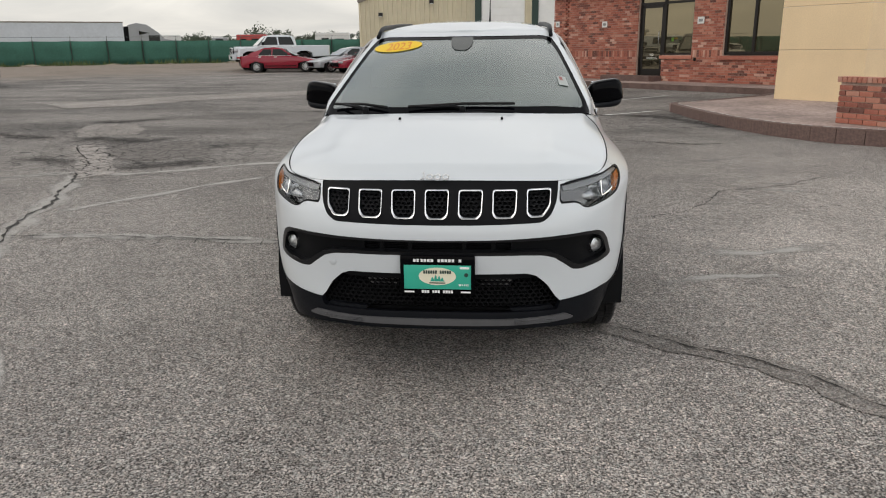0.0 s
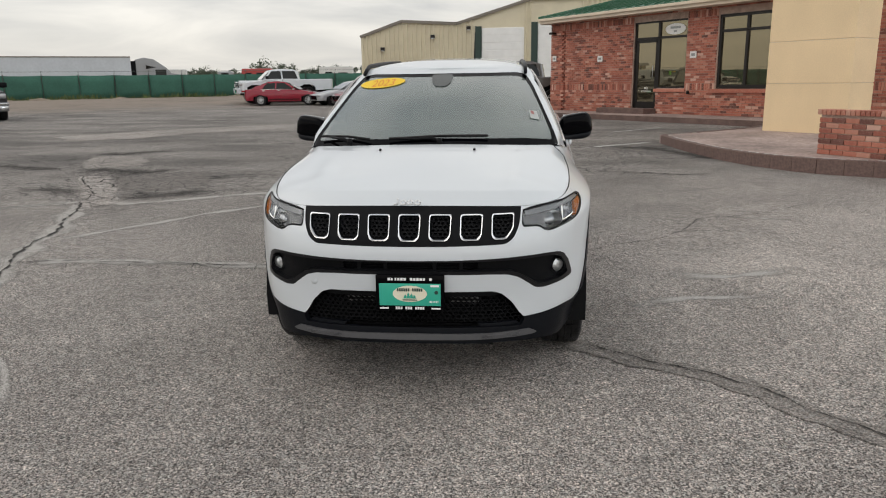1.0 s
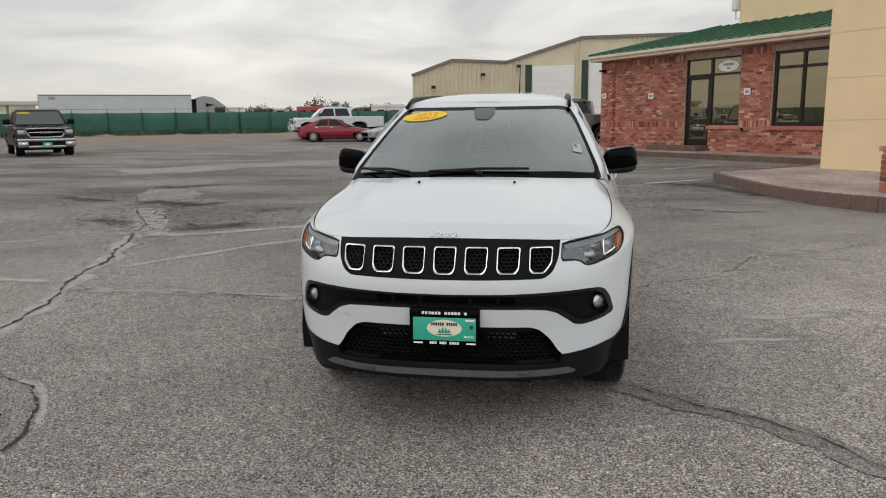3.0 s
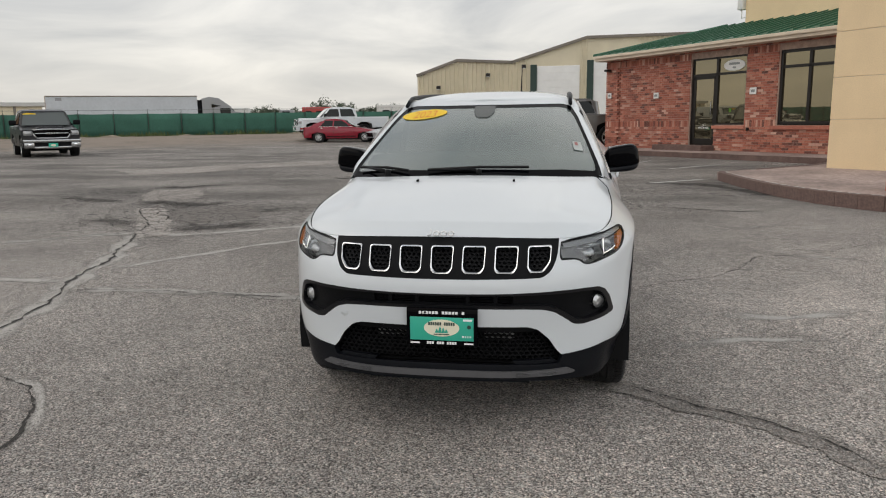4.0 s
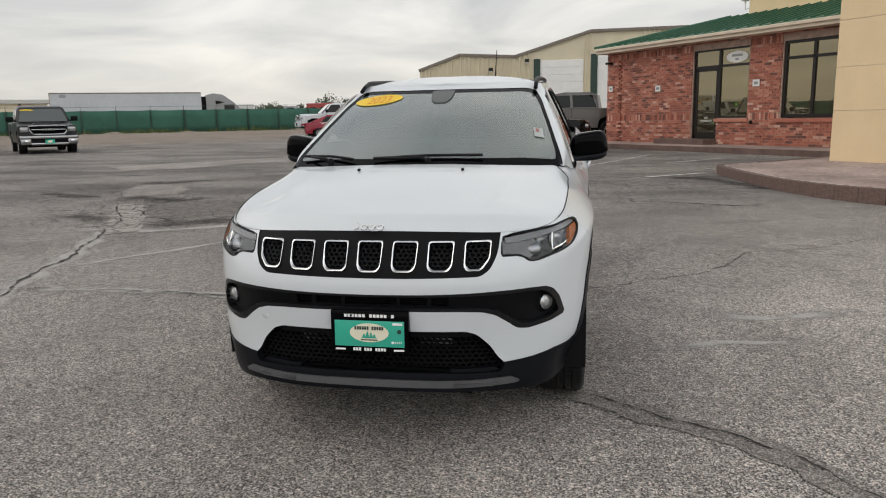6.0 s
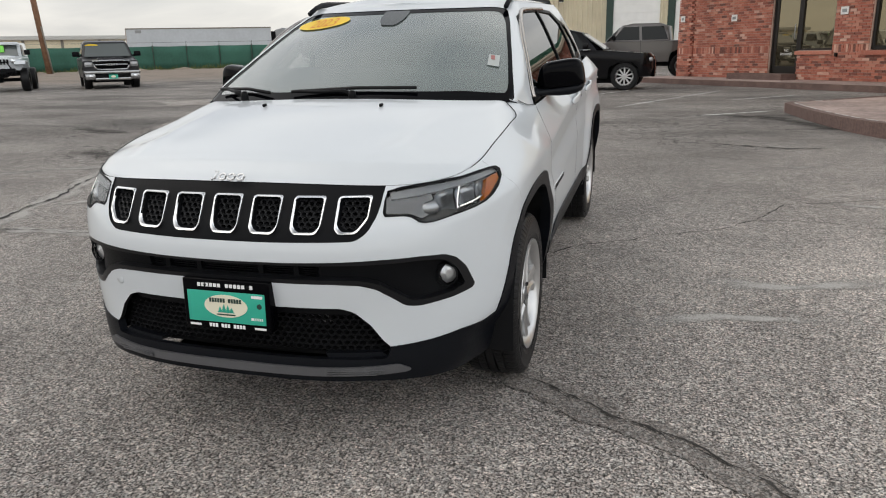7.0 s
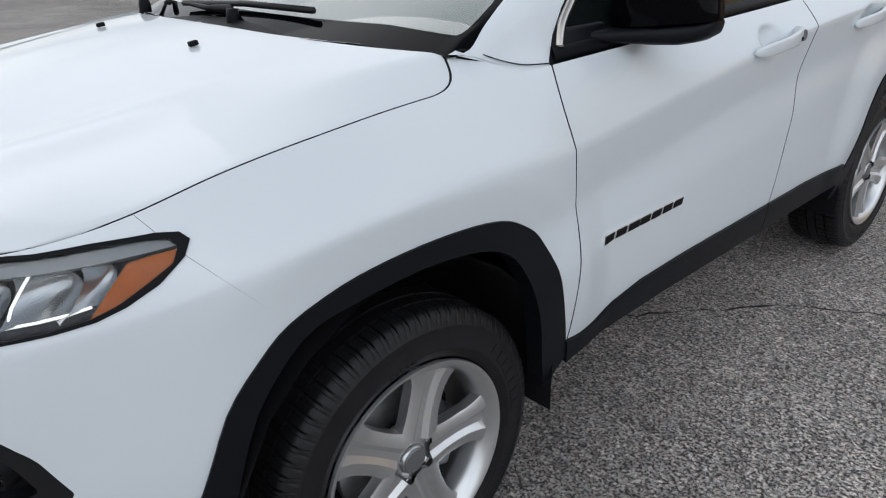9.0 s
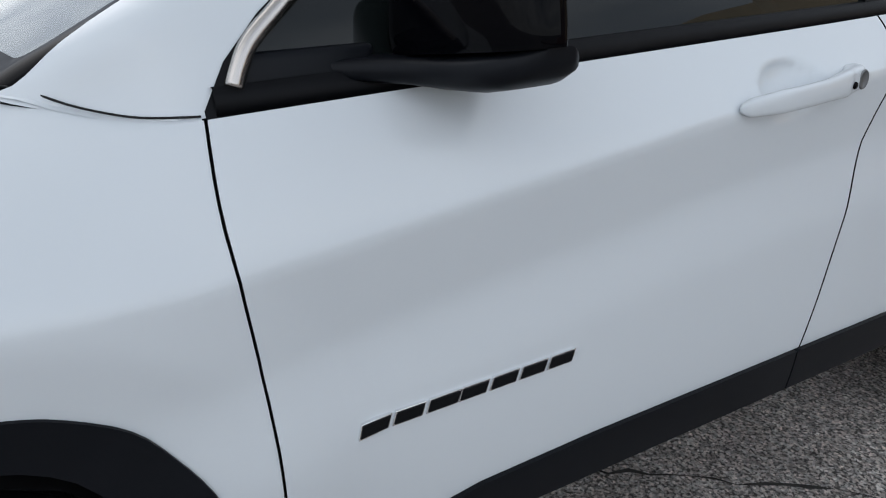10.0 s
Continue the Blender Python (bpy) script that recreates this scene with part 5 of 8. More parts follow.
far_vehicle("camper_trailer", "white camper trailer beyond the fence", "caravan", -11.5, 92.0, 0, [((0, 0, .5), (6.0, 2.3, 3.2))], [((.8, -.02, 1.8), (1.7, 0, 2.4)), ((3.4, -.02, 1.7), (4.6, 0, 2.3))], RVW)


# ---- distant trees ----
LEAF = material("leaves", (0.085, 0.105, 0.070), 0.9, vary=0.4, scale=0.4)
BARK = material("bark", (0.09, 0.07, 0.055), 0.9, vary=.3, scale=4)


def tree(x, y, h, seed, label):
    r = random.Random(seed)
    t = thing("tree", label, "tree", Matrix.Translation((x, y, .6)), "distant trees")
    trunk = [tube([(0, 0, -.3), (r.uniform(-.2, .2), 0, h * .3), (r.uniform(-.3, .3), r.uniform(-.3, .3), h * .62)], [.035 * h, .026 * h, .012 * h], 7)]
    for k in range(6):
        a = r.uniform(0, 6.3)
        z0 = h * r.uniform(.28, .5)
        trunk.append(tube([(0, 0, z0), (math.cos(a) * h * .16, math.sin(a) * h * .16, z0 + h * .15), (math.cos(a) * h * .28, math.sin(a) * h * .28, z0 + h * .3)], [.012 * h, .008 * h, .004 * h], 5))
    part("trunk", merge(*trunk), BARK, t)
    vs, fs = [], []
    lobes = [(Vector((r.uniform(-.32, .32) * h, r.uniform(-.32, .32) * h, h * r.uniform(.42, .9))), h * r.uniform(.10, .22)) for _ in range(13)]
    for c, rad in lobes:
        for _ in range(75):
            d = Vector((r.gauss(0, 1), r.gauss(0, 1), r.gauss(0, .8))).normalized() * rad * r.uniform(.5, 1.08)
            p = c + d
            s = h * r.uniform(.018, .04)
            u = Vector((r.gauss(0, 1), r.gauss(0, 1), r.gauss(0, 1))).normalized()
            w = u.orthogonal().normalized()
            j = len(vs)
            vs += [p + u * s, p + w * s * .7, p - u * s, p - w * s * .7]
            fs.append((j, j + 1, j + 2, j + 3))
    me = bpy.data.meshes.new("crown")
    me.from_pydata([tuple(v) for v in vs], [], fs)
    me.materials.append(LEAF)
    cr = new("crown", me)
    cr.parent = t
    return t


rt = random.Random(5)
for k, (x, y, h) in enumerate(((-46.5, 131, 6.6), (-43, 133, 6.0), (-49.5, 129.5, 4.6), (-37.5, 134, 4.8), (-33, 134, 4.6), (-27, 136, 5.4), (-22.5, 137, 5.0), (-17, 138, 6.2), (-11, 139, 5.4), (-60, 124, 4.2), (-55, 127, 4.4), (-66, 121, 4.0), (-72, 118, 3.8), (-30, 150, 5.4), (-51, 145, 5.2), (-40, 149, 5.5), *((-72 + 3.1 * j + rt.uniform(-1, 1), 150 + rt.uniform(-6, 8), rt.uniform(4.2, 6.0)) for j in range(24)))):
    tree(x, y, h * .85, 20 + k, "distant green tree on the plain")
hills = bmesh.new()
prev = None
for k in range(61):
    a = radians(95 + k * 1.4)
    d = 1400
    x, y = d * math.cos(a), d * math.sin(a)
    hh = 16 + 14 * max(0, math.sin((k - 34) / 7.0)) * math.exp(-((k - 44) / 12) ** 2) * 3 + 3 * math.sin(k * 1.3)
    p = (hills.verts.new((x, y, -5)), hills.verts.new((x, y, hh)))
    if prev:
        hills.faces.new((prev[0], p[0], p[1], prev[1]))
    prev = p
# the distance haze is put into the hills' pale blue colour
tagged(part("distant_hills", hills, material("hazy_hill", (0.42, 0.46, 0.50), 1.0), None), "pale blue hazy hills on the horizon", "hills", kind="structure")
# ---- the white car: panels cut out of the smooth surfaces ----
def sheet(grid, cap=False):
    bm = bmesh.new()
    vs = [[bm.verts.new(p) for p in row] for row in grid]
    for a, b in zip(vs, vs[1:]):
        for i in range(len(a) - 1):
            bm.faces.new((a[i], a[i + 1], b[i + 1], b[i]))
    bmesh.ops.remove_doubles(bm, verts=bm.verts[:], dist=1e-5)
    return bm


def orient(bm, middle=(0.0, 1.2, 0.6)):
    """All faces outwards from a point inside."""
    bm.normal_update()
    for f in bm.faces:
        if f.normal.dot(f.calc_center_median() - Vector(middle)) < 0:
            f.normal_flip()
    bm.normal_update()
    return bm


FRONT = (Vector((1, 0, 0)), Vector((0, 0, 1)), Vector((0, 1, 0)))
SIDE = (Vector((0, 1, 0)), Vector((0, 0, 1)), Vector((1, 0, 0)))
CORNER = (Vector((0.597, 0.802, 0)), Vector((0, 0, 1)), Vector((0.802, -0.597, 0)))


def inside(poly, u, v):
    hit = False
    for (a, b), (c, d) in zip(poly, poly[1:] + poly[:1]):
        if (b > v) != (d > v) and u < (c - a) * (v - b) / (d - b) + a:
            hit = not hit
    return hit


def carve(bm, poly, view, where=None):
    """Cuts the faces along the outline poly, seen along view, and returns the faces within it."""
    eu, ev, ed = view
    poly = list(poly)

    def box_of(f):
        us, vs = [v.co.dot(eu) for v in f.verts], [v.co.dot(ev) for v in f.verts]
        return min(us), max(us), min(vs), max(vs)

    u0, u1, v0, v1 = min(p[0] for p in poly), max(p[0] for p in poly), min(p[1] for p in poly), max(p[1] for p in poly)
    near = {}
    for f in bm.faces:
        if where and not where(f.calc_center_median()):
            continue
        k = box_of(f)
        if k[1] >= u0 and k[0] <= u1 and k[3] >= v0 and k[2] <= v1:
            near[f] = k
    for p, q in zip(poly, poly[1:] + poly[:1]):
        lo, hi = [min(a, b) - 1e-4 for a, b in zip(p, q)], [max(a, b) + 1e-4 for a, b in zip(p, q)]
        faces = [f for f, k in near.items() if k[1] >= lo[0] and k[0] <= hi[0] and k[3] >= lo[1] and k[2] <= hi[1]]
        if not faces:
            continue
        du, dv = q[0] - p[0], q[1] - p[1]
        geom = list({v for f in faces for v in f.verts}) + list({e for f in faces for e in f.edges}) + faces
        res = bmesh.ops.bisect_plane(bm, geom=geom, dist=1e-5, plane_co=eu * p[0] + ev * p[1], plane_no=(eu * dv - ev * du).normalized())
        for f in res["geom"]:
            if isinstance(f, bmesh.types.BMFace):
                near[f] = box_of(f)
    out = []
    for f in near:
        c = f.calc_center_median()
        if inside(poly, c.dot(eu), c.dot(ev)):
            out.append(f)
    return out


def drop_faces(bm, faces):
    bmesh.ops.delete(bm, geom=faces, context="FACES")


def finish(bm, proud=0.0, skirt=0.012, mirror=None, fold=None):
    """Lifts a cut sheet off the surface, folds its edges back, and mirrors it: 'join' over the middle, 'flip' to the other side."""
    bm.normal_update()
    normals = {v: v.normal.copy() for v in bm.verts}
    if proud:
        for v in bm.verts:
            v.co += normals[v] * proud
    rim = [e for e in bm.edges if e.is_boundary and not all(abs(v.co.x) < 2e-3 for v in e.verts)]
    if skirt and rim:
        back = {}
        for e in rim:
            for v in e.verts:
                if v not in back:
                    back[v] = bm.verts.new(v.co + fold(v.co) if fold else v.co - normals[v] * skirt)
        for e in rim:
            f0 = e.link_faces[0]
            a, b = e.verts
            for lp in f0.loops:
                if lp.edge == e:
                    a, b = lp.link_loop_next.vert, lp.vert
            bm.faces.new((a, b, back[b], back[a])).material_index = 1
            e.smooth = False
    if mirror == "join":
        for v in bm.verts:
            if abs(v.co.x) < 2e-3:
                v.co.x = 0
        bm = merge(bm.copy(), moved(bm, MIRROR))
        bmesh.ops.remove_doubles(bm, verts=[v for v in bm.verts if abs(v.co.x) < 1e-5], dist=1e-4)
    elif mirror == "flip":
        bm = moved(bm, MIRROR)
    return bm


def rounded(poly, r=0.02, n=4):
    """An outline with its corners rounded off."""
    out = []
    m = len(poly)
    for i in range(m):
        p, a, b = Vector(poly[i]), Vector(poly[i - 1]), Vector(poly[(i + 1) % m])
        da, db = (a - p), (b - p)
        k = min(r, da.length * 0.45, db.length * 0.45)
        s, e = p + da.normalized() * k, p + db.normalized() * k
        for j in range(n + 1):
            t = j / n
            out.append(tuple(s * (1 - t) ** 2 + p * 2 * t * (1 - t) + e * t * t))
    return out


LOWER = lower_shell()
RIM = LOWER[-1]
HOOD = hood_surface(RIM)
CABIN_GRID = cabin_shell()
ROOF = roof_surface(CABIN_GRID[-1])
SHELL = orient(sheet(LOWER))
CAB = orient(sheet(CABIN_GRID), (0, 1.8, 1.2))

# outlines, in metres along the car (y, z) or across it (x, z)
ARCH_OUT = [(-.505, .40), (-.488, .457), (-.444, .555), (-.392, .681), (-.33, .760), (-.272, .808), (-.174, .843), (-.078, .857), (.031, .861), (.135, .856), (.205, .845), (.256, .826), (.315, .787), (.353, .737), (.388, .675), (.412, .60), (.432, .535), (.459, .452), (.50, .30), (.50, .10), (-.52, .10)]
ARCH_IN = [(-.415, .10), (-.412, .40), (-.395, .52), (-.345, .67), (-.255, .772), (-.162, .800), (-.017, .813), (.106, .805), (.205, .778), (.271, .722), (.327, .598), (.369, .452), (.406, .34), (.42, .10)]


def flowing(points, n=3):
    """A smooth line through the points of an open outline."""
    out = []
    for i in range(len(points) - 1):
        a, b, c, d = (np.array(points[min(max(k, 0), len(points) - 1)]) for k in (i - 1, i, i + 1, i + 2))
        for j in range(n):
            t = j / n
            out.append(tuple(float(v) for v in .5 * (2 * b + (c - a) * t + (2 * a - 5 * b + 4 * c - d) * t * t + (3 * b - a - 3 * c + d) * t**3)))
    return out + [points[-1]]


ARCH_OUT = flowing(ARCH_OUT[:18]) + ARCH_OUT[18:]
ARCH_IN = ARCH_IN[:1] + flowing(ARCH_IN[1:13]) + ARCH_IN[13:]
REAR = 2.636
ARCH_OUT_R = [(-u + REAR, v) for u, v in ARCH_OUT][::-1]
ARCH_IN_R = [(-u + REAR, v) for u, v in ARCH_IN][::-1]
SILL_CUT = [(.43, .10), (.459, .452), (.52, .448), (.58, .455), (.66, .480), (.78, .500), (1.0, .507), (1.83, .507), (2.0, .50), (2.15, .50), (2.2, .10)]
SILL = [(.43, .36), (.459, .452), (.52, .448), (.58, .455), (.66, .480), (.78, .500), (1.0, .507), (1.83, .507), (2.0, .50), (2.15, .50), (2.18, .42), (2.0, .408), (.9, .412), (.62, .405), (.5, .385)]
GRILLE = rounded([(-.25, 1.04), (.0, 1.04), (.146, 1.04), (.369, 1.04), (.540, 1.04), (.530, .918), (.523, .885), (.500, .838), (.462, .812), (.156, .806), (0, .805), (-.25, .805)], .018)
LAMP = [(-.274, .958), (-.23, .966), (-.141, .9725), (-.007, .974), (.063, .979), (.15, .981), (.182, .978), (.197, .968), (.190, .948), (.155, .918), (.110, .895), (.07, .882), (.013, .873), (-.098, .862), (-.17, .853), (-.20, .853), (-.218, .858), (-.235, .874), (-.255, .881), (-.312, .882), (-.313, .895), (-.295, .93)]
FOG = rounded([(-.3, .738), (.0, .738), (.219, .741), (.398, .746), (.547, .750), (.658, .749), (.722, .742), (.752, .722), (.776, .680), (.796, .607), (.790, .594), (.745, .583), (.648, .573), (.606, .580), (.568, .612), (.521, .647), (.47, .663), (.38, .668), (.194, .668), (0, .668), (-.3, .668)], .012)
INTAKE = rounded([(-.3, .578), (0, .578), (.292, .580), (.400, .580), (.444, .566), (.494, .518), (.530, .460), (.556, .433), (.54, .396), (.3, .398), (0, .398), (-.3, .398)], .012)
SKID = rounded([(-.3, .369), (0, .369), (.30, .369), (.44, .371), (.575, .375), (.612, .353), (.598, .346), (.37, .340), (0, .337), (-.3, .337)], .01)
LOW_SHAPE = [(-1.2, .314), (-1.2, .437), (-.82, .437), (-.66, .452), (-.56, .446), (-.49, .456), (-.30, .456), (-.30, .262), (-.50, .274), (-.74, .303), (-.86, .320)]
LOW_TRIM = [(-1.2, .05), (-1.2, .437), (-.82, .437), (-.66, .452), (-.56, .446), (-.49, .456), (-.30, .456), (-.30, .05)]
DOOR_LINE = [(1.45, .1)]
DOOR_LINE += flowing([(1.539, .503), (1.572, .66), (1.602, .82), (1.638, .97), (1.70, 1.125)], 3) + [(1.73, 1.25)]
DOOR_FRONT = [(.463, 1.25)] + flowing([(.463, 1.10), (.457, 1.04), (.4555, .985), (.461, .90), (.468, .82), (.473, .70), (.472, .45)], 2) + [(.470, .1)]
DOOR_A = DOOR_FRONT + DOOR_LINE
FENDER = [(-2.0, 0.1), (-2.0, 1.4)] + [(u - .0040, v) for u, v in DOOR_FRONT]
REAR_DOOR = [(u + .005, v) for u, v in DOOR_LINE[::-1]] + [(2.12, .1), (2.14, .5), (2.2, .68), (2.32, .86), (2.44, .97), (2.56, 1.06), (2.62, 1.25)]
FRONT_CAP = [(-1.3, .05), (-1.3, 1.3), (-.62, 1.3), (-.40, .958), (-.283, .822), (-.235, .76), (-.235, .05)]
SEAM = [(-.6208, 1.3), (-.4008, .958), (-.2838, .823), (-.2358, .761), (-.2342, .759), (-.2822, .821), (-.3992, .958), (-.6192, 1.3)]
front_end = lambda c: c.y < 0.02
right_side = lambda c: c.x > 0.5

car = thing("suv_car", "white compact SUV with black lower trim parked on the asphalt", "car", LOT)

SKINS = [PAINT, INNER]


def fender_top():
    """The upper rear of the fender, between its edge, the hood's rear corner and the foot of the pillar."""
    k0 = int(np.argmax(RIM[:, 1] > 0.14))
    k1 = int(np.argmax(RIM[:, 1] > 0.4575))
    t = (0.4575 - RIM[k1 - 1, 1]) / (RIM[k1, 1] - RIM[k1 - 1, 1])
    outer = np.concatenate([RIM[k0:k1], [RIM[k1 - 1] * (1 - t) + RIM[k1] * t]])
    hood_edge = HOOD[:, -1]
    foot = np.array([(.756, .268, 1.143), (.770, .296, 1.139), (.783, .328, 1.124), (.795, .364, 1.113), (.804, .395, 1.106), (.813, .43, 1.103), (.821, .4575, 1.103)])
    inner = resample(np.concatenate([outer[:1], hood_edge[hood_edge[:, 1] > 0.142], foot]), len(outer))
    rows = [outer + (inner - outer) * f for f in np.linspace(0, 1, 7)]
    rows.append(inner + np.array([-.030, .008, -.014]))
    bm = sheet(rows)
    bm.normal_update()
    for f in bm.faces:
        if f.normal.z < 0:
            f.normal_flip()
    return bm


# inner skin, seen as darkness in the gaps between panels
def dent_handles(bm):
    """The hollows behind the door handles."""
    for v in bm.verts:
        for cup_y in (1.392, 2.137):
            r = ((v.co.y - cup_y) / .078) ** 2 + ((v.co.z - 1.043) / .044) ** 2
            if r < 1 and v.co.x > .8:
                v.co.x -= .028 * (1 - r) ** .8


skin = SHELL.copy()
dent_handles(skin)
for poly, view, where in ((ARCH_IN, SIDE, right_side), (ARCH_IN_R, SIDE, right_side), (GRILLE, FRONT, front_end), (FOG, FRONT, front_end), (INTAKE, FRONT, front_end), (LAMP, CORNER, front_end), ([(.34, .0), (.34, .40), (.5, .42), (2.1, .42), (2.25, .40), (2.25, 0)], SIDE, right_side), ([(-1.3, .0), (-1.3, .33), (-.75, .31), (-.2, .27), (-.2, 0)], SIDE, lambda c: c.y < 0)):
    drop_faces(skin, carve(skin, poly, view, where))
part("inner_skin", finish(skin, -0.016, 0, "join"), INNER, car)

# painted shell with all its openings
painted = SHELL.copy()
for poly, view, where in ((ARCH_OUT, SIDE, right_side), (ARCH_OUT_R, SIDE, right_side), (SILL_CUT, SIDE, right_side), (GRILLE, FRONT, front_end), (FOG, FRONT, front_end), (INTAKE, FRONT, front_end),
                          (LAMP, CORNER, front_end), (LOW_TRIM, SIDE, lambda c: c.y < -0.2)):
    drop_faces(painted, carve(painted, poly, view, where))
for name, poly, gone in (("front_bumper", FRONT_CAP, None), ("front_door", DOOR_A, None), ("rear_door", REAR_DOOR, None)):
    piece = painted.copy()
    where = (lambda c: c.y < 0) if name == "front_bumper" else right_side
    keep = set(carve(piece, poly, SIDE, where))
    drop_faces(piece, [f for f in piece.faces if f not in keep])
    if name == "front_bumper":
        drop_faces(piece, carve(piece, SEAM, SIDE, where))
    drop_faces(painted, carve(painted, poly, SIDE, where))
    if name == "front_door":
        drop_faces(painted, carve(painted, DOOR_LINE + [(u + .005, v) for u, v in DOOR_LINE[::-1]], SIDE, where))
    if name == "front_bumper":
        part(name, finish(piece, 0, 0.014, "join"), SKINS, car)
    else:
        dent_handles(piece)
        part(name, finish(piece.copy(), 0, 0.014), SKINS, car)
        part(name, finish(piece, 0, 0.014, "flip"), SKINS, car)
# the remaining skin: fenders forward of the doors, quarters behind them
for name in ("front_fender", "rear_quarter"):
    piece = painted.copy()
    if name == "front_fender":
        keep = set(carve(piece, FENDER, SIDE))
    else:
        keep = {f for f in piece.faces if f.calc_center_median().y > .8}
    drop_faces(piece, [f for f in piece.faces if f not in keep])
    if name == "rear_quarter":
        part(name, finish(piece, 0, 0.014, "join"), SKINS, car)
    else:
        piece = merge(piece, fender_top())
        bmesh.ops.remove_doubles(piece, verts=piece.verts[:], dist=4e-4)
        part(name, finish(piece.copy(), 0, 0.014), SKINS, car)
        part(name, finish(piece, 0, 0.014, "flip"), SKINS, car)


def cut_panel(poly, view, where, src=None, holes=()):
    bm = (src or SHELL).copy()
    keep = set(carve(bm, poly, view, where))
    drop_faces(bm, [f for f in bm.faces if f not in keep])
    for hole, hv in holes:
        drop_faces(bm, carve(bm, hole, hv, where))
    return bm


def both(name, bm, mat, proud, skirt, label=""):
    a = part(name, finish(bm.copy(), proud, skirt), mat, car, label)
    b = part(name, finish(bm, proud, skirt, "flip"), mat, car, label)
    return a, b


both("wheel_arch_trim", cut_panel(ARCH_OUT, SIDE, right_side, holes=((ARCH_IN, SIDE), ([(-2, 0), (-2, .456), (-.40, .456), (-.36, .10)], SIDE), ([(.25, .0), (.25, .338), (.405, .336), (.425, .343), (.440, .357), (.455, .38), (.475, .40), (.56, .41), (.56, 0)], SIDE))), TRIM, .005, .05, "black plastic wheel arch flare")
both("wheel_arch_trim", cut_panel(ARCH_OUT_R, SIDE, right_side, holes=((ARCH_IN_R, SIDE), ([(2.0, .0), (2.0, .36), (2.2, .345), (3.2, .345), (3.2, 0)], SIDE))), TRIM, .005, .05, "black plastic wheel arch flare")
both("side_sill", cut_panel(SILL, SIDE, right_side, holes=((ARCH_OUT, SIDE), (ARCH_OUT_R, SIDE), ([(1.523, .52), (1.527, .52), (1.532, .38), (1.528, .38)], SIDE))), TRIM, .009, .04, "black plastic sill cladding")
low = cut_panel(LOW_SHAPE, SIDE, lambda c: c.y < -0.2, holes=((INTAKE, FRONT), (SKID, FRONT), ([(-.418, .0), (-.405, .456), (-.2, .456), (-.2, 0)], SIDE)))
part("lower_bumper", finish(low, .004, .03, "join"), TRIM, car, "black plastic lower bumper")
skid = cut_panel(SKID, FRONT, front_end)
part("skid_strip", finish(skid, .014, .03, "join"), SKIDM, car, "dark grey skid strip")
for sx in (1, -1):
    ribs = bmesh.new()
    for k in range(3):
        add_box(ribs, (.35, -.0015, -.0016), (.535 - .012 * k, .0035, .0016), m=Matrix.Translation((0, 0, .361 - .007 * k)))
    for v in ribs.verts:
        v.co.y += FRONT_Y - (FRONT_Y - float(NOSE(.35)) + 0.019) * max(1 - (v.co.x / (float(WAIST(.35)) + .015)) ** POWER, 0) ** (1 / POWER)
    part("skid_rib", ribs if sx > 0 else moved(ribs, MIRROR), SKIDM, car)


def nose_y(x, z, out=0.0):
    """Where the front surface lies at x across and z up."""
    top = 0.975
    b = float(WAIST(z)) - 0.05 * max(1 - (top - z) / 0.125, 0) ** 1.45
    a = FRONT_Y - float(NOSE(z)) + out
    return FRONT_Y - a * max(1 - (abs(x) / b) ** POWER, 1e-4) ** (1 / POWER)


def loft(rings, close=True):
    bm = bmesh.new()
    vs = [[bm.verts.new(p) for p in r] for r in rings]
    n = len(vs[0])
    for a, b in zip(vs, vs[1:]):
        for i in range(n if close else n - 1):
            bm.faces.new((a[i], a[(i + 1) % n], b[(i + 1) % n], b[i]))
    bmesh.ops.recalc_face_normals(bm, faces=bm.faces[:])
    return bm


def honeycomb(test, cell, wall, at, depth):
    """A sheet of six-sided cells with open middles, within the outline test(x, z), laid on at(x, z, out)."""
    bm = bmesh.new()
    h = cell * 0.8
    for r in range(-40, 41):
        for c in range(-60, 61):
            cx, cz = (c + 0.5 * (r % 2)) * cell, r * h * 0.86
            if not test(cx, cz):
                continue
            hexa = [(math.cos(math.pi / 6 + k * math.pi / 3), math.sin(math.pi / 6 + k * math.pi / 3)) for k in range(6)]
            o = [(cx + x * cell * 0.577, cz + z * h * 0.577) for x, z in hexa]
            i = [(cx + x * (cell * 0.577 - wall), cz + z * (h * 0.577 - wall)) for x, z in hexa]
            ov = [bm.verts.new(at(x, z, 0)) for x, z in o]
            iv = [bm.verts.new(at(x, z, .004)) for x, z in i]
            bv = [bm.verts.new(at(x, z, -depth)) for x, z in i]
            for k in range(6):
                j = (k + 1) % 6
                bm.faces.new((ov[k], ov[j], iv[j], iv[k]))
                bm.faces.new((iv[k], iv[j], bv[j], bv[k]))
    bm.normal_update()
    return bm


# upper grille: black panel, seven chrome-ringed slots with a honeycomb behind
slot_x = [-.4485, -.299, -.1495, 0, .1495, .299, .4485]


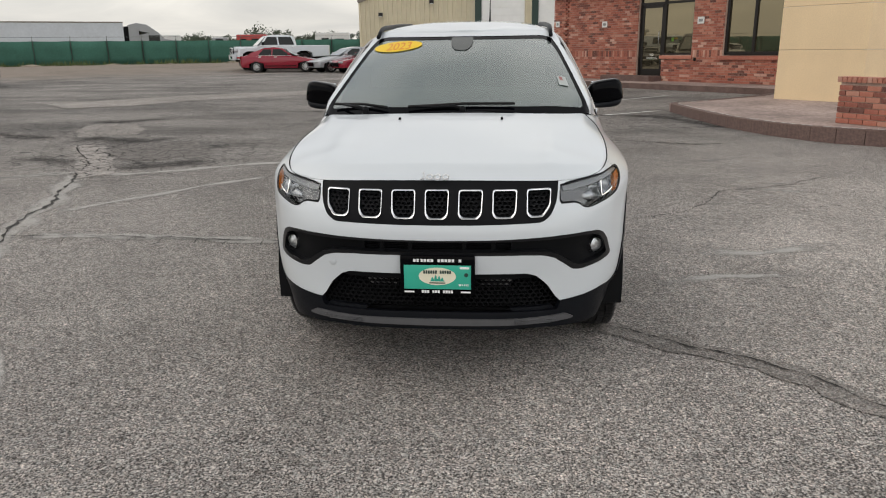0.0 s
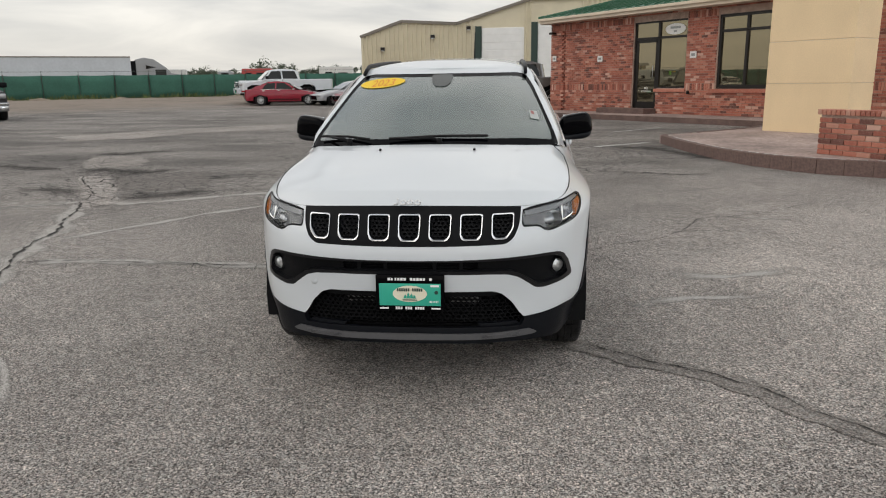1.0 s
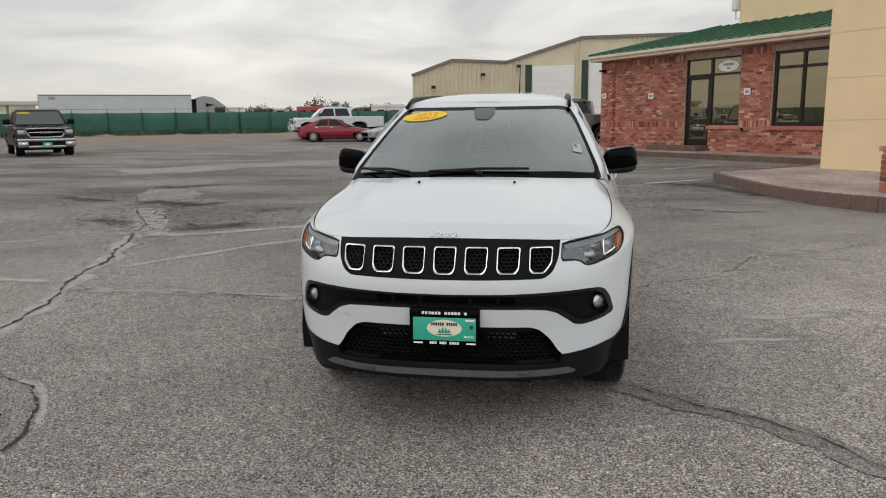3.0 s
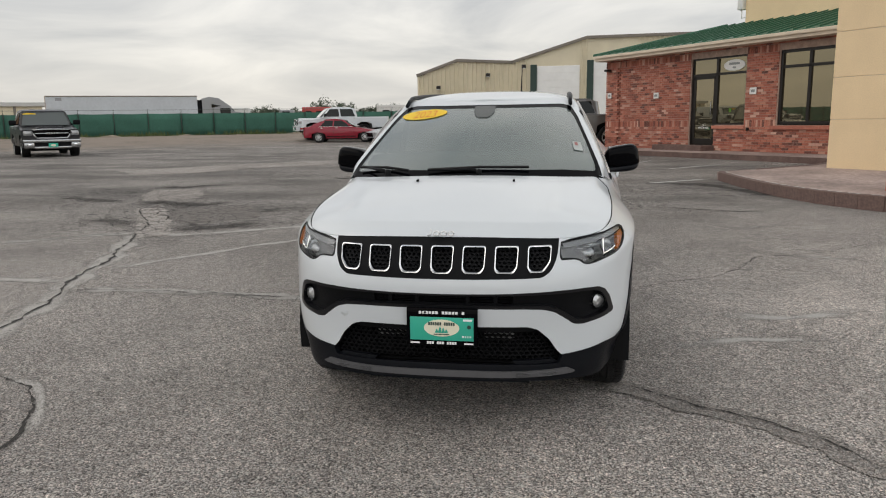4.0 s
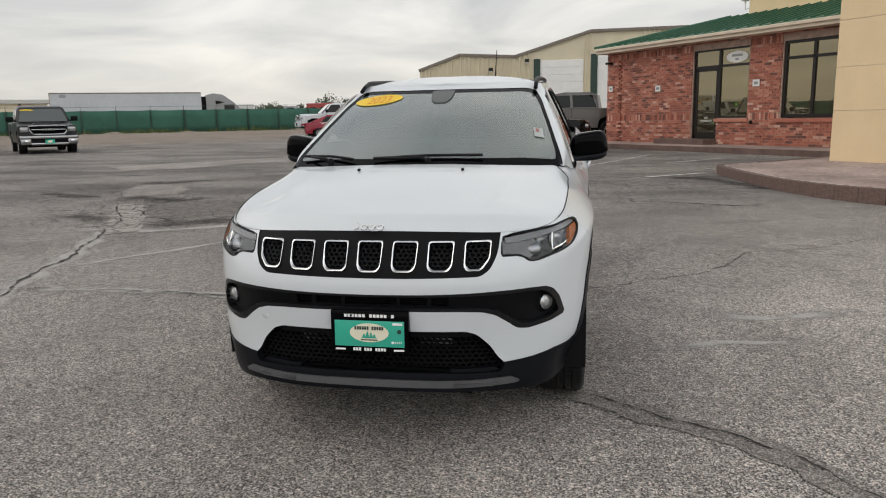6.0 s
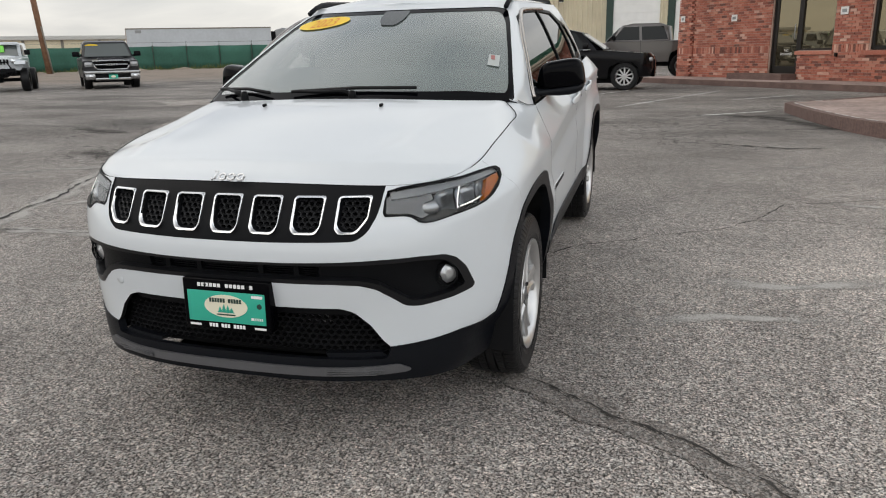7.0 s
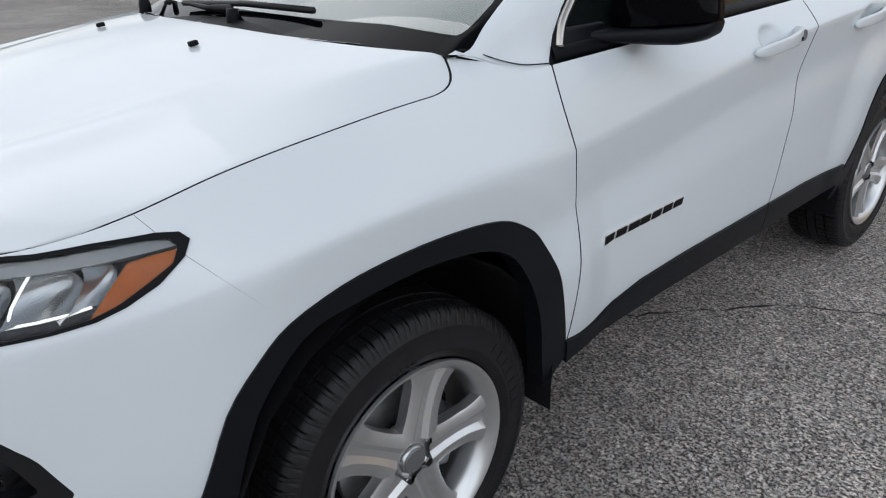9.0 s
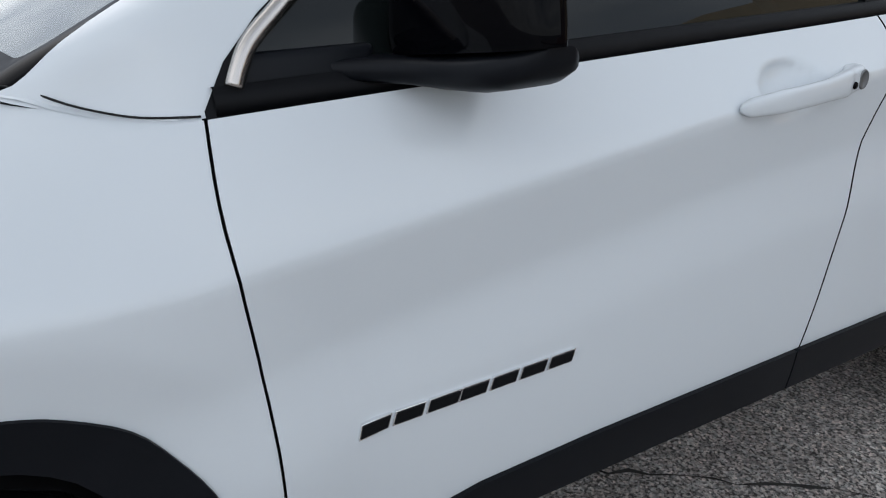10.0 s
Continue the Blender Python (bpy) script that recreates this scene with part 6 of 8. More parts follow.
def slot_outline(k, grow=0.0):
    cx = slot_x[k]
    s = 1 if cx > 0.01 else -1
    hw, top, bot = 0.0565 + grow, 0.9515 + grow - abs(cx) * .002, 0.8285 - grow + abs(cx) * 0.012
    ch = 0.036 if abs(cx) > 0.4 else 0.020
    outer = [(cx - s * hw, top), (cx - s * hw, bot + 0.016), (cx - s * (hw - 0.014), bot), (cx + s * (hw - ch), bot), (cx + s * (hw - 0.004), bot + ch * 1.15), (cx + s * hw, top)]
    if abs(cx) < 0.01:
        outer = [(cx - hw, top), (cx - hw + .003, bot + 0.020), (cx - hw + .018, bot), (cx + hw - .018, bot), (cx + hw - .003, bot + .020), (cx + hw, top)]
    return rounded(outer, 0.013, 3)


panel = cut_panel(GRILLE, FRONT, front_end, holes=[(slot_outline(k, -.004), FRONT) for k in range(3, 7)])
part("grille_panel", finish(panel, -.004, .05, "join"), PLASTIC, car, "matt black grille panel")
for k in range(7):
    outline = slot_outline(k)
    cx = slot_x[k]
    cz = 0.89
    scaled = lambda d: [(x - math.copysign(min(d, abs(x - cx)), x - cx), z - math.copysign(min(d, abs(z - cz)), z - cz)) for x, z in outline]
    rings = []
    for inset, out in ((-.002, -.012), (-.001, .003), (.003, .007), (.007, .005), (.009, -.003)):
        rings.append([(x, nose_y(x, z, out), z) for x, z in scaled(inset)])
    ring = part("slot_ring", sharpen(loft(rings), 50), CHROME, car, "chrome grille slot surround")
    part("slot_liner", loft([[(x, nose_y(x, z, out), z) for x, z in scaled(inset)] for inset, out in ((.0085, -.002), (.010, -.008), (.012, -.035))]), PLASTIC, ring)
    within = slot_outline(k, -.004)
    mesh = honeycomb(lambda x, z: inside(within, x, z + 0.89), .0225, .0036, lambda x, z, out: (x, nose_y(x, z + 0.89, out - .022), z + 0.89), .018) if k == 3 else \
        honeycomb(lambda x, z: inside(within, x + cx, z + 0.89), .0225, .0036, lambda x, z, out: (x + cx, nose_y(x + cx, z + 0.89, out - .022), z + 0.89), .018)
    part("slot_mesh", mesh, MESHM, car, smooth=False)
backing = cut_panel(GRILLE, FRONT, front_end)
part("grille_backing", finish(backing, -.075, 0, "join"), INNER, car)

# middle air slot and fog lamp pods
fog = cut_panel(FOG, FRONT, front_end, holes=(([(-.1, .722), (.335, .724), (.33, .688), (-.1, .686)], FRONT),))
fog = finish(fog, -.030, .03, "join")
for v in fog.verts:
    v.co.y += .012 * math.exp(-(((abs(v.co.x) - .70) / .085) ** 2 + ((v.co.z - .655) / .055) ** 2) * 1.2)
part("fog_lamp_trim", fog, PLASTIC, car, "black fog lamp and air slot trim")
fogrim = cut_panel(FOG, FRONT, front_end, holes=((rounded([(-.3, .729), (.0, .729), (.40, .734), (.65, .735), (.711, .727), (.735, .710), (.756, .675), (.773, .618), (.735, .602), (.652, .594), (.619, .600), (.584, .629), (.532, .665), (.478, .680), (.38, .683), (0, .683), (-.3, .683)], .012), FRONT),))
part("fog_trim_rim", finish(fogrim, .0, .04, "join"), material("rim_plastic", (0.008, 0.0085, 0.010), 0.30, spec=0.35, vary=0.1, scale=12), car)
slats = bmesh.new()
for zz in (.693, .701, .709, .717):
    for a in range(-9, 9):
        x0, x1 = a * .0365, (a + 1) * .0365
        vs = [slats.verts.new((x, nose_y(x, zz, -.045 + d), z)) for x, z, d in ((x0, zz - .0018, 0), (x1, zz - .0018, 0), (x1, zz + .0018, 0), (x0, zz + .0018, 0))]
        wv = [slats.verts.new((v.co.x, v.co.y + .03, v.co.z)) for v in vs]
        slats.faces.new(vs), slats.faces.new((vs[3], vs[2], wv[2], wv[3])), slats.faces.new((vs[0], wv[0], wv[1], vs[1]))
part("air_slot_slats", slats, PLASTIC, car, smooth=False)
for x in (-.25, -.12, .12, .25):
    part("slot_rib", boxes(((x - .009, nose_y(x, .70, -.03), .684), (x + .009, nose_y(x, .70, -.10), .726))), PLASTIC, car, smooth=False)
part("slot_backing", finish(cut_panel([(-.3, .74), (.5, .75), (.5, .66), (-.3, .66)], FRONT, front_end), -.10, 0, "join"), INNER, car)
for sx in (1, -1):
    lamp = new("fog_lamp")
    lamp.parent = car
    lamp["label"] = "round clear fog lamp"
    lamp.matrix_local = Matrix.Translation((sx * .714, nose_y(.714, .660, -.040), .660)) @ pose(0, 0, 0, 0, 0, 90 + sx * 14)
    part("bezel", lathe([(.041, .03), (.041, -.002), (.0385, -.005), (.0365, -.003), (.036, .03)], "x", 32), PLASTIC, lamp)
    lens = part("lens", lathe([(.0001, -.012), (.02, -.010), (.033, -.004), (.037, .004)], "x", 32), CLEAR, lamp)
    lens.visible_shadow = False
    refl = lathe([(.0001, .006), (.012, .0075), (.026, .012), (.0365, .019)], "x", 24)
    for v in refl.verts:
        v.co.x += .002 * math.sin(v.co.y * 400)
    part("reflector", refl, FOGREF, lamp, "faceted chrome reflector")

# lower intake
within_low = INTAKE + []
rear_mesh = honeycomb(lambda x, z: inside(within_low, abs(x), z + .49) and z + .49 < .535 or (abs(x) > .34 and inside(within_low, abs(x), z + .49) and z + .49 < .50), .027, .0038,
                      lambda x, z, out: (x, nose_y(x, z + .49, out - .055) , z + .49), .02)
for sx in (1, -1):
    half = rear_mesh.copy()
    drop_faces(half, [f for f in half.faces if f.calc_center_median().x * sx < 0])
    part("intake_mesh", half, INNER, car, "black honeycomb intake mesh", smooth=False)
rear_mesh.free()
part("intake_backing", finish(cut_panel(rounded([(-.3, .60), (.5, .60), (.62, .42), (.6, .37), (-.3, .37)], .01), FRONT, front_end), -.12, 0, "join"), INNER, car)
part("intake_floor", boxes(((-.56, -.80, .372), (.56, -.45, .384)), ((-.56, -.50, .372), (.56, -.47, .62))), INNER, car, "dark intake duct", False)
bar = cut_panel([(-.3, .580), (.41, .582), (.46, .560), (.42, .545), (-.3, .540)], FRONT, front_end)
part("intake_visor", finish(bar, -.03, .05, "join"), PLASTIC, car)
for sx in (1, -1):
    shelf = cut_panel([(.34, .398), (.33, .412), (.52, .414), (.545, .398)], FRONT, front_end)
    part("intake_shelf", finish(shelf, -.02, .05, "flip" if sx < 0 else None), TRIM, car, "charcoal insert in the intake corner")
    tow = lathe([(.022, .0), (.022, .02), (.013, .02), (.013, .0)], "x", 20, closed=True)
    part("crash_bracket", moved(merge(tow, boxes(((-.002, -.07, -.02), (.02, .07, .02)))), Matrix.Translation((sx * .26, nose_y(.26, .505, -.075), .512)) @ pose(0, 0, 0, 0, 0, 90)), STEEL, car, smooth=False)
part("tow_cover", moved(lathe([(.0001, .0), (.021, .0), (.0222, .0015), (.0222, .004)], "x", 32), Matrix.Translation((-.486, nose_y(.486, .623, .0), .623)) @ pose(0, 0, 0, 0, 0, 90 - 19)), PAINT, car, "round painted tow hook cover")

# licence plate panel with its dealer print
plate = new("plate_holder")
plate.parent = car
plate["label"] = "black plate frame with a green dealer plate"
plate.matrix_local = Matrix.Translation((.005, -.925, .585)) @ pose(0, 0, 0, -4)
frame_bm = boxes(((-.166, -.006, -.088), (.166, .045, .088)), bevel=.004)
part("plate_frame", frame_bm, GLOSS, plate)
part("plate_panel", boxes(((-.149, -.0085, -.0625), (.149, -.004, .047)), bevel=.001), GREENP, plate, "green dealer plate")
oval = [(.083 * math.cos(k * math.pi / 20), .040 * math.sin(k * math.pi / 20) - .003) for k in range(40)]
part("plate_oval", prism(oval, .002, "y", -.0105), CREAM, plate, "cream oval on the plate", smooth=False)
tree = bmesh.new()
for cx, h in ((-.022, .020), (-.007, .030), (.008, .026), (.022, .018)):
    for lvl in range(3):
        w, z0 = .012 - .003 * lvl, -.026 + lvl * h * .28
        tree.faces.new([tree.verts.new((cx + dx, -.0112, zz)) for dx, zz in ((-w, z0), (w, z0), (0, z0 + h * .5))])
part("plate_tree", tree, GREENP, plate, "green tree mark", smooth=False)


def bars(name, spans, mat, parent, y, z, h):
    for a, b in spans:
        part(name, boxes(((a, y - .0008, z - h / 2), (b, y + .0005, z + h / 2)), bevel=.0006), mat, parent, "", False)


bars("frame_print", [(-.107 + k * .0155, -.095 + k * .0155) for k in (0, 1, 2, 3, 4, 5, 7, 8, 9, 10, 11, 13)], WHITEP, plate, -.0068, .068, .013)
bars("frame_print", [(-.070 + k * .0118, -.0605 + k * .0118) for k in (0, 1, 2, 4, 5, 6, 8, 9, 10, 11)], WHITEP, plate, -.0095, -.074, .013)
bars("frame_print", [(-.148, -.104), (.104, .148)], WHITEP, plate, -.0068, -.076, .008)
bars("oval_print", [(-.062 + k * .0105, -.054 + k * .0105) for k in (0, 1, 2, 3, 4, 5, 7, 8, 9, 10, 11)], DARKP, plate, -.0112, .017, .015)
bars("oval_print", [(-.036, .036)], DARKP, plate, -.0112, -.033, .005)
bars("panel_print", [(.100, .142)], WHITEP, plate, -.0092, .036, .010)
bars("panel_print", [(.095, .106), (.110, .114), (.118, .122), (.126, .130), (.134, .138)], WHITEP, plate, -.0092, -.042, .009)
part("plate_seal", moved(lathe([(.0001, -.001), (.009, -.001), (.0095, .001)], "x", 20), Matrix.Translation((.128, -.0092, .004)) @ pose(0, 0, 0, 0, 0, 90)), DARKP, plate, "round dark seal", smooth=False)
for bx in (-.077, .086):
    part("plate_bolt", moved(lathe([(.0001, -.004), (.004, -.004), (.006, 0)], "x", 12), Matrix.Translation((bx, -.006, .068)) @ pose(0, 0, 0, 0, 0, 90)), INNER, plate)
part("plate_bracket", boxes(((-.145, .035, -.06), (.145, .10, .075)), bevel=.004), PLASTIC, car)

# hood
hood = orient(sheet(HOOD), (0, -.2, .6))
inset = hood.copy()
for v in inset.verts:
    if v.is_boundary and v.co.x > 1e-3:
        c = Vector((0, -.25, v.co.z))
        v.co += (c - v.co).normalized() * .0055
part("hood", finish(inset, 0.0, .018, "join", lambda p: (Vector((0, -.25, p.z)) - p).normalized() * .006 - Vector((0, 0, .018))), SKINS, car)
hood.free()
gutter = bmesh.new()
shut = np.concatenate([HOOD[0, :-1], HOOD[:, -1]])
rows = [[gutter.verts.new((p[0] * (1 - d / .9), p[1] - (p[1] + .25) * d, p[2] - dz)) for d, dz in ((-.006, .016), (.06, .018))] for p in shut]
for a, b in zip(rows, rows[1:]):
    gutter.faces.new((a[0], a[1], b[1], b[0]))
for sx in (1, -1):
    edge_line = []
    for p in HOOD[:, -1]:
        inward = Vector((-p[0], -.25 - p[1], 0)).normalized() * .0027
        edge_line.append((sx * (p[0] + inward.x), p[1] + inward.y, p[2] - .0014))
    part("hood_seam", tube(edge_line, .0026, 6), INNER, car, "dark seam between hood and fender")
    # painted web that closes the fender to the foot of the pillar
    web = bmesh.new()
    rim = [(.752, .240, 1.1455), (.760, .268, 1.1425), (.773, .294, 1.1370), (.783, .328, 1.1225), (.795, .364, 1.1115)]
    strip = [[web.verts.new((sx * (x + dx), y + dy, z + dz)) for dx, dy, dz in ((.004, -.012, -.001), (0, 0, .0005), (-.010, .030, .004))] for x, y, z in rim]
    for a, b in zip(strip, strip[1:]):
        for i in range(2):
            web.faces.new((a[i], b[i], b[i + 1], a[i + 1]))
    bmesh.ops.recalc_face_normals(web, faces=web.faces[:])
    part("fender_web", web, PAINT, car)
part("hood_gutter", merge(gutter.copy(), moved(gutter, MIRROR)), INNER, car, "dark gap round the hood")
for sx in (1, -1):
    noz = boxes(((-.0065, -.011, -.012), (.0065, .010, -.001)), bevel=.003)
    part("washer_nozzle", moved(noz, Matrix.Translation((sx * .272, -.068, 1.166)) @ pose(0, 0, 0, 8)), PLASTIC, car)
# raised badge shapes on hood and doors
badge = new("hood_badge")
badge.parent = car
badge["label"] = "small chrome badge shapes"
badge.matrix_local = Matrix.Translation((.003, -.799, 1.004)) @ pose(0, 0, 0, -48)
hook = tube([(-.078, 0, -.012), (-.072, 0, -.017), (-.064, 0, -.013), (-.062, 0, .018), (-.070, 0, .018)], .0042, 8)
part("badge_shape", hook, SILVERB, badge)
for cx in (-.036, -.002, .034):
    ring = [(cx + .0125 * math.cos(a * math.pi / 8), 0, -.003 + .0125 * math.sin(a * math.pi / 8)) for a in range(17)]
    part("badge_shape", tube(ring, .0042, 8, False), SILVERB, badge)
for sx in (1, -1):
    badge = new("door_badge")
    badge.parent = car
    badge["label"] = "chrome-edged black badge blocks"
    for k in range(7):
        y0, w = .583 + k * .0528, .0475 if k != 2 else .052
        for name, x0, x1, cut, mat in (("badge_block", -.006, .003, 0, CHROME), ("badge_face", .0015, .0048, .0024, PLASTIC)):
            bm = boxes(((x0, y0 + cut, .6655 + cut), (x1, y0 + w - cut, .6875 - cut)), bevel=.0012)
            for v in bm.verts:
                v.co.y += (v.co.z - .676) * .35
                v.co.x += float(side_b(v.co.y, v.co.z) + arch_swell(v.co.y, v.co.z)) + .001
                v.co.z += (v.co.y - .585) * .012
            part(name, bm if sx > 0 else moved(bm, MIRROR), mat, badge, "", False)
# headlights
def corner_point(u, z, out=0.0):
    """A point of the front corner by its distance u along the corner and its height."""
    b = float(WAIST(z)) - .055 * max(1 - (.985 - z) / .125, 0) ** 1.45
    lo, hi = .40, b - 1e-4
    y_at = lambda x: FRONT_Y - (FRONT_Y - float(NOSE(z))) * (1 - (x / b) ** POWER) ** (1 / POWER)
    for _ in range(40):
        x = (lo + hi) / 2
        if .597 * x + .802 * y_at(x) < u:
            lo = x
        else:
            hi = x
    return Vector((x, y_at(x), z)) + Vector((.60, -.80, 0)).normalized() * out


for sx in (1, -1):
    flip = "flip" if sx < 0 else None
    turn = (lambda b: moved(b, MIRROR)) if sx < 0 else (lambda b: b)
    lamp = new("headlight")
    lamp.parent = car
    lamp["label"] = "clear headlight with an amber corner reflector"
    part("housing", finish(cut_panel(LAMP, CORNER, front_end), -.075, 0, flip), LAMPDARK, lamp)
    edge = cut_panel(LAMP, CORNER, front_end, holes=(([(-.272, .962), (.035, .970)] + [(u + (.006 if u < 0 else -.016) * (abs(u + .06) / .25), v + (-.006 if v > .93 else .0045)) for u, v in LAMP[2:]], CORNER),))
    part("bezel", finish(edge, .0025, .03, flip), PLASTIC, lamp, "dark lamp edge")
    lens = part("lens", finish(cut_panel(LAMP, CORNER, front_end), .001, 0, flip), CLEAR, lamp)
    lens.visible_shadow = False
    amber = cut_panel([(.112, .951), (.150, .957), (.180, .960), (.186, .955), (.179, .943), (.147, .918), (.106, .898), (.060, .885)], CORNER, front_end)
    part("amber_reflector", finish(amber, -.006, .02, flip), AMBER, lamp, "amber side reflector")
    upper = cut_panel([(-.268, .954), (-.14, .9665), (-.05, .969), (.06, .972), (.15, .976), (.178, .974), (.186, .965), (.15, .9615), (.07, .955), (-.05, .949), (-.275, .933)], CORNER, front_end)
    part("light_guide", finish(upper, -.007, .02, flip), GUIDE, lamp, "pale light guide strip")
    # reflector bowls with a sloped shade between them
    for u0, u1, z0, z1, dep in ((-.055, .035, .882, .948, .055), (-.135, -.062, .878, .944, .060), (.038, .082, .893, .950, .045)):
        bm = bmesh.new()
        rows = []
        for i in range(41):
            row = []
            for j in range(9):
                s, t = i / 20 - 1, j / 8 * 2 - 1
                u, z = (u0 + u1) / 2 + (u1 - u0) / 2 * s * (1 - .12 * t * t), (z0 + z1) / 2 + (z1 - z0) / 2 * t
                row.append(bm.verts.new(corner_point(u + .010 * t, z, -.012 - dep * (1 - .55 * (s * s + t * t)) + .0005 * (i % 2))))
            rows.append(row)
        for a, b in zip(rows, rows[1:]):
            for i in range(8):
                bm.faces.new((a[i], a[i + 1], b[i + 1], b[i]))
        bm.normal_update()
        part("reflector_bowl", turn(bm), BOWL, lamp, "chrome reflector bowl")
    part("projector", turn(moved(lathe([(.0001, -.02), (.016, -.016), (.024, 0), (.026, .02), (.03, .03)], "x", 28), Matrix.Translation(corner_point(-.175, .888, -.035)) @ pose(0, 0, 0, 0, 0, 52))), BOWL, lamp, "small round projector")
    slope = bmesh.new()
    pts = [corner_point(-.284, .936, -.012), corner_point(-.145, .945, -.018), corner_point(-.135, .880, -.03), corner_point(-.20, .864, -.02), corner_point(-.235, .883, -.015), corner_point(-.303, .889, -.010)]
    slope.faces.new([slope.verts.new(p) for p in pts])
    part("inner_shade", turn(slope), material("lamp_shade", (0.12, 0.123, 0.127), 0.22, metal=0.8, vary=0.15, scale=30) if sx > 0 else bpy.data.materials["lamp_shade"], lamp, "", False)
    # lit strip along the lamp's lower edge with a bent upright at its inner end
    for bar in ([(-.062, .8795), (-.02, .8835), (.02, .8885), (.052, .8945)], [(-.060, .882), (-.052, .905), (-.036, .93), (-.026, .944)]):
        part("led_bar", turn(tube([corner_point(u, z, -.024) for u, z in bar], .0022, 6)), LED, lamp, "lit white running light bar")

# cabin: pillars, roof, glass
SCREEN = rounded([(-.3, 1.160), (0, 1.160), (.55, 1.152), (.768, 1.138), (.748, 1.20), (.683, 1.34), (.620, 1.47), (.575, 1.535), (.51, 1.549), (0, 1.551), (-.3, 1.551)], .02)
WIN_A = rounded([(.505, 1.14), (.56, 1.20), (.78, 1.36), (1.02, 1.480), (1.16, 1.515), (1.685, 1.525), (1.70, 1.155), (.92, 1.135), (.55, 1.116)], .02)
WIN_B = rounded([(1.735, 1.16), (1.72, 1.525), (2.20, 1.51), (2.42, 1.44), (2.50, 1.30), (2.46, 1.185)], .02)
WIN_C = rounded([(2.53, 1.20), (2.56, 1.33), (2.50, 1.44), (2.70, 1.42), (2.92, 1.27), (2.93, 1.235)], .02)
FRAME = [(.463, 1.062), (.463, 1.108), (.495, 1.158), (.545, 1.207), (.77, 1.372), (1.01, 1.495), (1.16, 1.532), (1.75, 1.542), (2.22, 1.528), (2.52, 1.462), (2.72, 1.43), (3.0, 1.27), (3.0, 1.20), (2.4, 1.168), (1.7, 1.140), (1.0, 1.118), (.6, 1.105), (.55, 1.06)]
screen_part = lambda c: c.y < 1.35 and c.x < .8
cab_side = lambda c: c.x > .45

body = CAB.copy()
drop_faces(body, carve(body, SCREEN, FRONT, lambda c: c.y < 1.3))
drop_faces(body, carve(body, FRAME, SIDE, cab_side))
drop_faces(body, carve(body, [(-.2, 1.0), (-.2, 1.17), (.22, 1.150), (.275, 1.132), (.295, 1.126), (.328, 1.112), (.364, 1.103), (.395, 1.099), (.43, 1.099), (.4635, 1.101), (.4635, 1.0)], SIDE, lambda c: c.y < .47))
part("cabin_frame", finish(body, 0, .02, "join"), SKINS, car, "white painted pillars")
rim_trim = cut_panel(FRAME, SIDE, cab_side, CAB, holes=((WIN_A, SIDE), (WIN_B, SIDE), (WIN_C, SIDE)))
both("window_trim", rim_trim, PLASTIC, .002, .03, "black window surround")
for poly in (WIN_A, WIN_B, WIN_C):
    both("side_window", cut_panel(poly, SIDE, cab_side, CAB), GLASSDARK, -.006, 0, "dark side window glass")
for sx in (1, -1):
    line = []
    for y, z in flowing([(.500, 1.130), (.510, 1.150), (.53, 1.178), (.575, 1.215), (.68, 1.297), (.80, 1.383), (.95, 1.462), (1.08, 1.508), (1.2, 1.528), (1.5, 1.536), (1.9, 1.538)], 4):
        line.append((sx * (float(CABIN_B(z)) + .004), y, z))
    part("window_brightwork", tube(line, .0115, 10), BRIGHT, car, "bright strip along the window line")
    belt = [(sx * (float(CABIN_B(1.118)) + .006 - .012 * max(0, (y - .5)) / 2), y, 1.112 + .034 * (y - .47) / 1.6) for y in np.linspace(.475, 2.45, 24)]
    bm = bmesh.new()
    rows = [[bm.verts.new((x + sx * dx, y, z + dz)) for dx, dz in ((-.02, -.014), (.003, -.013), (.004, .004), (-.004, .020), (-.022, .022))] for x, y, z in belt]
    for a, b in zip(rows, rows[1:]):
        for i in range(4):
            bm.faces.new((a[i], a[i + 1], b[i + 1], b[i]))
    bmesh.ops.recalc_face_normals(bm, faces=bm.faces[:])
    part("belt_moulding", bm, PLASTIC, car)
glass = part("windscreen", finish(cut_panel(SCREEN, FRONT, lambda c: c.y < 1.3, CAB), -.004, 0, "join"), GLASS, car, "tinted windscreen")
glass.visible_shadow = False
band = cut_panel(SCREEN, FRONT, lambda c: c.y < 1.3, CAB, holes=((rounded([(-.3, 1.195), (0, 1.195), (.55, 1.187), (.728, 1.172), (.722, 1.21), (.665, 1.34), (.602, 1.465), (.558, 1.520), (.50, 1.532), (0, 1.534), (-.3, 1.534)], .03), FRONT),))
part("screen_band", finish(band, -.0025, 0, "join"), GLOSS, car, "black printed edge of the windscreen")
roof = orient(sheet(ROOF), (0, 1.8, 1.0))
part("roof", finish(roof, 0, 0, "join"), PAINT, car)


def screen_point(x, z, out=0.0):
    b = float(CABIN_B(z))
    y = float(SCREEN_Y(z)) + .17 * (min(abs(x), b) / b) ** 2.2
    return Vector((x, y - out * .85, z + out * .5))


def on_screen(name, outline, mat, label, out=.002):
    bm = bmesh.new()
    bm.faces.new([bm.verts.new(screen_point(x, z, out)) for x, z in outline])
    bmesh.ops.triangulate(bm, faces=bm.faces[:])
    return part(name, bm, mat, glass, label, False)


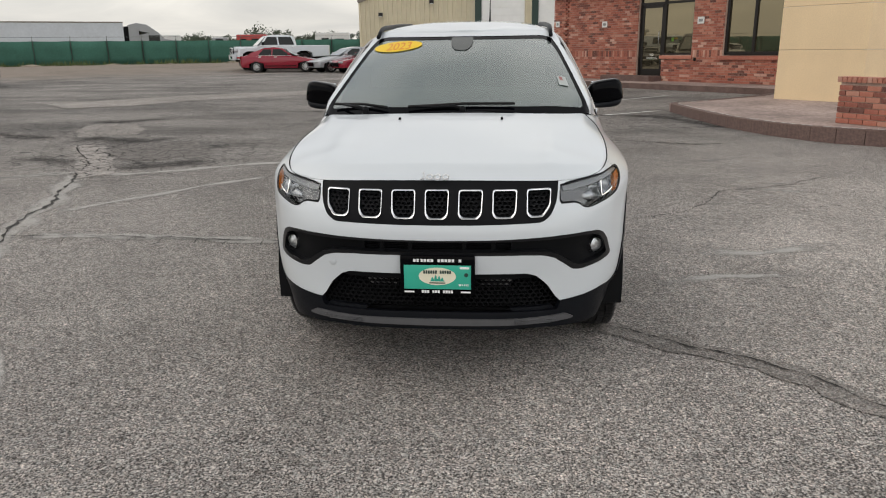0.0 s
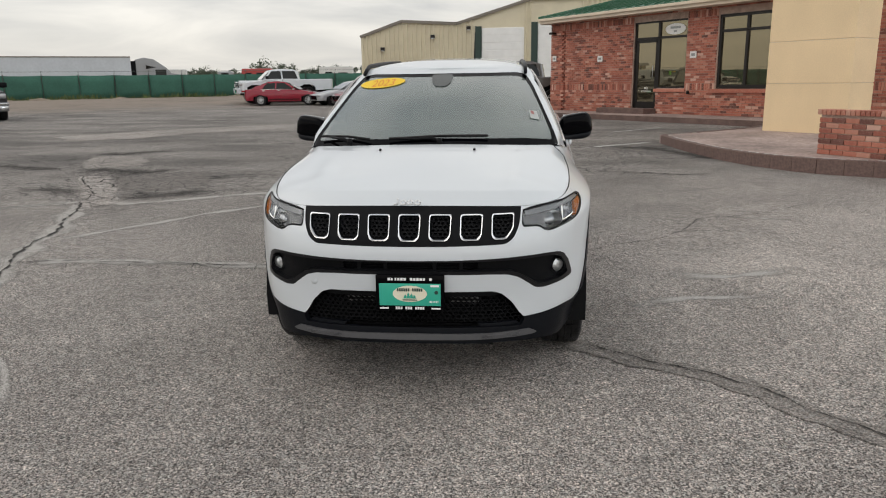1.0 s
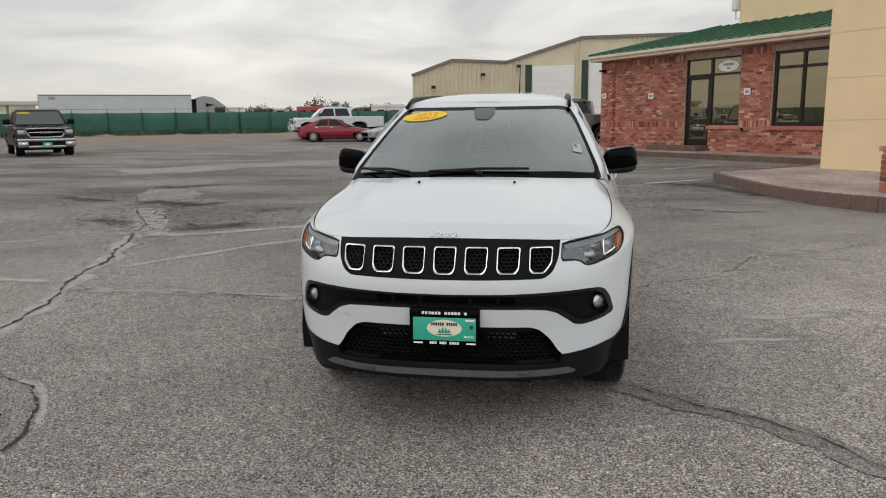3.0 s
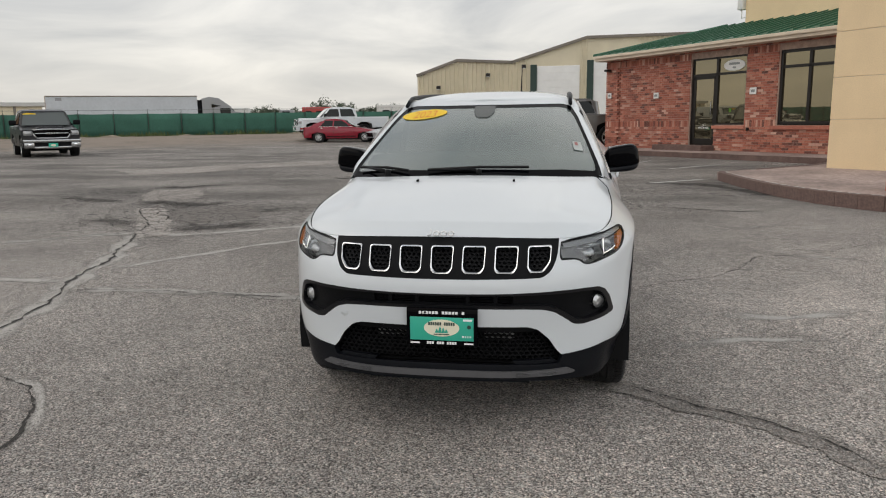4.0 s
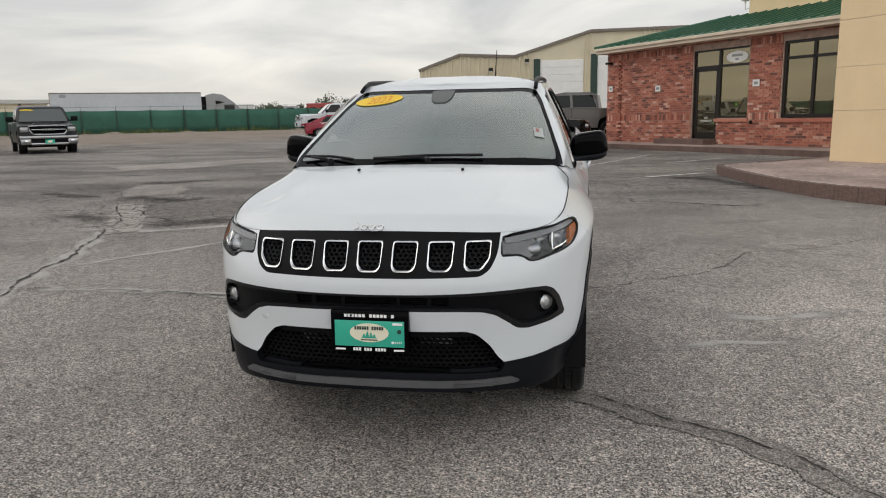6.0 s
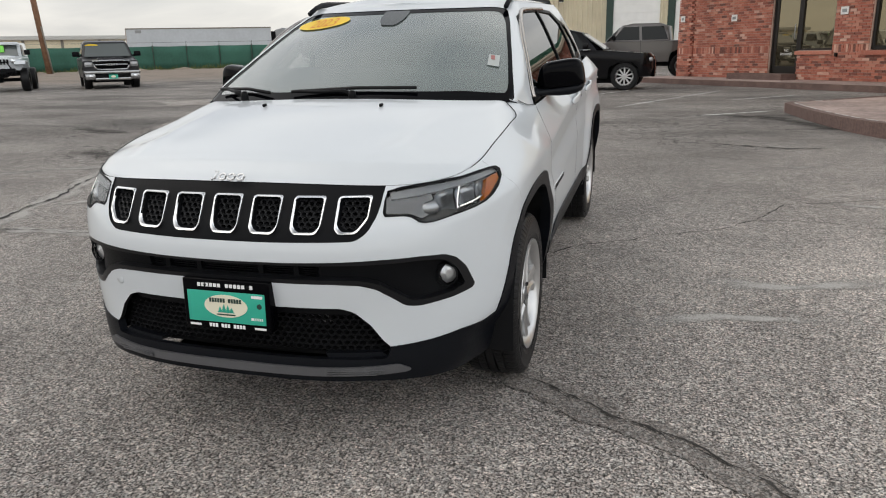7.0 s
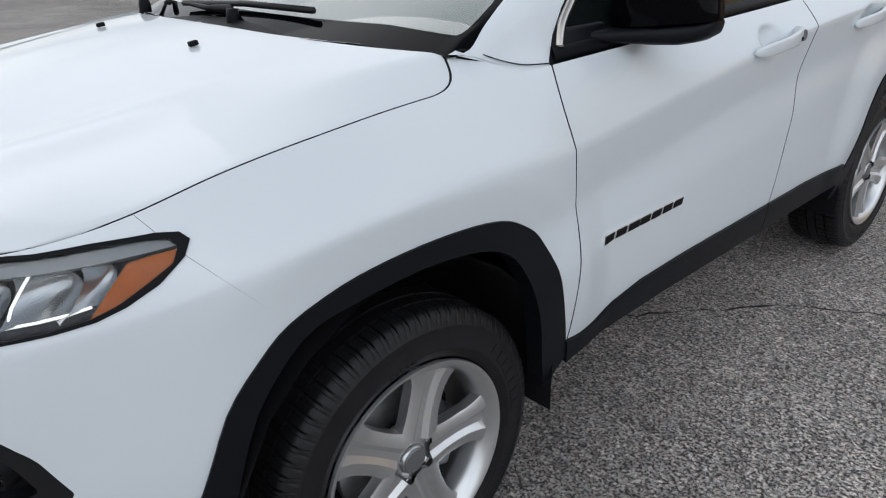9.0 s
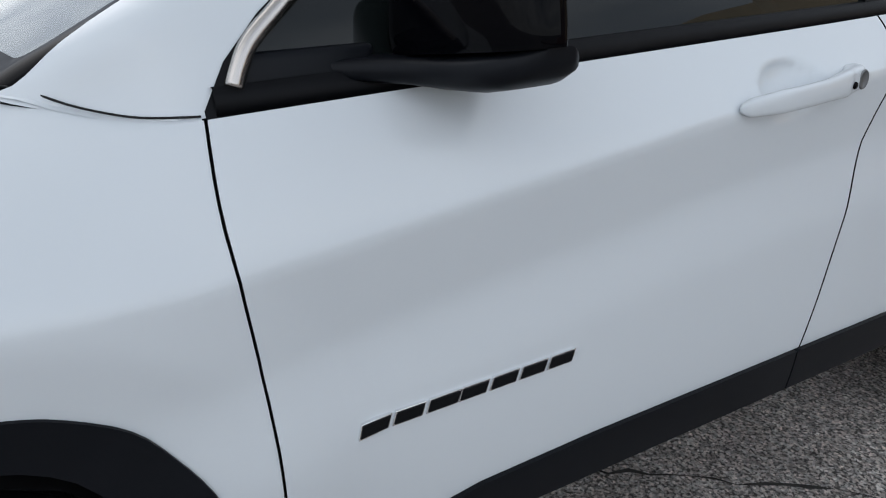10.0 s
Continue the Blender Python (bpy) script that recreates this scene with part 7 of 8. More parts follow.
oval = [(-.418 + .160 * math.cos(k * math.pi / 24), 1.494 + .029 * math.sin(k * math.pi / 24) + .014 * math.cos(k * math.pi / 24)) for k in range(48)]
on_screen("year_sticker", oval, YELLOW, "yellow oval year sticker")
digits = text_mesh("2023", .062)
for v in digits.verts:
    v.co = screen_point(v.co.x * 1.35 - .408 + .18 * v.co.z, 1.492 + v.co.z * .9 + v.co.x * .10, .004)
part("year_digits", digits, ORANGE, glass, "orange printed year", False)
on_screen("inspection_sticker", [(.600, 1.282), (.655, 1.272), (.640, 1.318), (.588, 1.326)], material("pale_sticker", (.42, .45, .44), .4), "small pale sticker", .002)
on_screen("sticker_print", [(.606, 1.304), (.626, 1.300), (.618, 1.318), (.600, 1.321)], material("red_print", (.34, .14, .13), .5), "", .004)
pod = rounded([(-.11, 1.545), (.11, 1.545), (.10, 1.48), (.055, 1.445), (-.055, 1.445), (-.10, 1.48)], .02)
# patch added outside the glass to show the sensor pod hidden behind it
on_screen("sensor_patch", [(x * .66, 1.545 + (z - 1.545) * .72) for x, z in pod], material("pod_patch_dark", (.045, .052, .050), .10, coat=.35), "dark patch on the glass for the pod behind it", .0015)
pod_bm = bmesh.new()
front_ring = [pod_bm.verts.new(screen_point(x, z, -.012)) for x, z in pod]
back_ring = [pod_bm.verts.new(screen_point(x, z, -.06)) for x, z in pod]
pod_bm.faces.new(front_ring)
for k in range(len(pod)):
    pod_bm.faces.new((front_ring[k], front_ring[k - 1], back_ring[k - 1], back_ring[k]))
part("mirror_pod", pod_bm, CABIN, car, "dark sensor pod behind the glass", False)

# thin dark tube along the pillar foot, drawn for the shadow line there
for sx in (1, -1):
    seal = flowing([(.752, .262, 1.150), (.768, .292, 1.143), (.788, .328, 1.127), (.800, .364, 1.115), (.809, .395, 1.108), (.817, .43, 1.105), (.824, .4575, 1.104)], 3)
    part("pillar_seal", tube([(sx * x, y, z) for x, y, z in seal], .0014, 6), RUBBER, car, "thin dark line as shade at the foot of the pillar")

# cowl, wipers
cowl = bmesh.new()
rows = []
for k in range(25):
    x = -.712 + 1.424 * k / 24
    f = abs(x) / .79
    yr = .085 + .153 * (abs(x) / .737) ** 3
    ys = screen_point(x, 1.165)
    rows.append([cowl.verts.new(p) for p in ((x, yr - .03, 1.135 - .016 * f**2.4), (x, yr + .02, 1.150 - .02 * f**2.4), (x, ys.y - .01, 1.160 - .022 * f**2), (x, ys.y + .06, 1.19 - .02 * f**2))])
for a, b in zip(rows, rows[1:]):
    for i in range(3):
        cowl.faces.new((a[i], b[i], b[i + 1], a[i + 1]))
part("cowl", sharpen(cowl), PLASTIC, car, "black cowl panel under the windscreen")
for x0, x1, z1, knuckle, z0 in ((.14, -.23, 1.186, .05, 1.196), (-.54, -.68, 1.190, -.50, 1.180)):
    wiper = new("wiper")
    wiper.parent = car
    wiper["label"] = "black windscreen wiper"
    base = Vector((knuckle, .15, 1.178))
    tipp = screen_point(x0 + .20 if x0 > 0 else x0 + .16, z0, .02)
    far_end = screen_point(x1, z1, .018)
    part("wiper_arm", tube([base, base + Vector((-.05, .02, .016)), (base + far_end) / 2 + Vector((0, -.006, .006)), far_end], [.014, .012, .008, .006], 8), PLASTIC, wiper)
    part("wiper_blade", tube([tipp, screen_point((tipp.x + x1) / 2, (tipp.z + z1) / 2 + .004, .016), far_end + Vector((-.03, 0, 0))], .0085, 6), RUBBER, wiper)
    part("wiper_pivot", moved(lathe([(.0001, .022), (.014, .020), (.018, 0), (.018, -.02)], "z", 16), Matrix.Translation(base)), PLASTIC, wiper)

# roof rails
for sx in (1, -1):
    rail = []
    for k in range(22):
        t = k / 21
        y = 1.05 + 1.77 * t
        lift = min(1, min(t, 1 - t) * 9) ** .6
        rail.append((sx * (.572 - .02 * t), y, 1.548 + .050 * lift + .010 * math.sin(math.pi * t)))
    part("roof_rail", tube(rail, [.016 if 1 < k < 20 else .013 for k in range(22)], 10), TRIM, car, "dark grey roof rail")
part("antenna", tube([(.12, 2.78, 1.60), (.12, 2.84, 1.72), (.12, 2.93, 1.87)], [.008, .005, .003], 6), PLASTIC, car)

# door mirrors
for sx in (1, -1):
    mirror = new("door_mirror")
    mirror.parent = car
    mirror["label"] = "black door mirror"
    bm = bmesh.new()
    bmesh.ops.create_cube(bm, size=2)
    bmesh.ops.subdivide_edges(bm, edges=bm.edges[:], cuts=9, use_grid_fill=True)
    for v in bm.verts:
        p = v.co.copy()
        n = (abs(p.x) ** 4.4 + abs(p.y) ** 3.4 + abs(p.z) ** 3.8) ** .25
        q = p / max(n, 1e-6) if n > 1 else p
        q = Vector((q.x, q.y, q.z))
        wide = .112 - .012 * q.z
        v.co = Vector((.905 + q.x * wide, .785 + q.y * (.068 - .014 * q.x) + .02 * q.x, 1.205 + q.z * (.080 + .006 * q.x) + .006 * q.x))
        if v.co.y > .815:
            v.co.y = .815 + (v.co.y - .815) * .25
    geom = bm.verts[:] + bm.edges[:] + bm.faces[:]
    bmesh.ops.bisect_plane(bm, geom=geom, plane_co=(.9, .75, 1.158), plane_no=(-.10, 0, 1), clear_inner=True)
    # a boat-shaped lower shell that runs in to the door as the mirror's arm
    rings = []
    for x, y0, y1, z0, z1 in ((.772, .585, .700, 1.132, 1.150), (.800, .610, .742, 1.126, 1.150), (.822, .640, .800, 1.119, 1.151), (.852, .690, .838, 1.114, 1.1525), (.900, .715, .846, 1.112, 1.157), (.950, .728, .850, 1.115, 1.162), (.985, .742, .850, 1.123, 1.166), (1.006, .765, .846, 1.136, 1.169), (1.014, .79, .835, 1.152, 1.170)):
        ym, zm, hy, hz = (y0 + y1) / 2, (z0 + z1) / 2, (y1 - y0) / 2, (z1 - z0) / 2
        rings.append([(x, ym + hy * math.copysign(abs(math.cos(a)) ** .6, math.cos(a)), zm + hz * math.copysign(abs(math.sin(a)) ** .6, math.sin(a))) for a in (k * math.pi / 10 for k in range(20))])
    low_part = loft(rings)
    low_part.faces.new([v for v in low_part.verts[:20]]), low_part.faces.new([v for v in low_part.verts[-20:]][::-1])
    bmesh.ops.recalc_face_normals(low_part, faces=low_part.faces[:])
    sharpen(low_part, 50)
    wedge = boxes(((.770, .50, 1.112), (.815, .665, 1.165)), bevel=.01)
    for v in wedge.verts:
        if v.co.z > 1.14:
            v.co.x -= .012
            v.co.y += .02
    mbg = boxes(((.822, .812, 1.142), (.995, .822, 1.272)), bevel=.004)
    for b in (bm, low_part, wedge, mbg):
        if sx < 0:
            moved(b, MIRROR)
    bm.normal_update()
    part("mirror_cap", bm, GLOSS, mirror, "gloss black mirror cap")
    part("mirror_base", low_part, TRIM, mirror, "matt black lower mirror shell")
    part("mirror_mount", wedge, TRIM, mirror)
    part("mirror_glass", mbg, REFLECT, mirror)

# door handles
for sx in (1, -1):
    for y0, inx in ((1.252, .0), (1.997, .004)):
        handle = new("door_handle")
        handle.parent = car
        handle["label"] = "white pull handle"
        rings = []
        for k in range(49):
            t = (1 - math.cos(math.pi * k / 48)) / 2
            end = max(1e-3, min(1.0, t / .06, (1 - t) / .04)) ** .45
            half = (.014 + .005 * min(t / .25, 1) + .0045 * ease((t - .55) / .3)) * end
            out = .914 - inx + .020 * math.sin(math.pi * min(max(t * .96, 0), 1)) ** .7 - .006 * (1 - end)
            deep = (.0085 + .004 * ease((t - .6) / .2)) * end
            if t > .82:
                deep = deep + .008 * ease((t - .82) / .1)
                out -= .004
            ring = []
            for a in range(16):
                c, s_ = math.cos(a * math.pi / 8), math.sin(a * math.pi / 8)
                ring.append((sx * (out - deep + math.copysign(abs(c) ** .65, c) * deep), y0 + .308 * t, 1.028 + .020 * t + math.copysign(abs(s_) ** .65, s_) * half))
            rings.append(ring)
        part("grip", loft(rings), PAINT, handle)
        if y0 < 1.5:
            part("key_cap", moved(lathe([(.0001, .001), (.0125, .001), (.015, .003), (.0165, 0)], "x", 24), Matrix.Translation((sx * .9205, y0 + .287, 1.047)) @ (pose(0, 0, 0, 0, 0, -8) if sx > 0 else pose(0, 0, 0, 0, 0, 188)) @ Matrix.Diagonal((1, .6, 1.05, 1))), SATIN, handle, "grey key cap")
            part("sensor_dot", moved(lathe([(.0001, .0035), (.0055, .003), (.0065, 0)], "x", 14), Matrix.Translation((sx * .9275, y0 + .255, 1.041)) @ (pose(0, 0, 0, 0, 0, 8) if sx > 0 else pose(0, 0, 0, 0, 0, 172))), GLOSS, handle, "black sensor button")


# wheels
def tyre_mesh(r=.350, w=.232, n=76):
    """A tyre with four grooves round it, blocks at the shoulders and rings on the sidewall."""
    side = [(r - .116, -w * .40), (r - .110, -w * .455), (r - .106, -w * .470), (r - .102, -w * .478), (r - .088, -w * .505), (r - .085, -w * .509), (r - .081, -w * .506), (r - .060, -w * .503), (r - .040, -w * .498), (r - .037, -w * .503), (r - .033, -w * .495), (r - .022, -w * .475), (r - .010, -w * .445), (r - .004, -w * .41)]
    tread = []
    for k in range(5):
        a, b = -w * .40 + k * w * .16, -w * .40 + (k + 1) * w * .16
        h = r - .001 * abs(k - 2)
        tread += [(h, a + .003), (h, b - .003)]
        if k < 4:
            tread += [(r - .009, b - .002), (r - .009, b + .002)]
    prof = side + tread + [(a, -b) for a, b in side[::-1]]
    bm = bmesh.new()
    rings = []
    for k in range(n):
        for f, dip in ((0, 0), (.05, 1), (.12, 1), (.17, 0), (.40, 0), (.43, .5), (.46, 0), (.72, 0)):
            ring = []
            for i, (rr, x) in enumerate(prof):
                shoulder = r - .024 < rr and abs(x) > w * .20
                skew = .35 * (abs(x) / w) ** 2 * (1 if x > 0 else -1)
                a = 2 * math.pi * (k + f + skew) / n
                q = rr - (dip * .0075 if shoulder and rr > r - .0085 else dip * .004 if shoulder else 0)
                ring.append(bm.verts.new((x, q * math.cos(a), q * math.sin(a))))
            rings.append(ring)
    for a, b in zip(rings, rings[1:] + rings[:1]):
        for i in range(len(prof) - 1):
            bm.faces.new((a[i], a[i + 1], b[i + 1], b[i]))
    bmesh.ops.recalc_face_normals(bm, faces=bm.faces[:])
    return moved(sharpen(bm, 30), Matrix.Translation((-.016, 0, 0)))


def sidewall_mark(angle, wide, r0, r1):
    """A raised block on the sidewall."""
    bm = bmesh.new()
    rows = []
    for k in range(3):
        a = radians(angle + wide * (k / 2 - .5))
        rows.append([bm.verts.new((x, rr * math.cos(a), rr * math.sin(a))) for rr, x in ((r0, .097), (r0 + .002, .1022), (r1 - .002, .1022), (r1, .097))])
    for a, b in zip(rows, rows[1:]):
        for i in range(3):
            bm.faces.new((a[i], a[i + 1], b[i + 1], b[i]))
    for row, way in ((rows[0], 1), (rows[-1], -1)):
        bm.faces.new(row[::way])
    bmesh.ops.recalc_face_normals(bm, faces=bm.faces[:])
    return bm


def spoke(k, scale=1.0):
    """One of five broad spokes, with a groove down its face."""
    bm = bmesh.new()
    rows = []
    for i in range(9):
        t = i / 8
        r = .045 + .172 * t
        w = .041 + .008 * t + .026 * max(0, t - .6) ** 2 * 8 + .012 * max(0, .3 - t) * 3
        face = .020 - .030 * math.sin(math.pi * t * .9) * .28 + .008 * t
        rows.append([bm.verts.new((x, s * w, r)) for s, x in ((-1, face - .030), (-1, face - .004), (-.82, face), (-.42, face + .001), (-.16, face - .008), (.16, face - .008), (.42, face + .001), (.82, face), (1, face - .004), (1, face - .030))])
    for a, b in zip(rows, rows[1:]):
        for i in range(9):
            bm.faces.new((a[i], a[i + 1], b[i + 1], b[i]))
    bmesh.ops.recalc_face_normals(bm, faces=bm.faces[:])
    for f in bm.faces:
        if f.normal.x < 0 and abs(f.normal.x) > .5:
            f.normal_flip()
    return moved(sharpen(bm, 28), pose(0, 0, 0, 72 * k))


WIDER = Matrix.Diagonal((1, 1.045, 1.045, 1))


def wheel(parent, x, y, sx, turn):
    w = new("wheel")
    w.parent = parent
    w["label"] = "silver five-spoke alloy wheel"
    w.matrix_local = Matrix.Translation((x * sx, y, .345)) @ (pose(0, 0, 0, turn) if sx > 0 else pose(0, 0, 0, turn, 0, 180))
    tyre = part("tyre", TYRE.copy(), RUBBER, w, "black tyre")
    for base in (20, 200):
        for k in range(7):
            part("sidewall_mark", sidewall_mark(base + k * 6.2, 4.6, .272, .300), RUBBER, tyre, "", False)
    for base in (110, 290):
        for k in range(5):
            part("sidewall_mark", sidewall_mark(base + k * 3.2, 2.2, .255, .268), RUBBER, tyre, "", False)
    rim = part("rim", moved(sharpen(lathe([(.218, -.10), (.205, -.08), (.200, .04), (.208, .078), (.222, .088), (.2285, .094), (.2270, .101), (.222, .100), (.204, .084), (.197, .064), (.193, .03)], "x", 72), 40), WIDER), ALLOY, w, "silver alloy rim")
    for k in range(5):
        part("spoke", moved(spoke(k), WIDER @ Matrix.Translation((.058, 0, 0))), ALLOY, rim)
    part("hub", sharpen(lathe([(.0001, .076), (.030, .075), (.033, .071), (.034, .064), (.048, .062), (.062, .055), (.066, .02)], "x", 40), 30), ALLOY, rim)
    part("centre_cap", moved(sharpen(lathe([(.0001, .079), (.026, .0785), (.030, .076)], "x", 36), 30), Matrix()), SATIN, rim, "grey centre cap")
    for k in range(5):
        a = radians(36 + 72 * k)
        part("wheel_nut", moved(lathe([(.0001, .012), (.009, .012), (.0105, .008), (.0105, -.012)], "x", 6), Matrix.Translation((.060, .053 * math.sin(a), .053 * math.cos(a)))), CHROME, rim, smooth=False)
        part("nut_well", moved(lathe([(.012, -.005), (.0155, .006), (.017, .006)], "x", 16), Matrix.Translation((.055, .053 * math.sin(a), .053 * math.cos(a)))), LAMPGREY, rim)
    part("brake_disc", sharpen(lathe([(.06, .012), (.150, .012), (.152, .008), (.152, -.008), (.07, -.01)], "x", 48)), STEEL, w, "steel brake disc")
    part("brake_caliper", boxes(((-.03, .10, -.07), (.035, .165, .07)), bevel=.012), SATIN, w)
    # added disc behind the spokes; its near-black colour stands for shade
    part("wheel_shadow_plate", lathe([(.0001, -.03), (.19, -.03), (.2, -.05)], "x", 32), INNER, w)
    return w


TYRE = tyre_mesh()
wheels = [wheel(car, .790, yy, sx, turn) for sx in (1, -1) for yy, turn in ((0, -18), (REAR, 40))]
for sx in (1, -1):
    for yy in (0, REAR):
        well = []
        for k in range(13):
            a = radians(-10 + 200 * k / 12)
            well.append((yy + .425 * math.cos(a), .345 + .455 * math.sin(a)))
        bm = bmesh.new()
        rows = [[bm.verts.new((sx * xx, u, v)) for xx in (.40, .60, .893)] for u, v in well]
        for a, b in zip(rows, rows[1:]):
            for i in range(2):
                bm.faces.new((a[i], a[i + 1], b[i + 1], b[i]))
        bm.faces.new([r[0] for r in rows])
        part("wheel_well", bm, INNER, car, "dark wheel well liner")
for lo, hi in (((-.40, -.74, .25), (.40, -.44, .30)), ((-.42, -.44, .205), (.42, .44, .30)), ((-.68, .44, .23), (.68, 2.17, .36)), ((-.42, 2.17, .24), (.42, 3.1, .34)), ((-.78, 3.1, .3), (.78, 3.38, .4))):
    part("underbody_tray", boxes((lo, hi)), INNER, car, "dark underbody", False)

# what shows of the cabin through the windscreen
dash = bmesh.new()
rows = []
for k in range(21):
    x = -.70 + 1.40 * k / 20
    bow = .17 * (abs(x) / .79) ** 2.2
    rows.append([dash.verts.new(p) for p in ((x, .20 + bow, 1.135), (x, .52, 1.125), (x, .72, 1.10), (x, .80, 1.02), (x, .78, .80))])
for a, b in zip(rows, rows[1:]):
    for i in range(4):
        dash.faces.new((a[i], b[i], b[i + 1], a[i + 1]))
part("dashboard", dash, CABIN, car, "dark grey dashboard")
part("steering_wheel", moved(merge(lathe([(.185 + .014 * math.cos(a), .014 * math.sin(a)) for a in np.linspace(0, 2 * math.pi, 9)[:-1]], "z", 32, closed=True), boxes(((-.18, -.02, -.01), (.18, .02, .01)), ((-.06, -.05, -.015), (.06, .05, .02)))), Matrix.Translation((.36, .98, 1.05)) @ pose(0, 0, 0, 65)), CABIN, car)
for sx in (1, -1):
    for yy in (1.35, 2.25):
        seat = new("seat")
        seat.parent = car
        part("backrest", moved(boxes(((-.23, -.07, 0), (.23, .07, .60)), bevel=.05), Matrix.Translation((sx * .36, yy, .62)) @ pose(0, 0, 0, -16)), CABIN, seat)
        part("headrest", moved(boxes(((-.12, -.05, 0), (.12, .05, .17)), bevel=.045), Matrix.Translation((sx * .36, yy + .18, 1.235)) @ pose(0, 0, 0, -10)), CABIN, seat)
        part("cushion", boxes(((sx * .36 - .24, yy - .50, .48), (sx * .36 + .24, yy, .64)), bevel=.05), CABIN, seat)
part("cabin_floor", boxes(((-.72, .75, .42), (.72, 3.0, .46))), CABIN, car, smooth=False)
part("headliner", boxes(((-.50, 1.15, 1.525), (.50, 2.8, 1.54))), material("headliner", (.45, .45, .44), .9), car, smooth=False)
SHELL.free()
CAB.free()
# ---- other parked vehicles ----
FARGLASS = material("far_windscreen", (0.10, 0.115, 0.115), 0.08, spec=0.8, coat=1.0)


def car_wheel(parent, x, y, r, w, sx, rim_mat, spokes=6, name="wheel"):
    wh = new(name)
    wh.parent = parent
    wh.matrix_local = Matrix.Translation((x, y, r)) @ (pose(0, 0, 0) if sx > 0 else pose(0, 0, 0, 0, 0, 180))
    part("tyre", sharpen(lathe([(r * .62, -w * .42), (r * .70, -w * .5), (r * .93, -w * .5), (r, -w * .36), (r, w * .36), (r * .93, w * .5), (r * .70, w * .5), (r * .62, w * .42)], "x", 32), 30), RUBBER, wh)
    rim = part("rim", sharpen(lathe([(r * .64, -w * .3), (r * .60, w * .2), (r * .645, w * .44), (r * .66, w * .47), (r * .62, w * .40), (r * .56, w * .30)], "x", 32), 30), rim_mat, wh)
    sp = bmesh.new()
    for k in range(spokes):
        add_box(sp, (w * .25, -r * .055, r * .08), (w * .38, r * .055, r * .63), .006, pose(0, 0, 0, 360 / spokes * k))
    add_box(sp, (w * .24, -r * .14, -r * .14), (w * .42, r * .14, r * .14), .02)
    part("spokes", sp, rim_mat, rim, "", False)
    part("wheel_back", lathe([(.0001, 0), (r * .6, 0)], "x", 24), INNER, wh)
    return wh


def slab_body(outline, half, tuck=0.0, belt=None, taper=0.0, bevel=0.05):
    """A body from its side outline (y, z), as wide as half on either side; above belt it leans in."""
    ys, zs = [p[0] for p in outline], [p[1] for p in outline]
    y0, y1, zm = min(ys), max(ys), (min(zs) + max(zs)) / 2
    bm = bmesh.new()
    rings = []
    for k in (-1, -.985, -.95, -.85, -.6, -.25, .25, .6, .85, .95, .985, 1):
        q, edge = abs(k) ** 5, bevel * max(0, (abs(k) - .93) / .07) ** 2
        ring = []
        for y, zz in outline:
            y += .30 * q * max(0, 1 - (y - y0) / .5) - .22 * q * max(0, 1 - (y1 - y) / .5)
            ring.append(bm.verts.new((half * k, y, zz - edge if zz > zm else zz + edge * .4)))
        rings.append(ring)
    n = len(outline)
    for a, b in zip(rings, rings[1:]):
        for i in range(n):
            bm.faces.new((a[i], a[(i + 1) % n], b[(i + 1) % n], b[i]))
    bm.faces.new(rings[0][::-1]), bm.faces.new(rings[-1])
    bmesh.ops.recalc_face_normals(bm, faces=bm.faces[:])
    sharpen(bm, 32)
    for v in bm.verts:
        if belt is not None and v.co.z > belt:
            v.co.x *= 1 - taper * (v.co.z - belt)
        if v.co.z < .5:
            v.co.x *= 1 - tuck * (.5 - v.co.z)
    return bm


def quad_panel(corners, mat, name, parent, label=""):
    bm = bmesh.new()
    a = [bm.verts.new(c) for c in corners]
    bm.faces.new(a)
    bm.normal_update()
    n = bm.faces[:][0].normal.copy()
    b = [bm.verts.new(Vector(c) - n * .03) for c in corners]
    for i in range(len(a)):
        bm.faces.new((a[i - 1], a[i], b[i], b[i - 1]))
    bmesh.ops.recalc_face_normals(bm, faces=bm.faces[:])
    return part(name, bm, mat, parent, label, False)


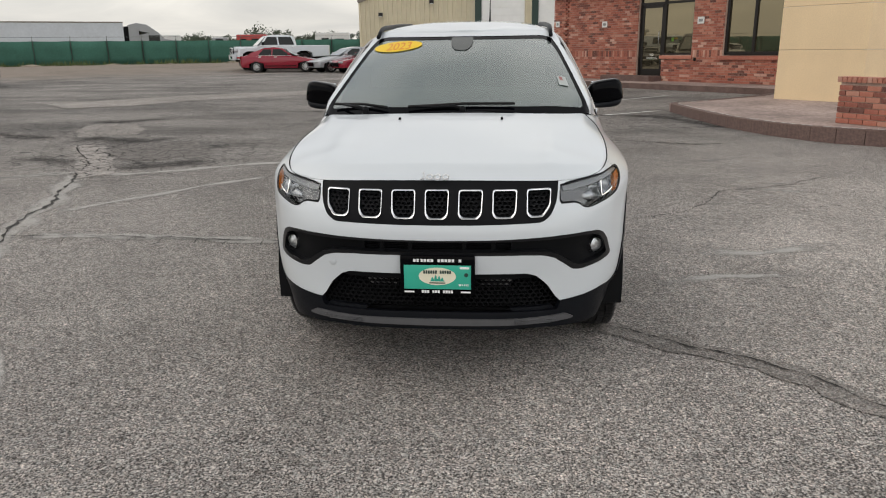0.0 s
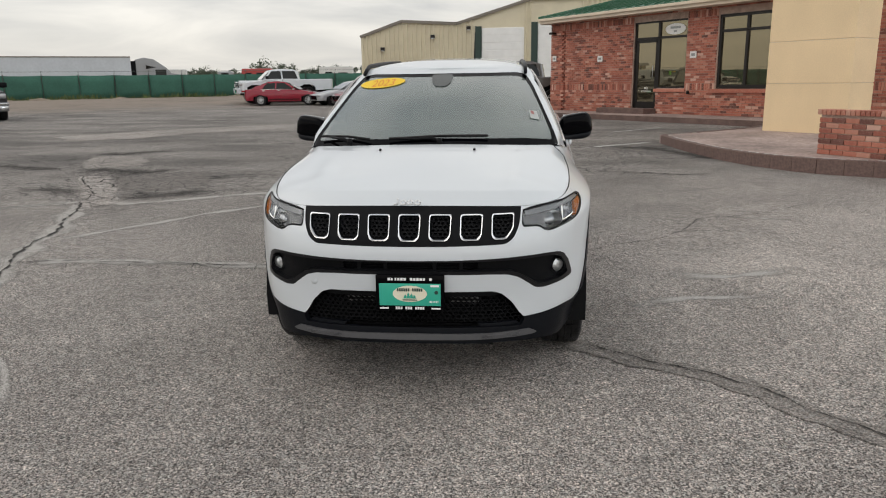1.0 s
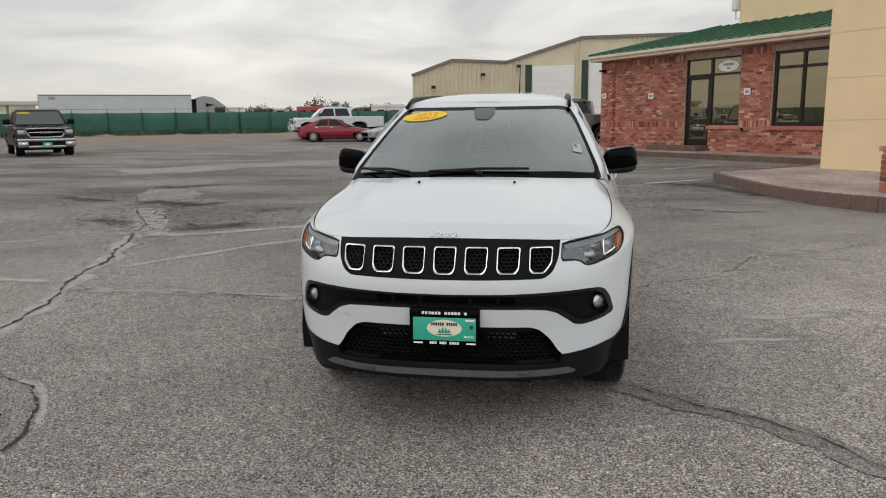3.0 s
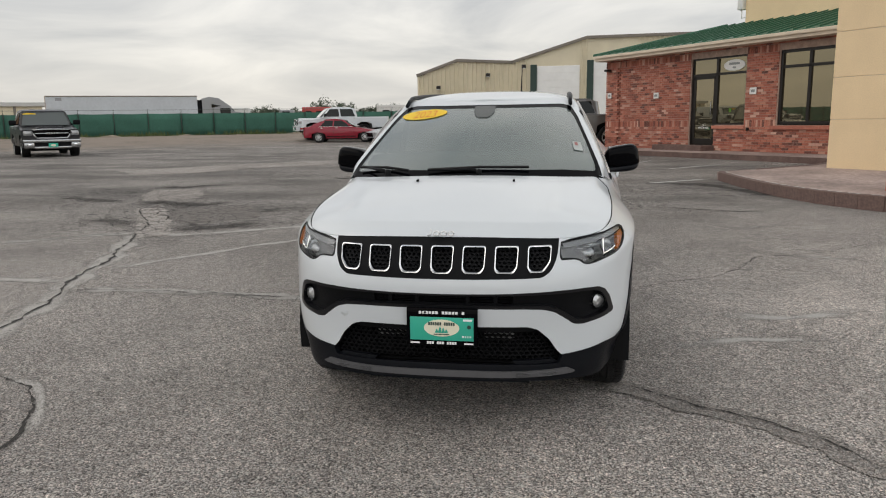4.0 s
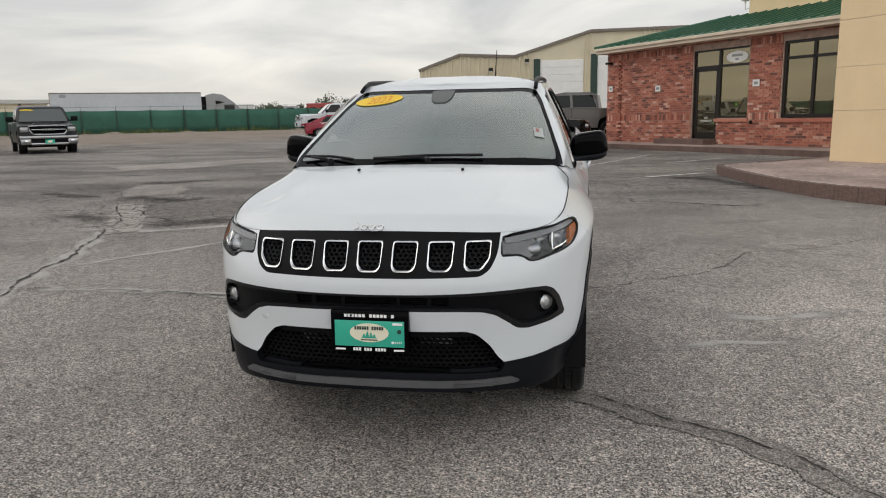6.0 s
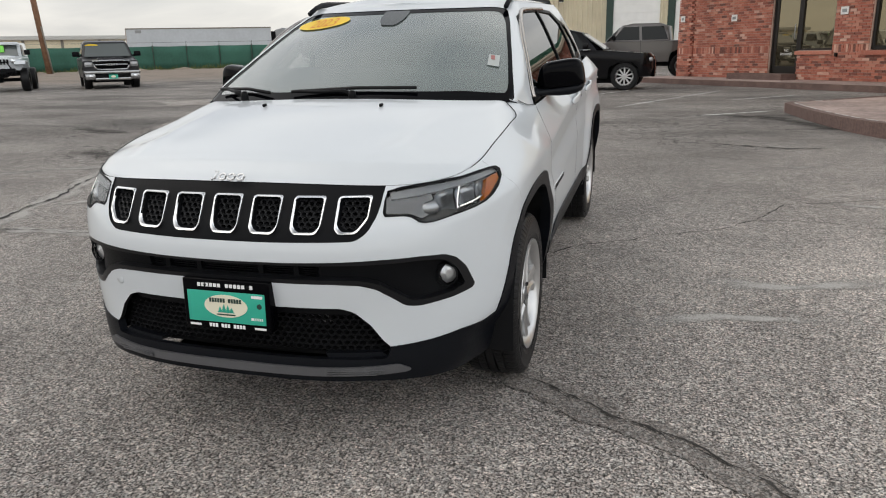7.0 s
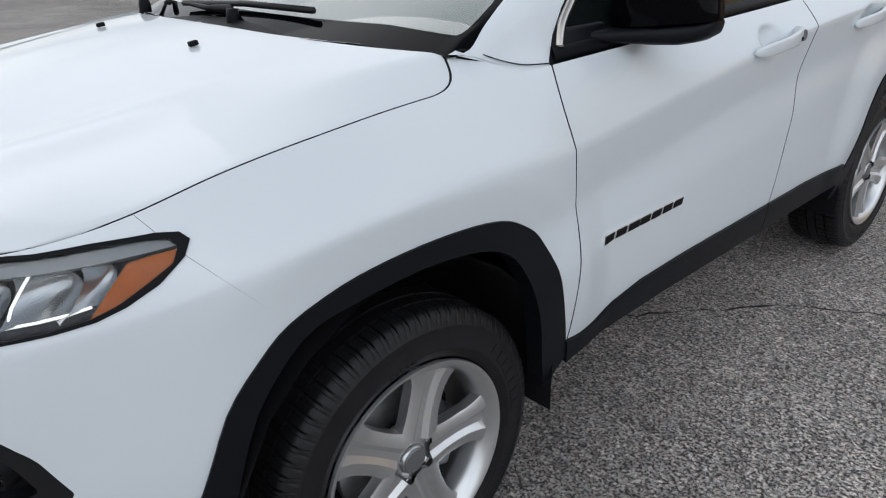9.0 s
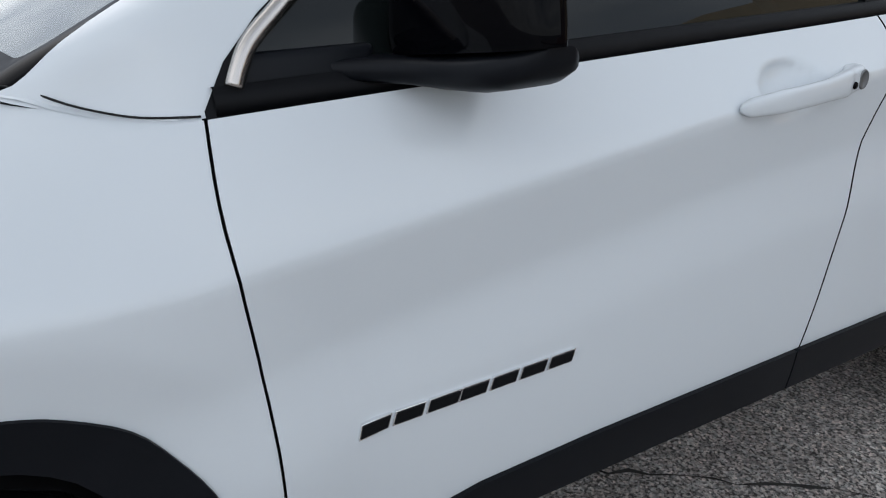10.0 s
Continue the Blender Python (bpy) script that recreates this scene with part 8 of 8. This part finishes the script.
def pickup(label, at, paint, chrome, front, lift=0.0, length=5.85, sticker=True, hd=0.0, group="cars for sale in a row"):
    """A crew-cab pickup; its nose is at y = 0 and looks to -y."""
    t = thing("pickup_truck", label, "truck", at, group)
    L, hw, z = length, 1.0 + hd * .02, lift
    body = [(.10, .45 + z), (.06, .85 + z), (.14, 1.13 + z), (1.45, 1.22 + z), (1.6, 1.28 + z), (L, 1.28 + z), (L, .62 + z), (4.95, .55 + z), (4.9, .80 + z), (4.6, .98 + z), (4.2, .98 + z), (3.9, .80 + z), (3.85, .48 + z), (1.55, .48 + z), (1.5, .80 + z), (1.22, .98 + z), (.82, .98 + z), (.55, .80 + z), (.5, .45 + z)]
    part("body", slab_body(body, hw, .1, None, 0, .035), paint, t)
    cab = [(1.42, 1.22 + z), (2.1, 1.86 + z), (2.5, 1.93 + z), (3.5, 1.92 + z), (3.95, 1.80 + z), (4.05, 1.25 + z)]
    part("cab", slab_body(cab, hw - .04, 0, 1.2 + z, .26, .05), paint, t)
    wt = lambda zz: (hw - .03) * (1 - .26 * (zz - 1.2 - z))
    quad_panel([(-wt(1.28 + z) + .10, 1.505 - .02, 1.30 + z), (wt(1.28 + z) - .10, 1.505 - .02, 1.30 + z), (wt(1.8 + z) - .10, 2.03 - .02, 1.80 + z), (-wt(1.8 + z) + .10, 2.03 - .02, 1.80 + z)], FARGLASS, "windscreen", t, "dark windscreen")
    for sx in (1, -1):
        for y0, y1, y2, y3 in ((1.75, 2.15, 2.72, 2.75), (2.85, 2.82, 3.62, 3.80)):
            c = [(sx * (wt(1.32 + z) + .012), y0, 1.32 + z), (sx * (wt(1.80 + z) + .012), y1, 1.80 + z), (sx * (wt(1.80 + z) + .012), y2, 1.80 + z), (sx * (wt(1.32 + z) + .012), y3, 1.32 + z)]
            quad_panel(c if sx < 0 else c[::-1], GLASSDARK, "side_window", t)
        for y in (2.72, 3.85):
            part("door_handle", boxes(((sx * (hw + .01) - .02, y - .22, 1.16 + z), (sx * (hw + .01) + .02, y - .05, 1.20 + z)), bevel=.008), chrome, t, "", False)
        part("door_gap", boxes(((sx * hw - .004, 2.79, .58 + z), (sx * hw + .004, 2.80, 1.28 + z))), INNER, t, "", False)
        m = new("door_mirror")
        m.parent = t
        part("mirror_shell", boxes(((sx * 1.14 - .13, 1.72, 1.30 + z), (sx * 1.14 + .13, 1.86, 1.50 + z)), bevel=.05), PLASTIC, m)
        part("mirror_arm", boxes(((min(sx * .93, sx * 1.1), 1.76, 1.30 + z), (max(sx * .93, sx * 1.1), 1.84, 1.36 + z)), bevel=.015), PLASTIC, m)
        lamp = part("headlight", boxes(((sx * .79 - .15, .055, .90 + z), (sx * .79 + .15, .30, 1.08 + z)), bevel=.05), LAMPGREY, t, "clear headlight", True)
        part("lamp_core", boxes(((sx * .79 - .10, .045, .94 + z), (sx * .79 + .09, .10, 1.04 + z)), bevel=.02), LAMPGREY, lamp)
        fogl = part("fog_lamp", moved(lathe([(.0001, -.01), (.05, -.008), (.07, .02)], "x", 18), Matrix.Translation((sx * .78, -.09, .55 + z)) @ pose(0, 0, 0, 0, 0, 90)), REFLECT, t)
    gr = part("grille", prism([(-.64, 1.11 + z), (.64, 1.11 + z), (.60, .92 + z), (.52, .82 + z), (-.52, .82 + z), (-.60, .92 + z)], .12, "y", .0, .02), GLOSS, t, "dark front grille", True)
    part("grille_frame", tube([(-.52, -.005, .81 + z), (-.61, -.005, .91 + z), (-.66, -.005, 1.11 + z), (-.3, -.012, 1.135 + z), (.3, -.012, 1.135 + z), (.66, -.005, 1.11 + z), (.61, -.005, .91 + z), (.52, -.005, .81 + z), (0, -.01, .80 + z), (-.52, -.005, .81 + z)], .034, 8), chrome, gr)
    for sx in (1, -1):
        part("grille_bar", boxes(((sx * .38 - .2, -.018, .965 + z), (sx * .38 + .2, .02, 1.005 + z)), bevel=.01), chrome, gr)
    for k in range(5):
        part("grille_mark", boxes(((-.20 + k * .085, -.022, .95 + z), (-.14 + k * .085, .01, 1.02 + z)), bevel=.006), chrome, gr, "", False)
    bp = part("front_bumper", merge(boxes(((-.99, -.10, .64 + z), (.99, .14, .76 + z)), bevel=.035), boxes(((-.97, -.08, .43 + z), (-.62, .14, .66 + z)), bevel=.04), boxes(((.62, -.08, .43 + z), (.97, .14, .66 + z)), bevel=.04), boxes(((-.64, -.07, .40 + z), (.64, .1, .50 + z)), bevel=.03)), front, t, "bright front bumper")
    part("bumper_opening", boxes(((-.63, -.03, .48 + z), (.63, .08, .66 + z))), INNER, bp, "", False)
    pl = part("dealer_plate", boxes(((-.16, -.115, .46 + z), (.16, -.09, .61 + z)), bevel=.004), GREENP, t, "green dealer plate", False)
    part("plate_print", prism([(.085 * math.cos(a * math.pi / 10), .535 + z + .045 * math.sin(a * math.pi / 10)) for a in range(20)], .004, "y", -.119), CREAM, pl, "", False)
    part("hood_crease", boxes(((-.45, .2, 1.12 + z), (.45, 1.4, 1.235 + z)), bevel=.05), paint, t)
    if sticker:
        part("year_sticker", prism([(-.52 + .24 * math.cos(a * math.pi / 10), 1.735 + z + .05 * math.sin(a * math.pi / 10)) for a in range(20)], .02, "y", 1.93), YELLOW, t, "yellow year sticker", False)
    for sx in (1, -1):
        for y in (1.02, 4.4):
            car_wheel(t, sx * (hw - .13), y, .40 + z * .5, .27, sx, ALLOY, 6)
            part("wheel_well", moved(lathe([(.0001, 0), (.47, 0)], "x", 20), Matrix.Translation((sx * (hw - .28), y, .52 + z))), INNER, t)
    part("underbody", boxes(((-.7, .3, .32 + z), (.7, L - .3, .56 + z))), INNER, t, "", False)
    return t


DARKGREY = material("dark_grey_paint", (0.016, 0.017, 0.020), 0.3, spec=.4)
BUMPERC = material("bumper_chrome", (0.42, 0.43, 0.44), 0.22, metal=1.0)
BRONZE = material("warm_grey_paint", (0.105, 0.095, 0.09), 0.3, metal=.3, coat=1.0)
BLACKP = material("black_paint", (0.004, 0.004, 0.005), 0.15, spec=.25)
REDCAR = material("red_car_paint", (0.25, 0.004, 0.02), 0.25, coat=.6)
SILVERP = material("silver_paint", (0.40, 0.41, 0.43), 0.35, metal=.4, coat=.8)


def stand(x, y, heading):
    """The pose of a vehicle whose nose is at x, y and points along the compass angle heading (0: towards -y)."""
    return pose(x, y, lot_z(x, y), 0, 0, heading)


pickup("dark grey crew-cab pickup parked facing the lot", stand(-20.55, 22.75, 44.5) @ Matrix.Scale(1.08, 4), DARKGREY, BUMPERC, BUMPERC, -.07)
pickup("white heavy pickup with a chrome bumper parked facing the lot", stand(-28.1, 17.3, 40), PAINT, CHROME, CHROME, .16, 6.1, False, 1)
pickup("white crew-cab pickup parked side-on by the fence", stand(-17.35, 41.7, -62), PAINT, CHROME, PAINT, .22, 6.2, False, 1, "cars parked by the fence")
pickup("warm grey crew-cab pickup parked by the office corner", stand(-2.3, 27.6, -88), BRONZE, BRONZE, CHROME, .16, 5.9, False, 0, "cars by the office")


def offroader(label, at):
    t = thing("off_road_car", label, "car", at, "cars for sale in a row")
    z = .22
    part("body", slab_body([(.35, .62 + z), (.32, 1.08 + z), (1.5, 1.16 + z), (4.2, 1.16 + z), (4.2, .62 + z)], .78, 0, None, 0, .04), PAINT, t)
    part("cab", slab_body([(1.48, 1.14 + z), (1.78, 1.74 + z), (4.15, 1.76 + z), (4.2, 1.14 + z)], .76, 0, 1.1 + z, .10, .05), PAINT, t)
    quad_panel([(-.66, 1.52, 1.22 + z), (.66, 1.52, 1.22 + z), (.61, 1.74, 1.66 + z), (-.61, 1.74, 1.66 + z)], FARGLASS, "windscreen", t)
    part("windscreen_frame", merge(boxes(((-.70, 1.5, 1.64 + z), (.70, 1.8, 1.76 + z)), bevel=.03)), PAINT, t)
    for sx in (1, -1):
        fender = prism([(.2, .86 + z), (.35, 1.0 + z), (1.35, 1.02 + z), (1.6, .7 + z), (1.5, .66 + z), (1.28, .94 + z), (.45, .93 + z), (.3, .82 + z)], .40, "x", .58 if sx > 0 else -.98, .015)
        part("fender_flare", fender, PAINT, t, "wide fender flare")
        part("headlight", moved(lathe([(.0001, -.02), (.07, -.016), (.10, .01), (.10, .05)], "x", 22), Matrix.Translation((sx * .55, .32, .98 + z)) @ pose(0, 0, 0, 0, 0, 90)), REFLECT, t, "round headlight")
        part("door_mirror", boxes(((sx * .96 - .11, 1.75, 1.24 + z), (sx * .96 + .11, 1.86, 1.44 + z)), bevel=.03), PLASTIC, t)
        c = [(sx * .775, 1.78, 1.22 + z), (sx * .735, 1.98, 1.64 + z), (sx * .735, 2.7, 1.64 + z), (sx * .775, 2.75, 1.22 + z)]
        quad_panel(c if sx < 0 else c[::-1], GLASSDARK, "side_window", t)
        for y in (.85, 3.45):
            car_wheel(t, sx * .86, y, .47, .32, sx, GLOSS, 8)
        part("light_pod", moved(lathe([(.0001, -.03), (.07, -.03), (.08, .03), (.0001, .04)], "x", 16), Matrix.Translation((sx * .25, -.06, .66 + z)) @ pose(0, 0, 0, 0, 0, 90)), REFLECT, t)
    for k in range(7):
        part("grille_slot", boxes(((-.36 + k * .12 - .03, .295, .86 + z), (-.36 + k * .12 + .03, .34, 1.06 + z)), bevel=.01), INNER, t, "", False)
    part("winch_bumper", merge(boxes(((-.62, -.12, .52 + z), (.62, .3, .70 + z)), bevel=.04), boxes(((-.30, -.16, .44 + z), (.30, .2, .56 + z)), bevel=.04)), PLASTIC, t, "black winch bumper")
    part("front_axle", merge(tube([(-.8, .85, .47), (.8, .85, .47)], .07, 8), boxes(((-.2, .72, .36), (.06, .98, .60)), bevel=.05)), INNER, t)
    part("skid_guard", prism([(-.5, .50 + z), (.5, .50 + z), (.28, .34 + z), (-.28, .34 + z)], .3, "y", .0, .02), PLASTIC, t)
    part("bull_bar", tube([(-.5, -.05, .68 + z), (-.36, -.08, .95 + z), (.36, -.08, .95 + z), (.5, -.05, .68 + z)], .03, 8), PLASTIC, t)
    part("year_sticker", prism([(-.45 + .2 * math.cos(a * math.pi / 10), 1.57 + z + .05 * math.sin(a * math.pi / 10)) for a in range(20)], .02, "y", 1.67), YELLOW, t, "yellow year sticker", False)
    part("price_sticker", boxes(((-.06, 1.54, 1.35 + z), (.16, 1.56, 1.62 + z))), material("lime_sticker", (.25, .75, .12), .6), t, "lime green price sticker", False)
    part("underbody", boxes(((-.6, .5, .40 + z), (.6, 4.0, .66 + z))), INNER, t, "", False)
    return t


offroader("white lifted off-road car with big dark tyres", stand(-24.0, 20.35, 40))


def sedan(label, at, paint, suv=False, group="cars parked by the fence", rim=ALLOY):
    """A four-door car; its nose is at y = 0 and looks to -y."""
    t = thing("suv" if suv else "sedan", label, "car", at, group)
    if suv:
        body = [(.05, .38), (.0, .62), (.02, .93), (.14, 1.02), (1.2, 1.10), (1.6, 1.12), (4.9, 1.15), (5.05, .8), (5.0, .4), (4.19, .36), (4.14, .62), (3.89, .80), (3.54, .80), (3.26, .62), (3.22, .34), (1.25, .32), (1.21, .62), (.98, .82), (.58, .82), (.33, .62), (.28, .36)]
        roof = [(1.3, 1.07), (2.05, 1.62), (2.5, 1.73), (4.0, 1.74), (4.7, 1.62), (4.98, 1.12)]
        hw, r, ax, belt = .97, .39, (.78, 3.72), 1.1
        wins = ((1.85, 2.22, 2.85, 2.88), (2.98, 2.95, 3.75, 3.95), (4.05, 3.88, 4.45, 4.6))
        ztop, zlow = 1.62, 1.16
    else:
        body = [(.06, .30), (.0, .55), (.15, .70), (1.3, .90), (1.7, .94), (4.2, .98), (4.85, .96), (4.92, .55), (4.85, .30), (4.3, .28), (4.25, .5), (4.0, .66), (3.68, .66), (3.42, .5), (3.38, .24), (1.42, .24), (1.38, .5), (1.12, .66), (.8, .66), (.55, .5), (.5, .28)]
        roof = [(1.45, .90), (2.25, 1.36), (2.8, 1.45), (3.4, 1.42), (4.15, 1.12), (4.6, .96)]
        hw, r, ax, belt = .93, .34, (.96, 3.84), .93
        wins = ((1.85, 2.38, 2.85, 2.88), (2.96, 2.93, 3.42, 3.72))
        ztop, zlow = 1.34, .99
    nose_z = .94 if suv else .70
    part("body", slab_body(body, hw, .25, None, 0, .06), paint, t)
    part("roof", slab_body(roof, hw - .05, 0, belt, .42, .07), paint, t)
    wt = lambda zz: (hw - .05) * (1 - .42 * (zz - belt)) + .012
    for sx in (1, -1):
        for y0, y1, y2, y3 in wins:
            c = [(sx * wt(zlow), y0, zlow), (sx * wt(ztop), y1, ztop), (sx * wt(ztop), y2, ztop), (sx * wt(zlow), y3, zlow)]
            quad_panel(c if sx < 0 else c[::-1], GLASSDARK, "side_window", t)
        part("window_line", tube([(sx * wt(zlow - .03), wins[0][0] - .1, zlow - .03), (sx * wt(zlow - .03), wins[-1][3] + .1, zlow - .02)], .012, 6), CHROME, t, "bright window line")
        part("headlight", boxes(((sx * .62 - .18, .035, nose_z - .16), (sx * .62 + .18, .25, nose_z - .04)), bevel=.05), LAMPGREY, t)
        part("tail_light", boxes(((sx * .66 - .24, 4.80, .82 if not suv else .92), (sx * .66 + .24, 4.96 if not suv else 5.07, .92 if not suv else 1.06)), bevel=.02), material("tail_red", (.35, .01, .01), .25, coat=1.0) if sx > 0 else bpy.data.materials["tail_red"], t)
        part("door_mirror", boxes(((sx * (hw + .06) - .1, wins[0][0] - .05, zlow), (sx * (hw + .06) + .08, wins[0][0] + .1, zlow + .15)), bevel=.035), paint, t)
        for y in (2.84, 3.75):
            part("door_handle", boxes(((sx * hw - .02, y - .22, zlow - .12), (sx * hw + .02, y - .05, zlow - .08)), bevel=.008), CHROME, t, "", False)
        part("sill_strip", boxes(((sx * hw - .015, 1.5, .36), (sx * hw + .012, 3.35, .40)), bevel=.006), CHROME if suv else GLOSS, t, "", False)
        part("door_gap", boxes(((sx * hw - .004, 2.89, .34), (sx * hw + .004, 2.90, zlow))), INNER, t, "", False)
        for y in ax:
            car_wheel(t, sx * (hw - .12), y, r, .24, sx, rim, 10)
            part("wheel_well", moved(lathe([(.0001, 0), (r + .06, 0)], "x", 20), Matrix.Translation((sx * (hw - .25), y, r + .06))), INNER, t)
    k0, k1 = (roof[0], roof[1])
    quad_panel([(-wt(zlow) + .08, k0[0] + .06, zlow - .01), (wt(zlow) - .08, k0[0] + .06, zlow - .01), (wt(ztop) - .08, k1[0] - .03, k1[1] - .02), (-wt(ztop) + .08, k1[0] - .03, k1[1] - .02)], FARGLASS, "windscreen", t)
    part("grille", boxes(((-.5, -.02, .36), (.5, .1, nose_z - .1)), bevel=.03), GLOSS, t)
    part("plate", boxes(((-.16, 4.90 if not suv else 5.03, .62), (.16, 4.935 if not suv else 5.07, .77)), bevel=.004), SIGNW, t, "", False)
    part("underbody", boxes(((-.7, .4, .2), (.7, 4.6, .4))), INNER, t, "", False)
    return t


sedan("red four-door sedan parked tail to the lot", stand(-11.15, 40.4, 98), REDCAR)
sedan("silver sedan parked beside the red one", stand(-11.5, 38.7, -55), SILVERP)
sedan("dark red sedan parked by the fence", stand(-9.8, 37.6, -52), REDCAR)
sedan("black SUV with bright window line by the office", stand(1.18, 19.4, 88), BLACKP, True, "cars by the office")
